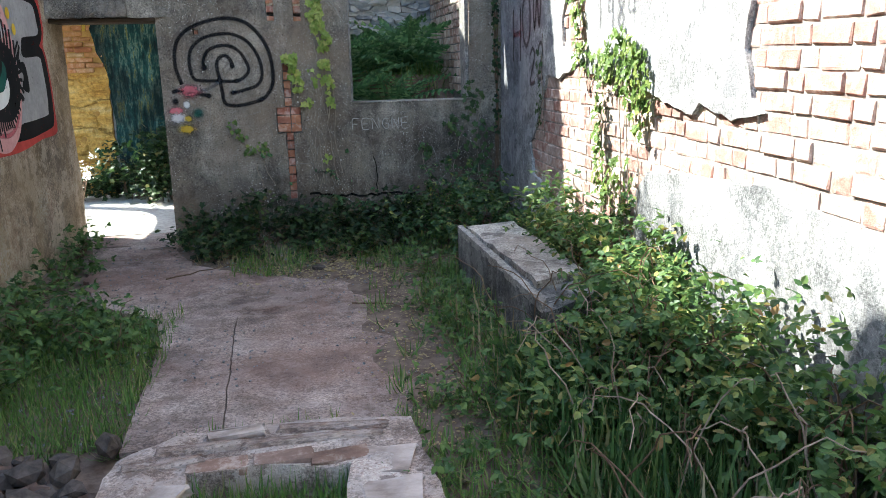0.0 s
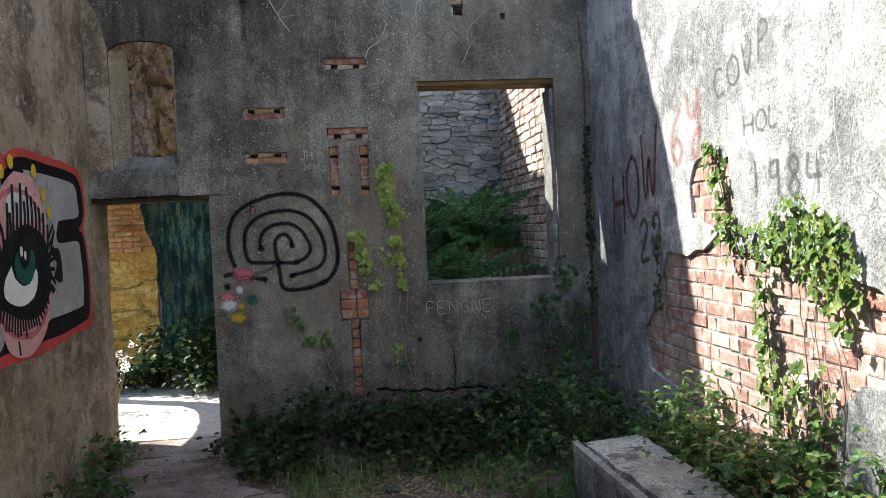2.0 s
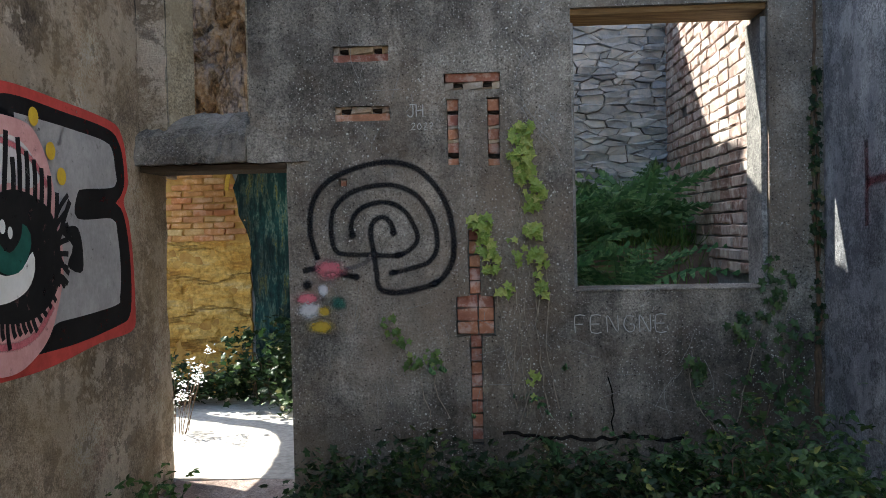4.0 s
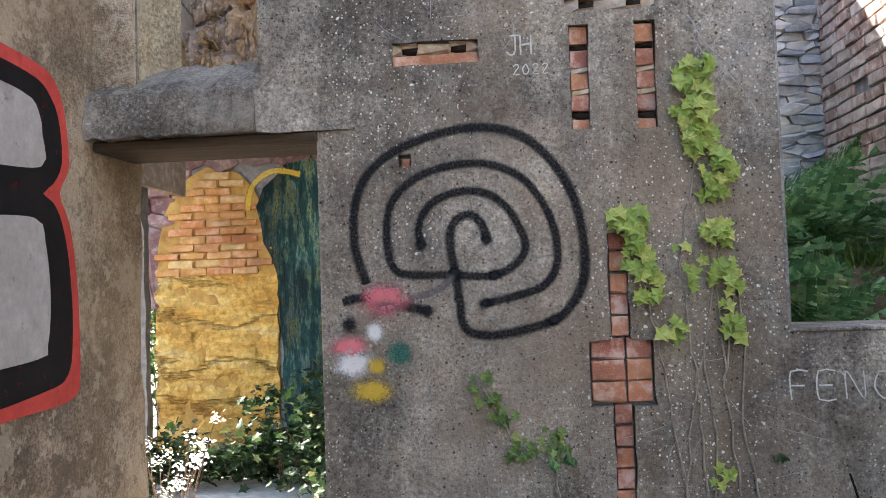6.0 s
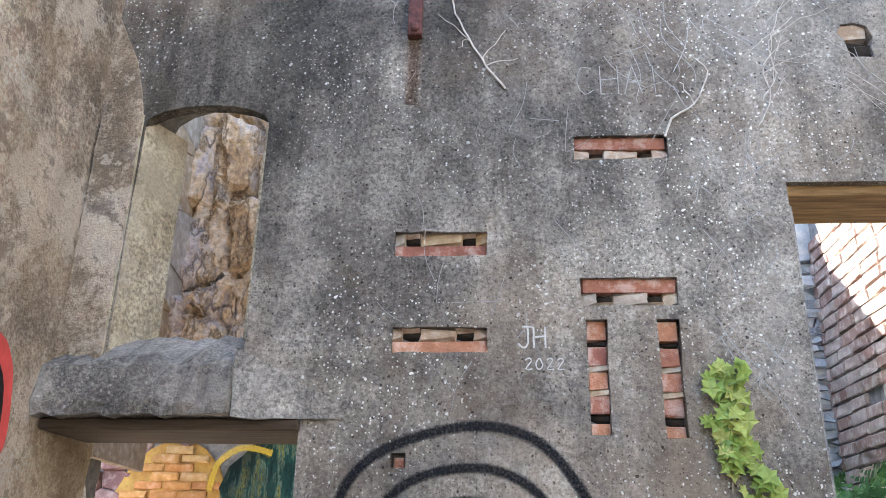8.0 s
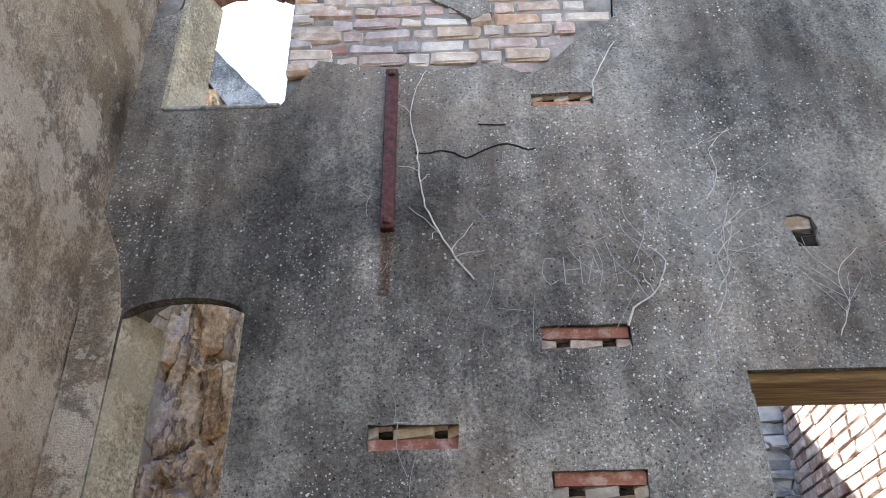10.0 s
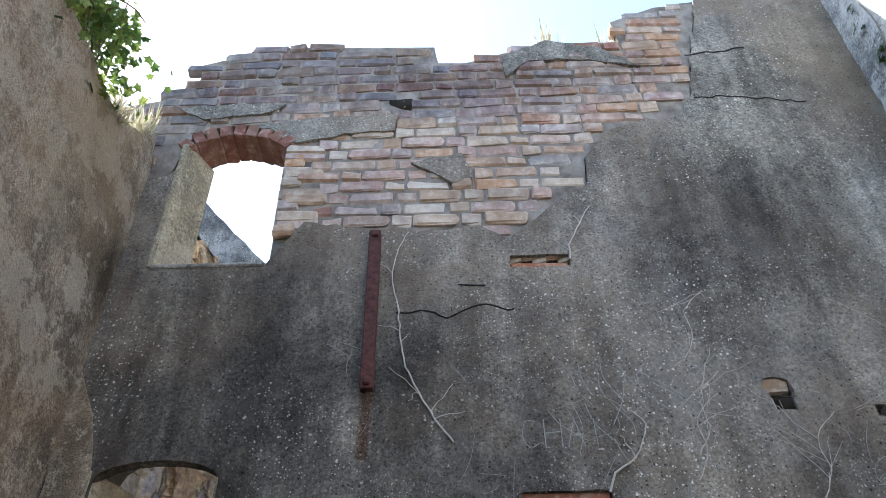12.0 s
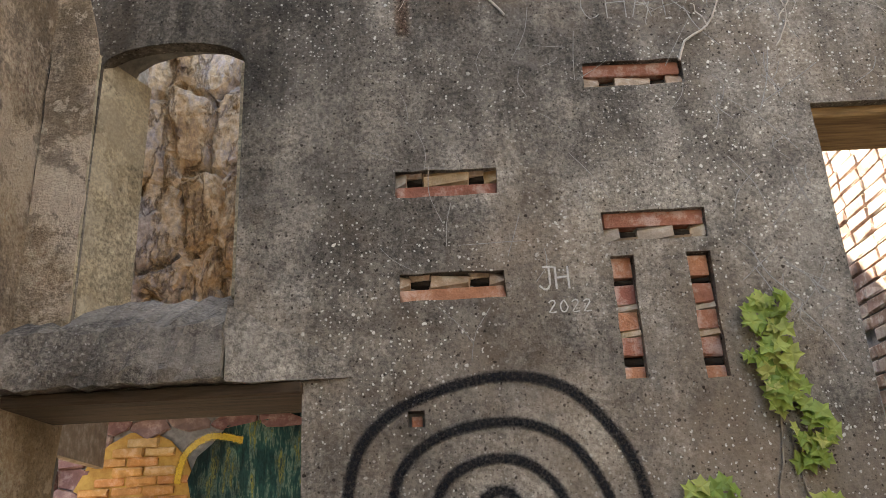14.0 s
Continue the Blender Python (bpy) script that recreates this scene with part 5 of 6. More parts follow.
gx, gy = rng.uniform(-1.5, 1.0, n), rng.uniform(3.2, 7.0, n)
keep = np.array([abs(noise.noise(Vector((a * 1.5, c * 1.5, 3)))) > 0.12 or c > 5.4 for a, c in zip(gx, gy)])
gx, gy = gx[keep], gy[keep]
PEBBLE = (np.array([(1, 0, 0), (0, 1, 0), (-1, 0, 0), (0, -1, 0), (0, 0, 0.7), (0.2, 0.1, -0.5)]), [(0, 1, 4), (1, 2, 4), (2, 3, 4), (3, 0, 4), (1, 0, 5), (2, 1, 5), (3, 2, 5), (0, 3, 5)])
tagged(scatter("gravel", PEBBLE, M_GREYMORTAR, np.stack([gx, gy, [0.006 + max(ground_z(a, c), z_path(a, c)) for a, c in zip(gx, gy)]], 1), rng.uniform(0.003, 0.011, len(gx)), turn_many(len(gx), rng, 0.4)), "small grey grit and pebbles on the path", "gravel", kind="stuff")
TWIGS = [((0.35, 4.9), (0.65, 4.75)), ((-0.95, 5.8), (-0.5, 6.1)), ((0.75, 4.2), (1.0, 3.9)), ((0.2, 6.2), (0.7, 6.3)), ((0.7, 3.6), (1.05, 3.9))]
for k, ((x0, y0), (x1, y1)) in enumerate(TWIGS):
    t = new("fallen_twig", mesh_of("fallen_twig", tube(bmesh.new(), wander((x0, y0, max(0.01, ground_z(x0, y0)) + 0.012), (x1, y1, max(0.01, ground_z(x1, y1)) + 0.012), 0.01, 6, 0.012, random.Random(k)), 0.006, 0.003), M_BROWNSTEM))
    tagged(t, "thin brown fallen twig lying on the path", "twig", "fallen twigs")

ob = new("pale_stone", rock_mesh(9, M_FLAKE))
ob.matrix_basis = Matrix.LocRotScale((0.83, 9.0, 1.62), Euler((0, 0.1, 0.3)), (0.11, 0.09, 0.07))
tagged(ob, "pale flat stone lying on the fern bank", "stone")
ob.location.z = ground_z(0.83, 9.0) + 0.03

# concrete plinth beside the path
plinth = thing("concrete_plinth", "low grey concrete plinth with a worn top slab", "plinth", at=(1.36, 4.4, 0))
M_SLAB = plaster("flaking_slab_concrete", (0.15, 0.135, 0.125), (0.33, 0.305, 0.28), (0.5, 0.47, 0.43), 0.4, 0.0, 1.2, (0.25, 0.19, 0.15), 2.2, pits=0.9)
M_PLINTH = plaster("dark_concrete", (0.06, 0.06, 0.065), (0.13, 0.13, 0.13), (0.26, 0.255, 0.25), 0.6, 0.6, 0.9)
PL = [(1.12, 5.30), (1.55, 5.40), (1.62, 3.70), (1.19, 3.40)]
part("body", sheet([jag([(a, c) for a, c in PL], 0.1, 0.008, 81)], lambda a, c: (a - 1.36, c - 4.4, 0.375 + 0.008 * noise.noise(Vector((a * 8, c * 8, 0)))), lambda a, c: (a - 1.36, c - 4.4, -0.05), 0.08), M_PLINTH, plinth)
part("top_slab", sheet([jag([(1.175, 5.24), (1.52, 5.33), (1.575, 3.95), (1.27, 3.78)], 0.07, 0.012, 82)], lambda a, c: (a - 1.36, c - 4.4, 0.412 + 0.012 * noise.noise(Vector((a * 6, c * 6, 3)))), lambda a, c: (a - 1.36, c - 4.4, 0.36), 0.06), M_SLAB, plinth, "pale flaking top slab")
part("rim", sheet([jag([(1.118, 5.30), (1.16, 5.31), (1.23, 3.5), (1.188, 3.42)], 0.06, 0.006, 83)], lambda a, c: (a - 1.36, c - 4.4, 0.405 + 0.008 * noise.noise(Vector((a * 9, c * 9, 5)))), lambda a, c: (a - 1.36, c - 4.4, 0.36), 0.05), M_CONC, plinth)

# ---- yard beyond the doorway ----
yard = new("wall_yard")
tagged(yard, "rubble yard wall with a yellow-painted brick arch panel and green mural", "wall", kind="structure")
yard.location, yard.scale = (-0.019, -0.771, -0.288), (1.1636, 1.1636, 1.1636)
part("core", sheet([jag([(-2.77, -0.2), (-1.05, -0.2), (-1.05, 4.8), (-1.3, 5.1), (-2.86, 6.85), (-3.05, 6.9), (-3.05, 1.95), (-2.86, 1.9), (-2.77, 1.7)], 0.2, 0.02, 15)], lambda a, c: (a, 9.63, c), lambda a, c: (a, 9.98, c)), M_GREYMORTAR, yard)

ARCH_PANEL = [(-2.76, 0.3)] + [(-2.345 + 0.415 * math.cos(q), 1.55 + 0.68 * math.sin(q)) for q in np.linspace(math.pi, 0, 12)] + [(-1.93, 0.3)]
part("panel", sheet([jag(ARCH_PANEL, 0.08, 0.006, 16)], lambda a, c: (a, 9.612, c), lambda a, c: (a, 9.632, c)), M_YELLOWMORTAR, yard)
def mural_mat():
    m, nt, b = start("dripping_teal_mural", 0.8)
    n = noise_of(nt, 9, 7, 0.7, (2.2, 2.2, 0.42))
    col = ramp(nt, n, [(0.3, (0.006, 0.018, 0.02)), (0.43, (0.012, 0.06, 0.058)), (0.5, (0.02, 0.085, 0.075)), (0.54, (0.16, 0.24, 0.19)), (0.57, (0.03, 0.09, 0.08)), (0.62, (0.3, 0.31, 0.09)), (0.65, (0.02, 0.06, 0.06)), (0.75, (0.12, 0.15, 0.15))])
    dark = ramp(nt, noise_of(nt, 2.2, 6, 0.65, (1, 1, 0.8), 6.0), [(0.42, (0.16, 0.16, 0.16)), (0.6, (0.85, 0.85, 0.8))])
    col = mix(nt, col, dark, 0.9, "MULTIPLY")
    col = mix(nt, col, ramp(nt, noise_of(nt, 30, 5, 0.7), [(0.35, (0.25,) * 3), (0.65, (0.75,) * 3)]), 0.5, "OVERLAY")
    nt.links.new(col, b.inputs["Base Color"])
    bump(nt, b, n, 0.8, 0.03)
    return m


part("mural", sheet([jag([(-1.88, 0.0), (-1.1, 0.0), (-1.1, 2.28), (-1.5, 2.3), (-1.85, 2.22), (-2.02, 2.08), (-2.06, 1.93), (-2.0, 1.72), (-1.93, 1.5), (-1.9, 0.9)], 0.08, 0.015, 17)], lambda a, c: (a, 9.60 + 0.03 * noise.noise(Vector((a * 5, c * 4, 1))), c), lambda a, c: (a, 9.64, c), 0.07), mural_mat(), yard, "dark teal mural with yellow drips")
ON_YARD = lambda a, c, off: (a, 9.555 - off, c)
rnd = random.Random(31)
for pts in ([(-2.1, 1.92), (-2.06, 2.08), (-1.92, 2.17), (-1.74, 2.14)],):
    stroke("mural_line", pts, 0.075, P_YELLOWSOFT, ON_YARD, 0.0, yard, "yellow mural line")
M_MAUVE = brick_mat("mauve_painted_stone", [(0, (0.18, 0.1, 0.095)), (0.6, (0.24, 0.13, 0.12)), (1, (0.22, 0.16, 0.15))], 0.2, 0.5)
rnd = random.Random(17)
yb = [piece_mesh("brick", 0.17, 0.05, 0.046, M_YELLOW, k, 0.006, 0.007) for k in range(4)]
z = 1.50
row = 0
while z < 2.25:
    x = -2.86 + (0.1 if row % 2 else 0)
    while x < -1.9:
        if inside(x - 0.07, z + 0.03, ARCH_PANEL) and inside(x + 0.07, z + 0.03, ARCH_PANEL):
            piece("brick", yb[rnd.randrange(4)], yard, (x, 9.62 + rnd.uniform(-0.01, 0.01), z + 0.025))
        x += 0.18
    z, row = z + 0.053, row + 1


def rubble(parent, x0, x1, z0, z1, place, rnd, pick, w=(0.12, 0.34), h=(0.07, 0.2), gap=0.012):
    """A wall face of rough stones: cells round uneven seeds, each a stone with a worn rim."""
    seeds, z = [], z0
    while z < z1:
        hh = rnd.uniform(*h)
        x = x0 - rnd.uniform(0, w[0])
        while x < x1:
            ww = rnd.uniform(*w)
            seeds.append((x + ww / 2, z + hh / 2 + rnd.uniform(-0.3, 0.3) * hh))
            x += ww
        z += hh * 0.9
    kx = 0.5 * (h[0] + h[1]) / (0.5 * (w[0] + w[1]))
    for sx, sz in seeds:
        m = pick(sx, sz)
        if not m:
            continue
        cell = [(-0.5, -0.5), (0.5, -0.5), (0.5, 0.5), (-0.5, 0.5)]
        for qx, qz in seeds:
            dx, dz = (qx - sx) * kx, qz - sz
            if (dx or dz) and dx * dx + dz * dz < 0.5:
                lim, out = (dx * dx + dz * dz) / 2, []
                for (ax, az), (bx, bz) in zip(cell, cell[1:] + cell[:1]):
                    fa, fb = ax * dx + az * dz - lim, bx * dx + bz * dz - lim
                    if fa <= 0:
                        out.append((ax, az))
                    if (fa < 0 < fb) or (fb < 0 < fa):
                        f = fa / (fa - fb)
                        out.append((ax + f * (bx - ax), az + f * (bz - az)))
                cell = out
                if len(cell) < 3:
                    break
        if len(cell) < 3:
            continue
        cell = [(ax / kx, az) for ax, az in cell]
        r = max(0.03, min(abs(az) for ax, az in cell) + 0.04)
        bm = bmesh.new()
        proud, rings = rnd.uniform(0.008, 0.04), []
        for ins, dep in ((gap * 0.5, 0.03), (gap * 0.7, -proud * 0.5), (gap * 0.7 + 0.005, -proud)):
            ring = []
            for ax, az in cell:
                ln = math.hypot(ax, az) or 1
                f = max(0.3, 1 - ins * 1.5 / ln)
                ring.append(bm.verts.new((ax * f + rnd.uniform(-0.008, 0.008), dep + (rnd.uniform(-0.014, 0.014) if dep < 0 else 0), az * f + rnd.uniform(-0.008, 0.008))))
            rings.append(ring)
        n = len(cell)
        for ra, rc in zip(rings, rings[1:]):
            for q in range(n):
                bm.faces.new((ra[q], ra[(q + 1) % n], rc[(q + 1) % n], rc[q]))
        mid = bm.verts.new((rnd.uniform(-0.02, 0.02), -proud - rnd.uniform(-0.012, 0.008), rnd.uniform(-0.02, 0.02)))
        for q in range(n):
            bm.faces.new((rings[-1][q], rings[-1][(q + 1) % n], mid))
        bmesh.ops.recalc_face_normals(bm, faces=bm.faces)
        ob = new("stone", mesh_of("stone", bm, m))
        ob.parent, ob.location = parent, place(sx, sz)


def craggy(a, c, sx, sz, deep, seed):
    """Depth of a broken rock face: tilted facets with open joints between them."""
    p = Vector((a * sx, c * sz, seed)) + 0.35 * Vector((noise.noise(Vector((a * 3, c * 3, seed))), noise.noise(Vector((a * 3, c * 3, seed + 4))), 0))
    d, near = noise.voronoi(p)
    o = near[0]
    lift = noise.noise(o * 3.7) + 0.6 * (p - o).dot(Vector((noise.noise(o * 5.1), noise.noise(o * 6.3 + Vector((9, 0, 0))), 0))) * 3
    joint = 1.1 * max(0.0, 1 - (d[1] - d[0]) / 0.12)
    return deep * (lift + joint + 0.35 * noise.noise(p * 6))


def rock_mat(name, stops, crack_scale, stretch, deep=0.75):
    m, nt, b = start(name, 0.92)
    n = noise_of(nt, 3.2, 9, 0.72, stretch)
    col = ramp(nt, n, stops)
    col = mix(nt, col, ramp(nt, noise_of(nt, 28, 6, 0.72, shift=5), [(0.36, (0.18,) * 3), (0.64, (0.82,) * 3)]), 0.55, "OVERLAY")
    cr = noise_of(nt, crack_scale, 6, 0.6, stretch, 8.0)
    line = ramp(nt, cr, [(0.475, (1, 1, 1)), (0.497, (0.22, 0.17, 0.13)), (0.503, (0.22, 0.17, 0.13)), (0.525, (1, 1, 1))])
    col = mix(nt, col, line, deep, "MULTIPLY")
    nt.links.new(col, b.inputs["Base Color"])
    bump(nt, b, mix(nt, n, line, 0.5), 1.0, 0.04)
    return m


M_ROCK = rock_mat("fractured_warm_rock", [(0.3, (0.13, 0.09, 0.075)), (0.42, (0.36, 0.23, 0.12)), (0.5, (0.47, 0.35, 0.23)), (0.58, (0.36, 0.3, 0.27)), (0.72, (0.52, 0.46, 0.38))], 2.6, (1.3, 1.3, 0.6), 0.5)
M_YELLOWROCK = rock_mat("yellow_painted_stone", [(0.3, (0.2, 0.09, 0.02)), (0.42, (0.4, 0.22, 0.045)), (0.55, (0.48, 0.31, 0.085)), (0.7, (0.46, 0.36, 0.19))], 1.6, (0.5, 0.5, 2.4), 0.45)
part("rock_face", sheet([jag([(-3.05, 2.3), (-1.1, 2.3), (-1.1, 4.5), (-1.35, 4.9), (-2.34, 6.1), (-2.85, 6.7), (-3.05, 6.8)], 0.08, 0.02, 18)], lambda a, c: (a, 9.50 + craggy(a, c, 3.6, 2.1, 0.075, 2.0), c), lambda a, c: (a, 9.72, c), 0.03), M_ROCK, yard, "fractured warm-brown rubble stone")
part("painted_stone", sheet([jag([(-2.77, 0.0), (-1.94, 0.0), (-1.92, 1.49), (-2.77, 1.5)], 0.06, 0.012, 19)], lambda a, c: (a, 9.60 + craggy(a, c, 3.0, 6.5, 0.016, 5.0), c), lambda a, c: (a, 9.66, c), 0.04), M_YELLOWROCK, yard, "yellow-painted rough stonework")
rubble(yard, -3.0, -1.2, 1.75, 2.45, lambda a, c: (a, 9.625, c), random.Random(18), lambda a, c: None if inside(a, c, ARCH_PANEL) or (a > -2.12 and c < 2.25) or c > 2.3 else M_MAUVE, (0.12, 0.3), (0.08, 0.16), 0.005)
part("coping", sheet([jag([(-2.86, 7.11), (-2.594, 6.80), (-1.996, 6.11), (-1.2, 5.19), (-1.2, 4.85), (-2.34, 6.1), (-2.86, 6.8)], 0.15, 0.008, 20)], lambda a, c: (a, 9.53, c), lambda a, c: (a, 9.99, c), 0.15), M_PLINTH, yard, "sloping grey concrete coping")
# Added wall: its arched gap lets in only the sun patch by the door.
side = new("wall_sun_mask")
tagged(side, "added rubble side wall whose low arched gap shapes the yard's sun patch", "wall", kind="structure")
part("core", sheet([jag([(7.62, -0.3), (7.7, -0.3), (7.7, 1.75)] + [(8.625 + 0.925 * math.cos(q), 1.75 + 0.4 * math.sin(q)) for q in np.linspace(math.pi, 0, 9)] + [(9.55, -0.3), (9.62, -0.3), (9.62, 4.9), (7.62, 4.9)], 0.1, 0.015, 24)], lambda a, c: (-2.9, a, c), lambda a, c: (-3.2, a, c)), M_DARKMORTAR, side)
rubble(side, 7.62, 9.6, 2.4, 4.9, lambda a, c: (-2.9, a, c), random.Random(26), lambda a, c: M_WARMSTONE, (0.14, 0.4), (0.12, 0.25))
for ob in side.children:
    if ob.name.startswith("stone"):
        ob.rotation_euler.z = math.pi / 2

# ---- fern-grown room beyond the window ----
inner = new("wall_inner")
tagged(inner, "red brick wall of the fern-grown room, partly sunlit", "wall", kind="structure")
part("core", box(bmesh.new(), 1.68, 2.2, YB + THICK, 10.0, -0.3, 5.0), M_GREYMORTAR, inner)
stone_wall = new("wall_stone")
tagged(stone_wall, "blue-grey rubble stone wall behind the ferns", "wall", kind="structure")
part("core", box(bmesh.new(), -0.74, 2.2, 10.04, 10.4, -0.3, 4.1), M_GREYMORTAR, stone_wall)
rubble(stone_wall, 0.4, 1.68, 1.55, 3.45, lambda a, c: (a, 10.03, c), random.Random(28), lambda a, c: M_STONE, (0.07, 0.3), (0.035, 0.1), 0.004)
# Added out of view: its sloping top shapes the sun's edge on wall_inner.
part_wall = part("wall_partition", sheet([jag([(YB + THICK, -0.3), (11.2, -0.3), (11.2, 6.5), (10.75, 6.05), (10.4, 5.66), (10.04, 5.27), (9.66, 4.935), (9.39, 4.95), (9.18, 4.83), (8.82, 4.63), (8.43, 4.46), (YB + THICK, 4.3)], 0.2, 0.015, 29)], lambda a, c: (-0.75, a, c), lambda a, c: (-1.05, a, c)), M_BACK)
tagged(part_wall, "unseen added wall that casts the shadow edge on the inner brick wall", "wall", kind="structure")

FROND_N = 15


def frond_mesh(seed):
    rnd, v, f = random.Random(seed), [], []
    for k in range(FROND_N):
        s = (k + 0.6) / FROND_N
        ln = 0.26 * math.sin(math.pi * min(1, 0.12 + 0.88 * s) ** 0.8) * (1.05 - 0.5 * s)
        x, z = s, 0.55 * s - 0.75 * s * s
        for side_ in (-1, 1):
            for q in range(5):
                a0, a1 = q / 5 * ln, (q + 0.95) / 5 * ln
                w = 0.034 * (1 - q / 5.5)
                y0, y1, dx = side_ * a0, side_ * a1, 0.25
                zz = z - 0.25 * a0 + rnd.uniform(-0.006, 0.006)
                n = len(v)
                v += [(x + dx * a0 - w, y0, zz), (x + dx * a0 + w, y0, zz), (x + dx * a1 + w * 0.6, y1, zz - 0.02), (x + dx * a1 - w * 0.5, y1, zz - 0.02)]
                f.append((n, n + 1, n + 2, n + 3))
        n = len(v)
        s1 = s + 1.0 / FROND_N
        v += [(s, 0.006, z + 0.003), (s, -0.006, z + 0.003), (s1, 0, 0.55 * s1 - 0.75 * s1 * s1 + 0.003)]
        f.append((n, n + 1, n + 2))
    me = bpy.data.meshes.new("frond")
    me.from_pydata(v, [], f)
    me.materials.append(M_FERN)
    return me


fronds = [frond_mesh(k) for k in range(4)]
rnd = random.Random(44)
FERNS = [(rnd.uniform(0.0, 1.45), rnd.uniform(7.75, 9.8)) for _ in range(26)]
for k, (x, y) in enumerate(FERNS):
    t = thing("fern", "green bracken fern growing on the bank", "fern", "ferns behind the window", at=(x, y, ground_z(x, y) - 0.02))
    for q in range(8):
        ob = new("frond", fronds[(k + q) % 4])
        ob.parent = t
        L = rnd.uniform(0.6, 1.05)
        ob.matrix_basis = Matrix.LocRotScale((0, 0, 0), Euler((rnd.uniform(-0.3, 0.3), -rnd.uniform(0.3, 0.95), q * 0.785 + rnd.uniform(-0.3, 0.3))), (L, L, L))
grass("bank_grass", "dark grass on the bank behind the window", -0.2, 1.6, 7.7, 10.0, 4000, 45, (0.08, 0.25))

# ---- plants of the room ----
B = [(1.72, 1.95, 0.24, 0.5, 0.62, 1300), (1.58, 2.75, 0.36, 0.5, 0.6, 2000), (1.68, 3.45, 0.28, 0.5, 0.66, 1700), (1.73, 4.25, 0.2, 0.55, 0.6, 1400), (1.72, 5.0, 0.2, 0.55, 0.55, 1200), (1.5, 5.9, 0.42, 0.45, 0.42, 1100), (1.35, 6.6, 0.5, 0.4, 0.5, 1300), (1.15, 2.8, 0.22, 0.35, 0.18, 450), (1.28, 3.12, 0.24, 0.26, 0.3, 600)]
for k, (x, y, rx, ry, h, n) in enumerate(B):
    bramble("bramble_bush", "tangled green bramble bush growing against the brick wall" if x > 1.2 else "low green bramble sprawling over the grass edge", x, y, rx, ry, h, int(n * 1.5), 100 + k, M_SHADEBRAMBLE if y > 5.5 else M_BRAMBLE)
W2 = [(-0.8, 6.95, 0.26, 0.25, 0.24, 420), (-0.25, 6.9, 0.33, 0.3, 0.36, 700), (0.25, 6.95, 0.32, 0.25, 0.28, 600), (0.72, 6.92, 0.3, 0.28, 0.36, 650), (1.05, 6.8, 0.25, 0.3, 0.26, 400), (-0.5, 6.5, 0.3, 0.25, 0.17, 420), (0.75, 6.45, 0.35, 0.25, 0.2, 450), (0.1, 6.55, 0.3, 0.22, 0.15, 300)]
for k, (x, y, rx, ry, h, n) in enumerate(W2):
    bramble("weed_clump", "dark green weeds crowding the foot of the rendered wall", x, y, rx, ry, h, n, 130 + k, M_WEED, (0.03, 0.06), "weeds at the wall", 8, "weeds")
W3 = [(-1.75, 5.35, 0.2, 0.3, 0.14, 300), (-1.75, 6.1, 0.15, 0.4, 0.2, 350), (-1.8, 6.85, 0.1, 0.3, 0.2, 250), (-1.5, 4.6, 0.35, 0.35, 0.35, 1000), (-1.05, 4.35, 0.28, 0.35, 0.28, 700), (-1.6, 3.8, 0.4, 0.35, 0.3, 900)]
for k, (x, y, rx, ry, h, n) in enumerate(W3):
    bramble("nettle_clump", "green nettles and weeds beside the path", x, y, rx, ry, h, n, 150 + k, M_NETTLE, (0.022, 0.055), "weeds by the path", 8, "weeds")
for k, (x, y, rx, ry, h, n) in enumerate([(0.85, 3.3, 0.18, 0.3, 0.1, 330), (0.95, 4.0, 0.15, 0.35, 0.14, 380), (0.9, 4.8, 0.2, 0.3, 0.14, 380), (0.95, 5.5, 0.2, 0.3, 0.16, 380), (0.7, 2.6, 0.15, 0.3, 0.08, 260), (0.35, 6.3, 0.3, 0.15, 0.1, 260)]):
    bramble("low_weed", "low green weeds spreading over the path edge", x, y, rx, ry, h, n, 190 + k, M_NETTLE, (0.02, 0.045), "weeds by the path", 5, "weeds")
for k, (x, y, rx, ry, h, n) in enumerate([(-2.75, 9.75, 0.4, 0.25, 0.42, 800), (-1.95, 9.75, 0.45, 0.3, 0.6, 1500), (-1.5, 9.55, 0.32, 0.4, 0.95, 1800), (-3.5, 11.0, 0.5, 0.4, 2.4, 4500)]):
    bramble("yard_bush", "leafy green bush growing in the yard", x, y, rx, ry, h, n, 170 + k, M_WEED if k < 3 else M_BRAMBLE, (0.035, 0.075), "yard bushes", 10)
t = thing("flowering_weed", "tall weed with small white flower heads in the sun", "flower", at=(-2.38, 8.75, ground_z(-2.38, 8.75)))
rng, rnd = np.random.default_rng(9), random.Random(9)
bm = bmesh.new()
heads = []
for k in range(16):
    p = (rnd.uniform(-0.22, 0.25), rnd.uniform(-0.2, 0.2), rnd.uniform(0.2, 0.7))
    tube(bm, wander((p[0] * 0.3, p[1] * 0.3, -0.02), p, 0.03, 5, 0.01, rnd), 0.004, 0.002, 4)
    heads.append(p)
part("stem_tangle", bm, M_BROWNSTEM, t)["kind"] = "stuff"
hp = np.array(heads)[rng.integers(0, 16, 350)] + rng.normal(0, 0.025, (350, 3))
tagged(scatter("flower_cluster", LEAF, M_FLOWER, hp, rng.uniform(0.015, 0.03, 350), turn_many(350, rng, 0.5), t), kind="stuff")

n = 1300
rng = np.random.default_rng(71)
lx, ly = rng.normal(0.25, 0.5, n), rng.normal(6.05, 0.25, n)
ok = (lx < 1.1) & (lx > -1.0) & (ly < 6.9)
lx, ly = lx[ok], ly[ok]
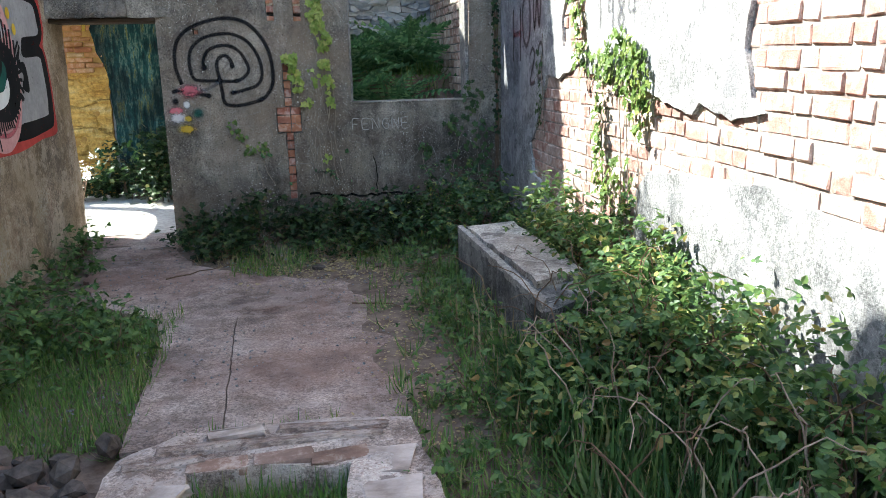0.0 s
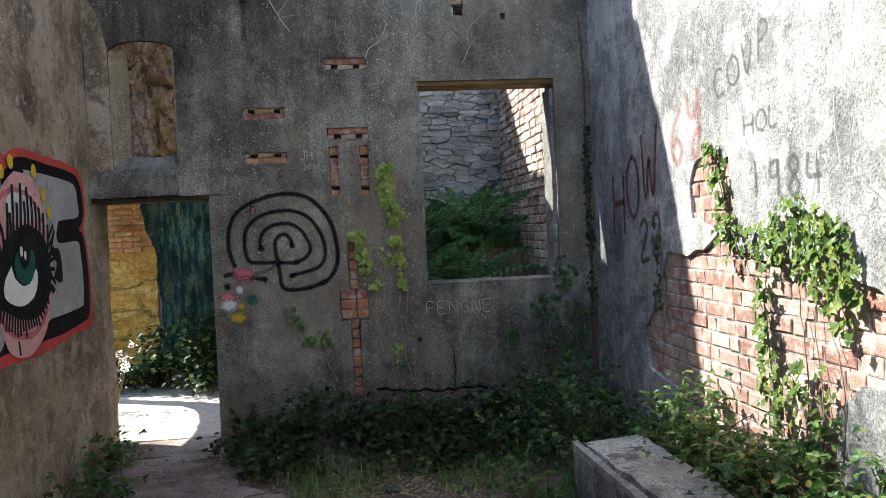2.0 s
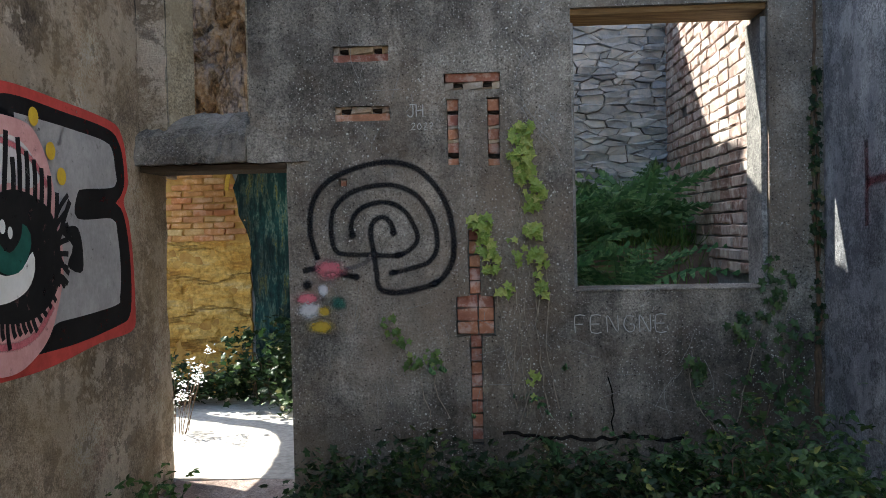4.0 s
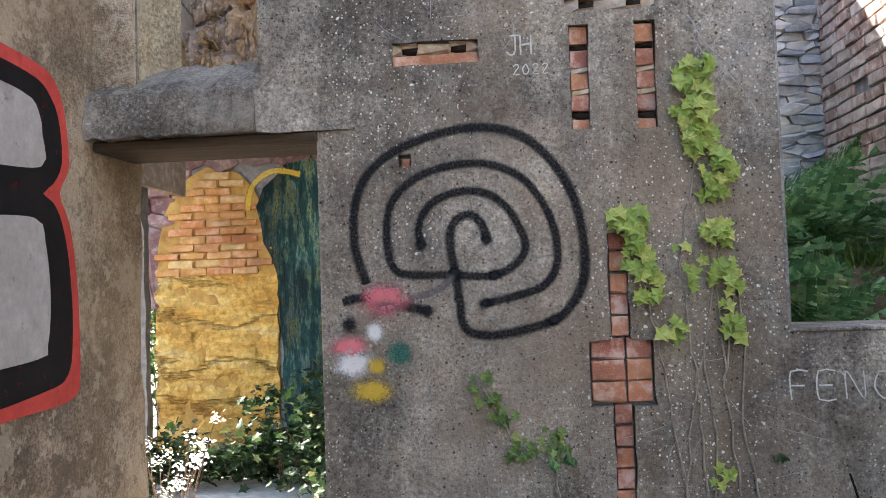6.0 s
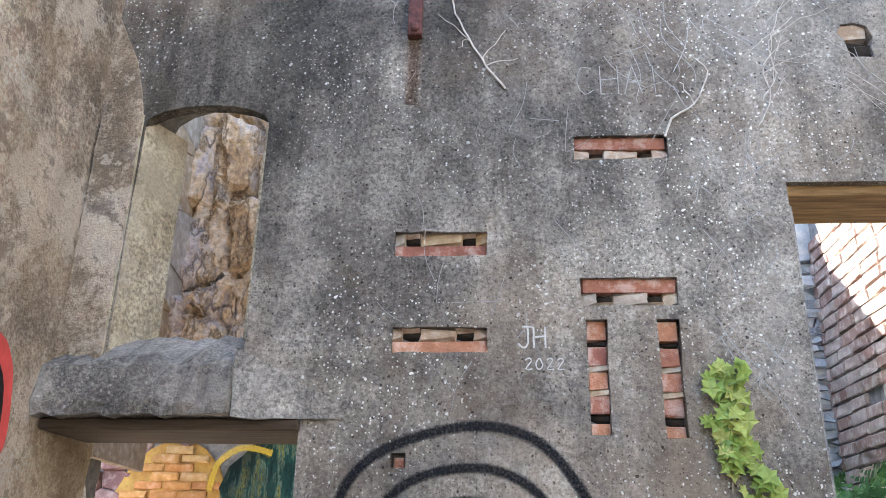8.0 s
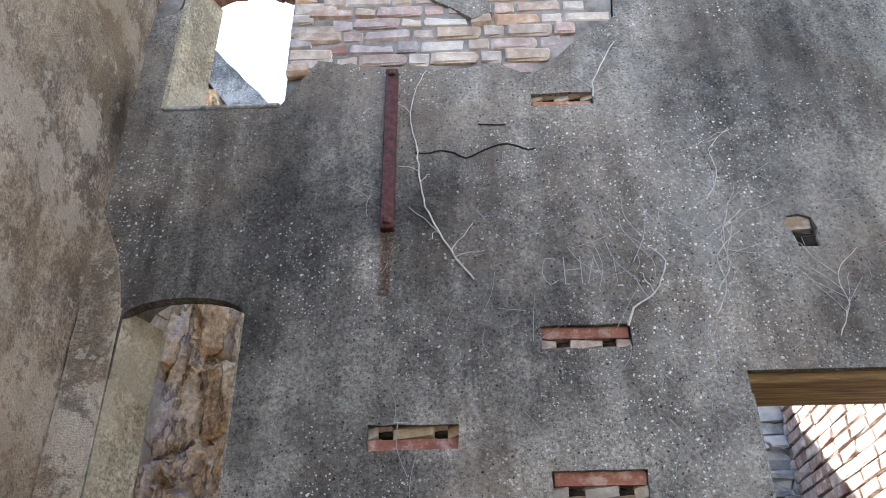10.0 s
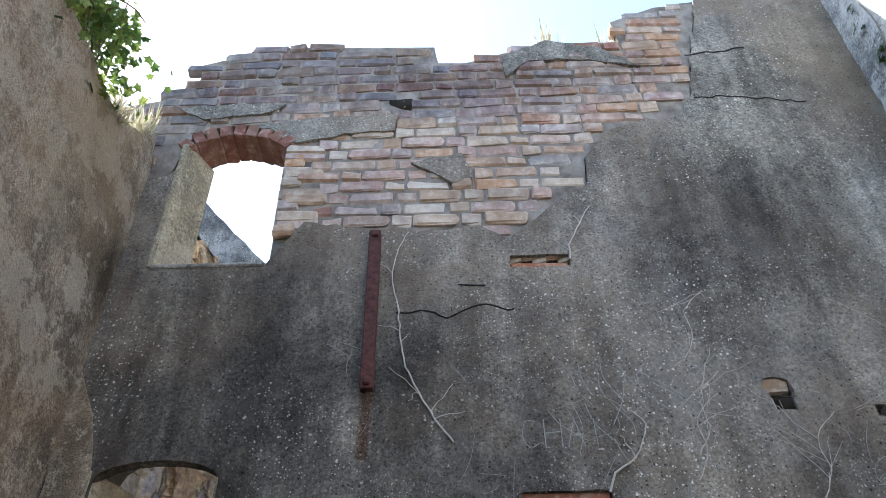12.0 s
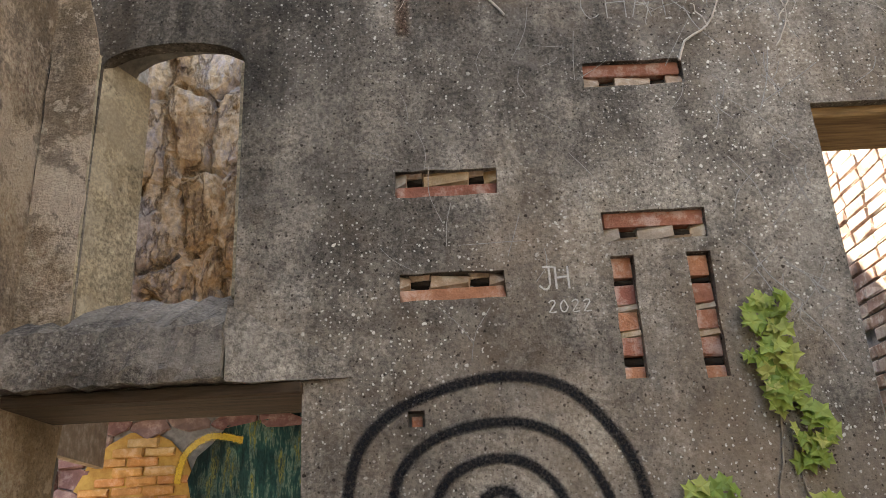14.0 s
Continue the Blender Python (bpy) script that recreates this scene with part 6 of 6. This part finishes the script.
tagged(scatter("leaf_litter", LEAF, M_DRY, np.stack([lx, ly, [0.008 + max(ground_z(a, c), z_path(a, c) if c < 5.6 else -1) for a, c in zip(lx, ly)]], 1), rng.uniform(0.012, 0.04, len(lx)), turn_many(len(lx), rng, 0.2)), "dry brown leaf litter on the earth", "litter", kind="stuff")
n = 1500
rng = np.random.default_rng(72)
lx, ly = rng.normal(0.72, 0.16, n), rng.uniform(2.9, 5.8, n)
tagged(scatter("leaf_litter", LEAF, M_DRY, np.stack([lx, ly, [0.008 + max(ground_z(a, c), z_path(a, c) if a < 0.6 else -1) for a, c in zip(lx, ly)]], 1), rng.uniform(0.008, 0.026, n), turn_many(n, rng, 0.2)), "dry brown leaf litter beside the path", "litter", kind="stuff")
on_path = lambda a, c: (-0.70 < a < 0.55 and 3.1 < c < 5.6) or (-1.6 < a < -0.6 and c > 5.2)
grass("grass", "short green grass along the path's edges", 0.35, 1.4, 1.2, 5.6, 9500, 61, (0.05, 0.19), shape=lambda a, c: a > 0.47 + 0.2 * noise.noise(Vector((a * 2, c * 2, 0))) and (c < 2.95 or a > 0.86 + 0.2 * noise.noise(Vector((a * 3, c * 3, 4))) or noise.noise(Vector((a * 5, c * 5, 9))) > 0.3))
grass("grass", "short green grass by the wall's weeds", -0.5, 1.3, 5.8, 6.6, 2600, 62, (0.05, 0.15), shape=lambda a, c: noise.noise(Vector((a * 2, c * 2, 5))) > -0.15)
grass("grass", "short green grass beside the path", -1.95, -0.7, 3.12, 5.0, 8500, 63, (0.05, 0.15))
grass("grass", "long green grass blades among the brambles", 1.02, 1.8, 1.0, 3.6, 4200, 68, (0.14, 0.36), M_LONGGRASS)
grass("grass", "tufts of grass in the footing's hollow", -0.36, 0.24, 2.0, 2.68, 1500, 64, (0.1, 0.17))
grass("grass", "thin grass at the slab's joint", -0.5, 0.6, 3.02, 3.25, 500, 65, (0.06, 0.14), shape=lambda a, c: noise.noise(Vector((a * 5, c * 5, 5))) > 0.0)
grass("dry_grass", "straw-coloured dry grass among the weeds", 0.9, 1.7, 2.0, 4.5, 350, 66, (0.1, 0.3), M_DRY)
grass("dry_grass", "straw-coloured dry grass at the wall foot", -0.8, 0.8, 6.2, 6.6, 350, 67, (0.05, 0.14), M_DRY)
rnd = random.Random(70)
M_CANE = simple("dry_cane", (0.14, 0.1, 0.075), (0.32, 0.25, 0.19), 30, 0.8)
for k in range(80):
    y = rnd.uniform(1.5, 3.0) if k % 2 else rnd.uniform(1.2, 3.9)
    x = rnd.uniform(1.0, 1.6)
    z = ground_z(x, y)
    q = (min(XR - 0.05, x + rnd.uniform(-0.4, 0.5)), y + rnd.uniform(-0.7, 0.7), z + rnd.uniform(0.05, 0.55))
    ob = new("bramble_cane", mesh_of("bramble_cane", tube(bmesh.new(), wander((x, y, z - 0.02), q, 0.18, 9, 0.02, rnd), 0.004, 0.002, 5), M_CANE if k % 3 else M_BROWNSTEM))
    tagged(ob, "long bare arching bramble cane above the grass", "cane", "bramble canes")


# ---- ivy ----
def ivy(name, label, on, stems, blobs, seed, mat, size, outward, r=0.004, stem_mat=M_VINESTEM):
    """Ivy on a wall: stems along it and lobed leaves that stand off it."""
    rng, rnd = np.random.default_rng(seed), random.Random(seed)
    a0, c0 = stems[0][0] if stems else (blobs[0][0], blobs[0][1])
    base = Vector(on(a0, c0, 0.0))
    t = thing(name, label, "ivy", "ivy on the walls", at=base)
    for line in stems:
        pts = [Vector(on(p.x + rnd.uniform(-0.008, 0.008), p.y, 0.006)) - base for p in smooth_line(line, 0.06)]
        part("stem", tube(bmesh.new(), pts, r, r * 0.6), stem_mat, t)
    pl, dirs = [], []
    for a, c, ra, rc, n in blobs:
        for _ in range(n):
            q, e = math.sqrt(rnd.random()), rnd.uniform(0, 6.283)
            pl.append(Vector(on(a + ra * q * math.cos(e), c + rc * q * math.sin(e), rnd.uniform(0.01, 0.05))) - base)
    n = len(pl)
    out = Vector(outward)
    along = Vector((0, 0, 1)).cross(out)
    R = np.zeros((n, 3, 3))
    for k in range(n):
        e = rnd.uniform(-1.1, 1.1)
        d = (Vector((0, 0, -1)) * math.cos(e) + along * math.sin(e) + out * rnd.uniform(-0.1, 0.6)).normalized()
        nn = (out + Vector([rnd.uniform(-0.45, 0.45) for _ in range(3)]) + Vector((0, 0, 0.35)))
        nn = (nn - d * nn.dot(d)).normalized()
        s = nn.cross(d)
        R[k] = np.array([d, s, nn]).T
    if n:
        scatter("leaves", LOBED, mat, np.array(pl), rng.uniform(*size, n), R, t)
    return t


OUT_B, OUT_R = (0, -1, 0), (-1, 0, 0)
ivy("ivy", "bright yellow-green ivy climbing the grey rendered wall", ON_BACK, [[(0.24, 0.45), (0.22, 0.8), (0.2, 1.1), (0.17, 1.4), (0.22, 1.7), (0.25, 2.1)], [(0.36, 0.45), (0.31, 0.9), (0.30, 1.25), (0.27, 1.5), (0.26, 1.75)], [(0.30, 1.0), (0.35, 1.3), (0.42, 1.45)], [(0.2, 0.4), (0.27, 0.75), (0.24, 1.1), (0.3, 1.45)], [(0.42, 0.5), (0.36, 0.85), (0.38, 1.15), (0.33, 1.4)], [(0.16, 0.6), (0.2, 0.95), (0.26, 1.2)]],
    [(0.24, 2.07, 0.07, 0.06, 30), (0.23, 1.95, 0.06, 0.08, 32), (0.25, 1.84, 0.055, 0.06, 24), (0.30, 1.72, 0.06, 0.08, 34), (0.30, 1.52, 0.05, 0.05, 22), (0.32, 1.36, 0.05, 0.06, 18), (0.31, 1.2, 0.035, 0.08, 14), (0.19, 1.42, 0.05, 0.1, 7), (0.28, 0.66, 0.03, 0.08, 7)], 301, M_IVY, (0.03, 0.064), OUT_B)
ivy("ivy", "bright yellow-green ivy climbing the grey rendered wall", ON_BACK, [[(0.18, 0.5), (0.13, 0.85), (0.08, 1.15), (0.04, 1.4), (0.02, 1.55)]],
    [(0.0, 1.57, 0.055, 0.05, 22), (0.03, 1.46, 0.055, 0.06, 26), (0.07, 1.34, 0.04, 0.06, 16), (0.12, 1.2, 0.05, 0.035, 7)], 302, M_IVY, (0.03, 0.064), OUT_B)
ivy("ivy", "small green ivy sprig on the grey rendered wall", ON_BACK, [[(-0.3, 0.45), (-0.38, 0.7), (-0.45, 0.85), (-0.53, 1.0)], [(-0.2, 0.45), (-0.28, 0.65), (-0.26, 0.85)]],
    [(-0.52, 1.0, 0.06, 0.05, 14), (-0.46, 0.9, 0.05, 0.06, 12), (-0.40, 0.78, 0.05, 0.06, 12), (-0.28, 0.8, 0.06, 0.06, 12)], 303, M_SUNIVY, (0.022, 0.048), OUT_B)
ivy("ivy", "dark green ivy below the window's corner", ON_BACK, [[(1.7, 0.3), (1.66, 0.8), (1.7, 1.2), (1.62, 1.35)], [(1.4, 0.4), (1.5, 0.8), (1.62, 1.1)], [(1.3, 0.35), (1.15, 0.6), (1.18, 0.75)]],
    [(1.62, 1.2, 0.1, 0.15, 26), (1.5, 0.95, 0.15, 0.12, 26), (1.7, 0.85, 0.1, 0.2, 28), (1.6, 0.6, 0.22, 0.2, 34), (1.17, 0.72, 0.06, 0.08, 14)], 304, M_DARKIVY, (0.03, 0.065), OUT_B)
ivy("ivy", "dead dark ivy stem in the wall's corner", ON_BACK, [[(1.84, 0.4), (1.85, 1.2), (1.83, 2.0), (1.85, 2.6), (1.82, 3.2)], [(1.86, 0.4), (1.86, 1.5), (1.85, 2.3)]],
    [(1.84, 2.1, 0.03, 0.3, 60), (1.845, 1.6, 0.03, 0.3, 44), (1.84, 1.1, 0.035, 0.25, 24)], 305, M_WEED, (0.02, 0.045), OUT_B, 0.012, M_BROWNSTEM)
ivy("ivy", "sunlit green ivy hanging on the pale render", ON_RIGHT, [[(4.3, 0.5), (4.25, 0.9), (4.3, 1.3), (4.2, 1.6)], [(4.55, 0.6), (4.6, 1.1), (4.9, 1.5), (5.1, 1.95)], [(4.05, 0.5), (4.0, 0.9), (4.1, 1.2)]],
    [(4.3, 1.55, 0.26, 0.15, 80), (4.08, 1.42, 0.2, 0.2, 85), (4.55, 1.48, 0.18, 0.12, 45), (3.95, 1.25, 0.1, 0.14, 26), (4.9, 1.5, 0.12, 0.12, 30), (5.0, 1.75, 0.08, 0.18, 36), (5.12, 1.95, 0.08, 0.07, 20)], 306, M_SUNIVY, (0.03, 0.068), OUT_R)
ivy("ivy", "sunlit green ivy straggling down the brickwork", ON_RIGHT, [[(4.5, 0.4), (4.55, 0.8), (4.6, 1.2)], [(4.2, 0.4), (4.15, 0.8), (4.2, 1.2)]],
    [(4.58, 1.15, 0.08, 0.18, 36), (4.52, 0.85, 0.1, 0.16, 36), (4.2, 0.85, 0.18, 0.16, 30), (4.3, 0.62, 0.25, 0.14, 36)], 307, M_SUNIVY, (0.035, 0.065), OUT_R)
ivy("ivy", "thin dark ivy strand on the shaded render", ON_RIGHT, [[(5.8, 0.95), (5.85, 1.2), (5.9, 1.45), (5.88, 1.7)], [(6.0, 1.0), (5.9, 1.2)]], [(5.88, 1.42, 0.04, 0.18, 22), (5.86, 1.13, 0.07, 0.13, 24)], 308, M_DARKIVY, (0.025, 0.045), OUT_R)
ivy("ivy", "thin ivy strand climbing the top of the corner", ON_RIGHT, [[(7.1, 3.8), (7.05, 4.6), (7.0, 5.4), (7.05, 6.0)]], [(7.05, 5.2, 0.05, 0.7, 40)], 309, M_DARKIVY, (0.03, 0.06), OUT_R)

t = thing("ivy_mass", "thick green ivy spilling over the ochre wall's ragged top", "ivy", "ivy on the walls", at=(XL - 0.1, 6.4, 4.62))
rng, rnd = np.random.default_rng(320), random.Random(320)
bm = bmesh.new()
for k in range(14):
    tube(bm, wander((rnd.uniform(-0.15, 0.1), rnd.uniform(-0.5, 0.3), -0.02), (rnd.uniform(-0.1, 0.35), rnd.uniform(-0.6, 0.45), rnd.uniform(0.05, 0.6)), 0.08, 6, 0.02, rnd), 0.006, 0.003, 4)
part("stem_tangle", bm, M_BROWNSTEM, t)["kind"] = "stuff"
hub = rng.uniform((-0.2, -0.8, 0.0), (0.22, 0.3, 0.55), (26, 3))
pl = hub[rng.integers(0, 26, 2400)] + rng.normal(0, 0.07, (2400, 3))
scatter("leaves", LOBED, M_SUNIVY, pl, rng.uniform(0.025, 0.055, 2400), turn_many(2400, rng, 0.7), t)


M_STRAW = leaf_mat("bleached_straw", [(0, (0.42, 0.36, 0.24)), (0.6, (0.58, 0.52, 0.4)), (1, (0.3, 0.3, 0.14))], 0.6, 0.3)


def tuft(x, y, z, h, n, seed, label):
    rng = np.random.default_rng(seed)
    yaw, lean = rng.uniform(0, 6.28, n), rng.normal(1.35, 0.22, n)
    cy, sy, cl, sl = np.cos(yaw), np.sin(yaw), np.cos(lean), np.sin(lean)
    r = np.zeros((n, 3, 3))
    r[:, :, 0], r[:, :, 1], r[:, :, 2] = np.stack([cy * cl, sy * cl, sl], 1), np.stack([-sy, cy, 0 * cy], 1), np.stack([cy * sl, sy * sl, -cl], 1)
    ob = scatter("grass_tuft", BLADE, M_STRAW, np.stack([rng.normal(0, 0.03, n), rng.normal(0, 0.03, n), np.zeros(n)], 1), rng.uniform(0.5, 1, n) * h, r)
    ob.location = (x, y, z)
    tagged(ob, label, "grass", "tufts on the wall top")


tuft(0.19, YB + 0.1, 5.73, 0.32, 60, 1, "dry pale grass tuft on the wall's broken top")
tuft(0.56, YB + 0.1, 5.70, 0.24, 50, 2, "dry pale grass tuft on the wall's broken top")
tuft(-2.0, YB - 0.12, 4.84, 0.25, 90, 3, "dry pale grass tuft on the wall's broken top")
tuft(-1.97, 6.85, 4.60, 0.25, 90, 4, "dry pale grass tuft on the wall's broken top")

# ---- bricks, last ----
def courses(parent, u0, u1, v0, v1, course, keep, place, meshes, rnd, long=0.225, head=0.108, joint=0.011, turn=0.0, bond=2, jitter=0.004):
    """Rows of stretchers and headers; keep(u, v, w) says which are there."""
    v, row = v0, 0
    while v < v1:
        u = u0 - rnd.uniform(0, 0.1)
        k = row
        while u < u1:
            w = long if (k % bond == 0) else head
            cu, cv = u + w / 2, v + course / 2
            if keep(cu, cv, w):
                ob = piece("brick", meshes[rnd.randrange(len(meshes))], parent, place(cu, cv, rnd.uniform(-jitter, jitter)), turn, ((w - joint) / 0.2, 1, (course - joint) / 0.07))
                ob.rotation_euler.y = rnd.uniform(-0.012, 0.012)
            u, k = u + w, k + 1
        v, row = v + course, row + 1


rb = [piece_mesh("brick", 0.2, 0.06, 0.07, M_BRICK, 400 + k, 0.004, 0.006) for k in range(6)]
ob_ = [piece_mesh("brick", 0.2, 0.06, 0.07, M_OLDBRICK, 420 + k, 0.0075, 0.012) for k in range(9)]
og = [piece_mesh("brick", 0.2, 0.05, 0.07, M_ORANGE, 440 + k, 0.004, 0.005) for k in range(5)]


def bare_right(u, v, w):
    if u < 2.0 or u > 6.4 or v > 3.2:
        return False
    for du in (-w / 2, w / 2):
        for dv in (-0.04, 0.04):
            p = (u + du, v + dv)
            if not inside(*p, LOW_SKIN) and (not inside(*p, RIGHT_SKIN) or inside(*p, PATCH_R)):
                return True
    return False


ib = [piece_mesh("brick", 0.2, 0.06, 0.07, M_INNERBRICK, 430 + k, 0.005, 0.007) for k in range(6)]
wb = [piece_mesh("brick", 0.2, 0.06, 0.07, M_WASHBRICK, 410 + k, 0.004, 0.006) for k in range(6)]
courses(wall_right, 2.0, 6.4, 0.16, 3.2, 0.082, lambda u, v, w: u > 3.95 - 0.5 * noise.noise(Vector((u, v * 4, 2))) and bare_right(u, v, w), lambda u, v, j: (XR + 0.05 + j, u, v), rb, random.Random(501), turn=math.pi / 2)
courses(wall_right, 2.0, 6.4, 0.16, 3.2, 0.082, lambda u, v, w: u <= 3.95 - 0.5 * noise.noise(Vector((u, v * 4, 2))) and bare_right(u, v, w), lambda u, v, j: (XR + 0.05 + j, u, v), wb, random.Random(501), turn=math.pi / 2)
UPPER = BRICK_LOW[5:] + [(0.87, 6.09), (0.58, 5.94), (0.60, 5.72), (0.17, 5.75), (-0.31, 5.57), (-0.47, 5.58), (-0.49, 5.74), (-1.42, 5.78), (-1.85, 5.63), (-1.84, 5.50), (-2.0, 5.31), (-2.3, 5.24), (-2.3, 4.64), (-1.85, 4.68), (-1.80, 4.96), (-1.70, 5.05), (-1.535, 5.08), (-1.37, 5.04), (-1.27, 4.95), (-1.27, 4.26)]


def bare_up(u, v, w):
    if inside(u, v, rect(-0.76, 5.13, -0.60, 5.30)) or u < -2.2:
        return False
    if v < 4.95 and u < -1.0 and (u - w / 2 < -1.275 and u > -1.6):
        return False
    return inside(u, v, UPPER) and inside(u + w * 0.4, v, UPPER)


part("brick_bed", sheet([UPPER], lambda a, c: (a, YB + 0.025 + 0.006 * noise.noise(Vector((a * 9, c * 9, 1))), c), lambda a, c: (a, YB + 0.056, c), 0.08), M_BEDMORTAR, wall_back, "crumbling lime mortar")
for loop in ([(-1.265, 4.9), (-1.36, 5.0), (-1.48, 5.05), (-1.24, 5.08), (-1.0, 5.095), (-0.69, 5.1), (-0.71, 4.98), (-0.98, 4.95), (-1.13, 4.91)],
             [(-0.09, 5.4), (-0.1, 5.6), (0.17, 5.74), (0.45, 5.66), (0.68, 5.48), (0.45, 5.53), (0.28, 5.56), (0.05, 5.55)],
             [(-0.62, 4.71), (-0.35, 4.78), (-0.3, 4.6), (-0.4, 4.55), (-0.5, 4.64)],
             [(-1.9, 5.2), (-1.55, 5.24), (-1.3, 5.21), (-1.45, 5.13), (-1.75, 5.12)]):
    part("cement_patch", sheet([jag(loop, 0.05, 0.012, 19)], lambda a, c: (a, YB + 0.003 + wavy(a * 2, c * 2, 4, 0.004), c), lambda a, c: (a, YB + 0.03, c), 0.1), M_BACK, wall_back, "thin grey cement patch over bricks")
courses(wall_back, -2.3, 1.2, 4.2, 6.2, 0.08, bare_up, lambda u, v, j: (u, YB + 0.042 + j, v), ob_, random.Random(502), joint=0.009, jitter=0.007)
rnd = random.Random(505)
for k in range(9):
    w = 0.21 if k % 2 else 0.105
    piece("brick", ob_[k % 9], wall_back, (-1.268 + w / 2, YB + 0.04 + rnd.uniform(-0.004, 0.004), 4.29 + 0.08 * k), 0, (w / 0.2, 1, 0.07 / 0.07))
# bricks inside the slots and the chase
rnd = random.Random(503)
pm = [piece_mesh("brick", 0.2, 0.05, 0.07, M_WARMSTONE, 460 + k, 0.012, 0.01) for k in range(2)]
tan = [piece_mesh("brick", 0.2, 0.05, 0.07, M_TANBRICK, 470 + k, 0.012, 0.01) for k in range(2)]
# Solid black block, set where a hole would be dark with shade.
hole_shade = piece_mesh("hollow", 0.2, 0.06, 0.07, M_HOLESHADE, 450, 0.012, 0.02)
for k, (s, up) in enumerate(zip(SLOTS[:5], (False, False, True, True, False))):
    u0, v0, u1, v1 = s[0][0], s[0][1], s[2][0], s[2][1]
    h, wide = v1 - v0, u1 - u0
    zb, zt = (v0 + 0.25 * h, v0 + 0.76 * h) if not up else (v0 + 0.74 * h, v0 + 0.26 * h)
    piece("brick", og[k], wall_back, ((u0 + u1) / 2, YB + 0.042, zb), 0, ((wide - 0.003) / 0.2, 1, 0.5 * h / 0.07))
    g0, g1 = u0 + rnd.uniform(0.03, 0.055), u1 - rnd.uniform(0.03, 0.055)
    gap = rnd.uniform(0.05, 0.062)
    for a, c in ((u0, g0), (g0 + gap, g1 - gap), (g1, u1)):
        piece("brick", (tan if k % 2 else pm)[k % 2], wall_back, ((a + c) / 2, YB + 0.047 + rnd.uniform(-0.003, 0.003), zt), rnd.uniform(-0.02, 0.02), ((c - a + 0.004) / 0.2, 1, 0.5 * h / 0.07))
    for e in (g0 + gap / 2, g1 - gap / 2):
        piece("hollow", hole_shade, wall_back, (e, YB + 0.068, zt), 0, (gap * 1.1 / 0.2, 1, 0.46 * h / 0.07))
        piece("brick", tan[0], wall_back, (e, YB + 0.05, zt + (0.19 if not up else -0.19) * h), 0, (gap * 1.05 / 0.2, 1, 0.16 * h / 0.07))
for s in SLOTS[5:7]:
    u0, v0, u1, v1 = s[0][0], s[0][1], s[2][0], s[2][1]
    h, mid = v1 - v0, (u0 + u1) / 2
    for f0, f1 in ((0.0, 0.1), (0.19, 0.345), (0.385, 0.555), (0.6, 0.775), (0.83, 1.0)):
        f0, f1 = f0 + rnd.uniform(-0.008, 0.008), f1 + rnd.uniform(-0.008, 0.008)
        piece("brick", og[rnd.randrange(5)], wall_back, (mid, YB + 0.05 + rnd.uniform(-0.006, 0.006), v0 + h * (f0 + f1) / 2), 0, ((u1 - u0 - 0.004) / 0.2, 1, h * (f1 - f0) / 0.07))
    for f in (0.365, 0.578):
        piece("brick", pm[0], wall_back, (mid, YB + 0.051, v0 + h * f), 0, ((u1 - u0 - 0.004) / 0.2, 1, 0.06 * h / 0.07))
    for f, hh in ((0.145, 0.11), (0.8, 0.07)):
        piece("hollow", hole_shade, wall_back, (mid, YB + 0.072, v0 + h * f), 0, ((u1 - u0) / 0.2, 1, hh * h / 0.07))
v = 0.32
while v < 1.5:
    wide = 0.92 < v < 1.13
    if wide:
        piece("brick", og[1], wall_back, (-0.085, YB + 0.05, v + 0.035), 0, (0.115 / 0.2, 1, 1))
        piece("brick", og[2], wall_back, (0.022, YB + 0.05, v + 0.035), 0, (0.085 / 0.2, 1, 1))
    else:
        piece("brick", og[rnd.randrange(5)], wall_back, (-0.038, YB + 0.05 + rnd.uniform(-0.005, 0.006), v + 0.035), 0, (0.06 / 0.2, 1, 0.95))
    v += 0.076
piece("brick", og[3], wall_back, (-0.778, YB + 0.055, 1.80), 0, (0.03 / 0.2, 1, 0.5))
courses(inner, YB + THICK, 10.0, 1.2, 3.6, 0.08, lambda u, v, w: not (9.26 < u < 9.42 and 2.44 < v < 2.54), lambda u, v, j: (1.685 + j, u, v), ib, random.Random(504), turn=math.pi / 2, bond=1)
piece("hollow", hole_shade, wall_back, (0.868, YB + 0.055, 3.285), 0, (0.085 / 0.2, 1, 1.25))
piece("brick", tan[0], wall_back, (0.845, YB + 0.05, 3.372), 0, (0.12 / 0.2, 1, 0.75))
piece("brick", tan[1], wall_back, (0.812, YB + 0.052, 3.28), 0, (0.035 / 0.2, 1, 1.3))
piece("hollow", hole_shade, wall_back, (-0.68, YB + 0.045, 5.21), 0, (0.14 / 0.2, 1, 0.13 / 0.07))
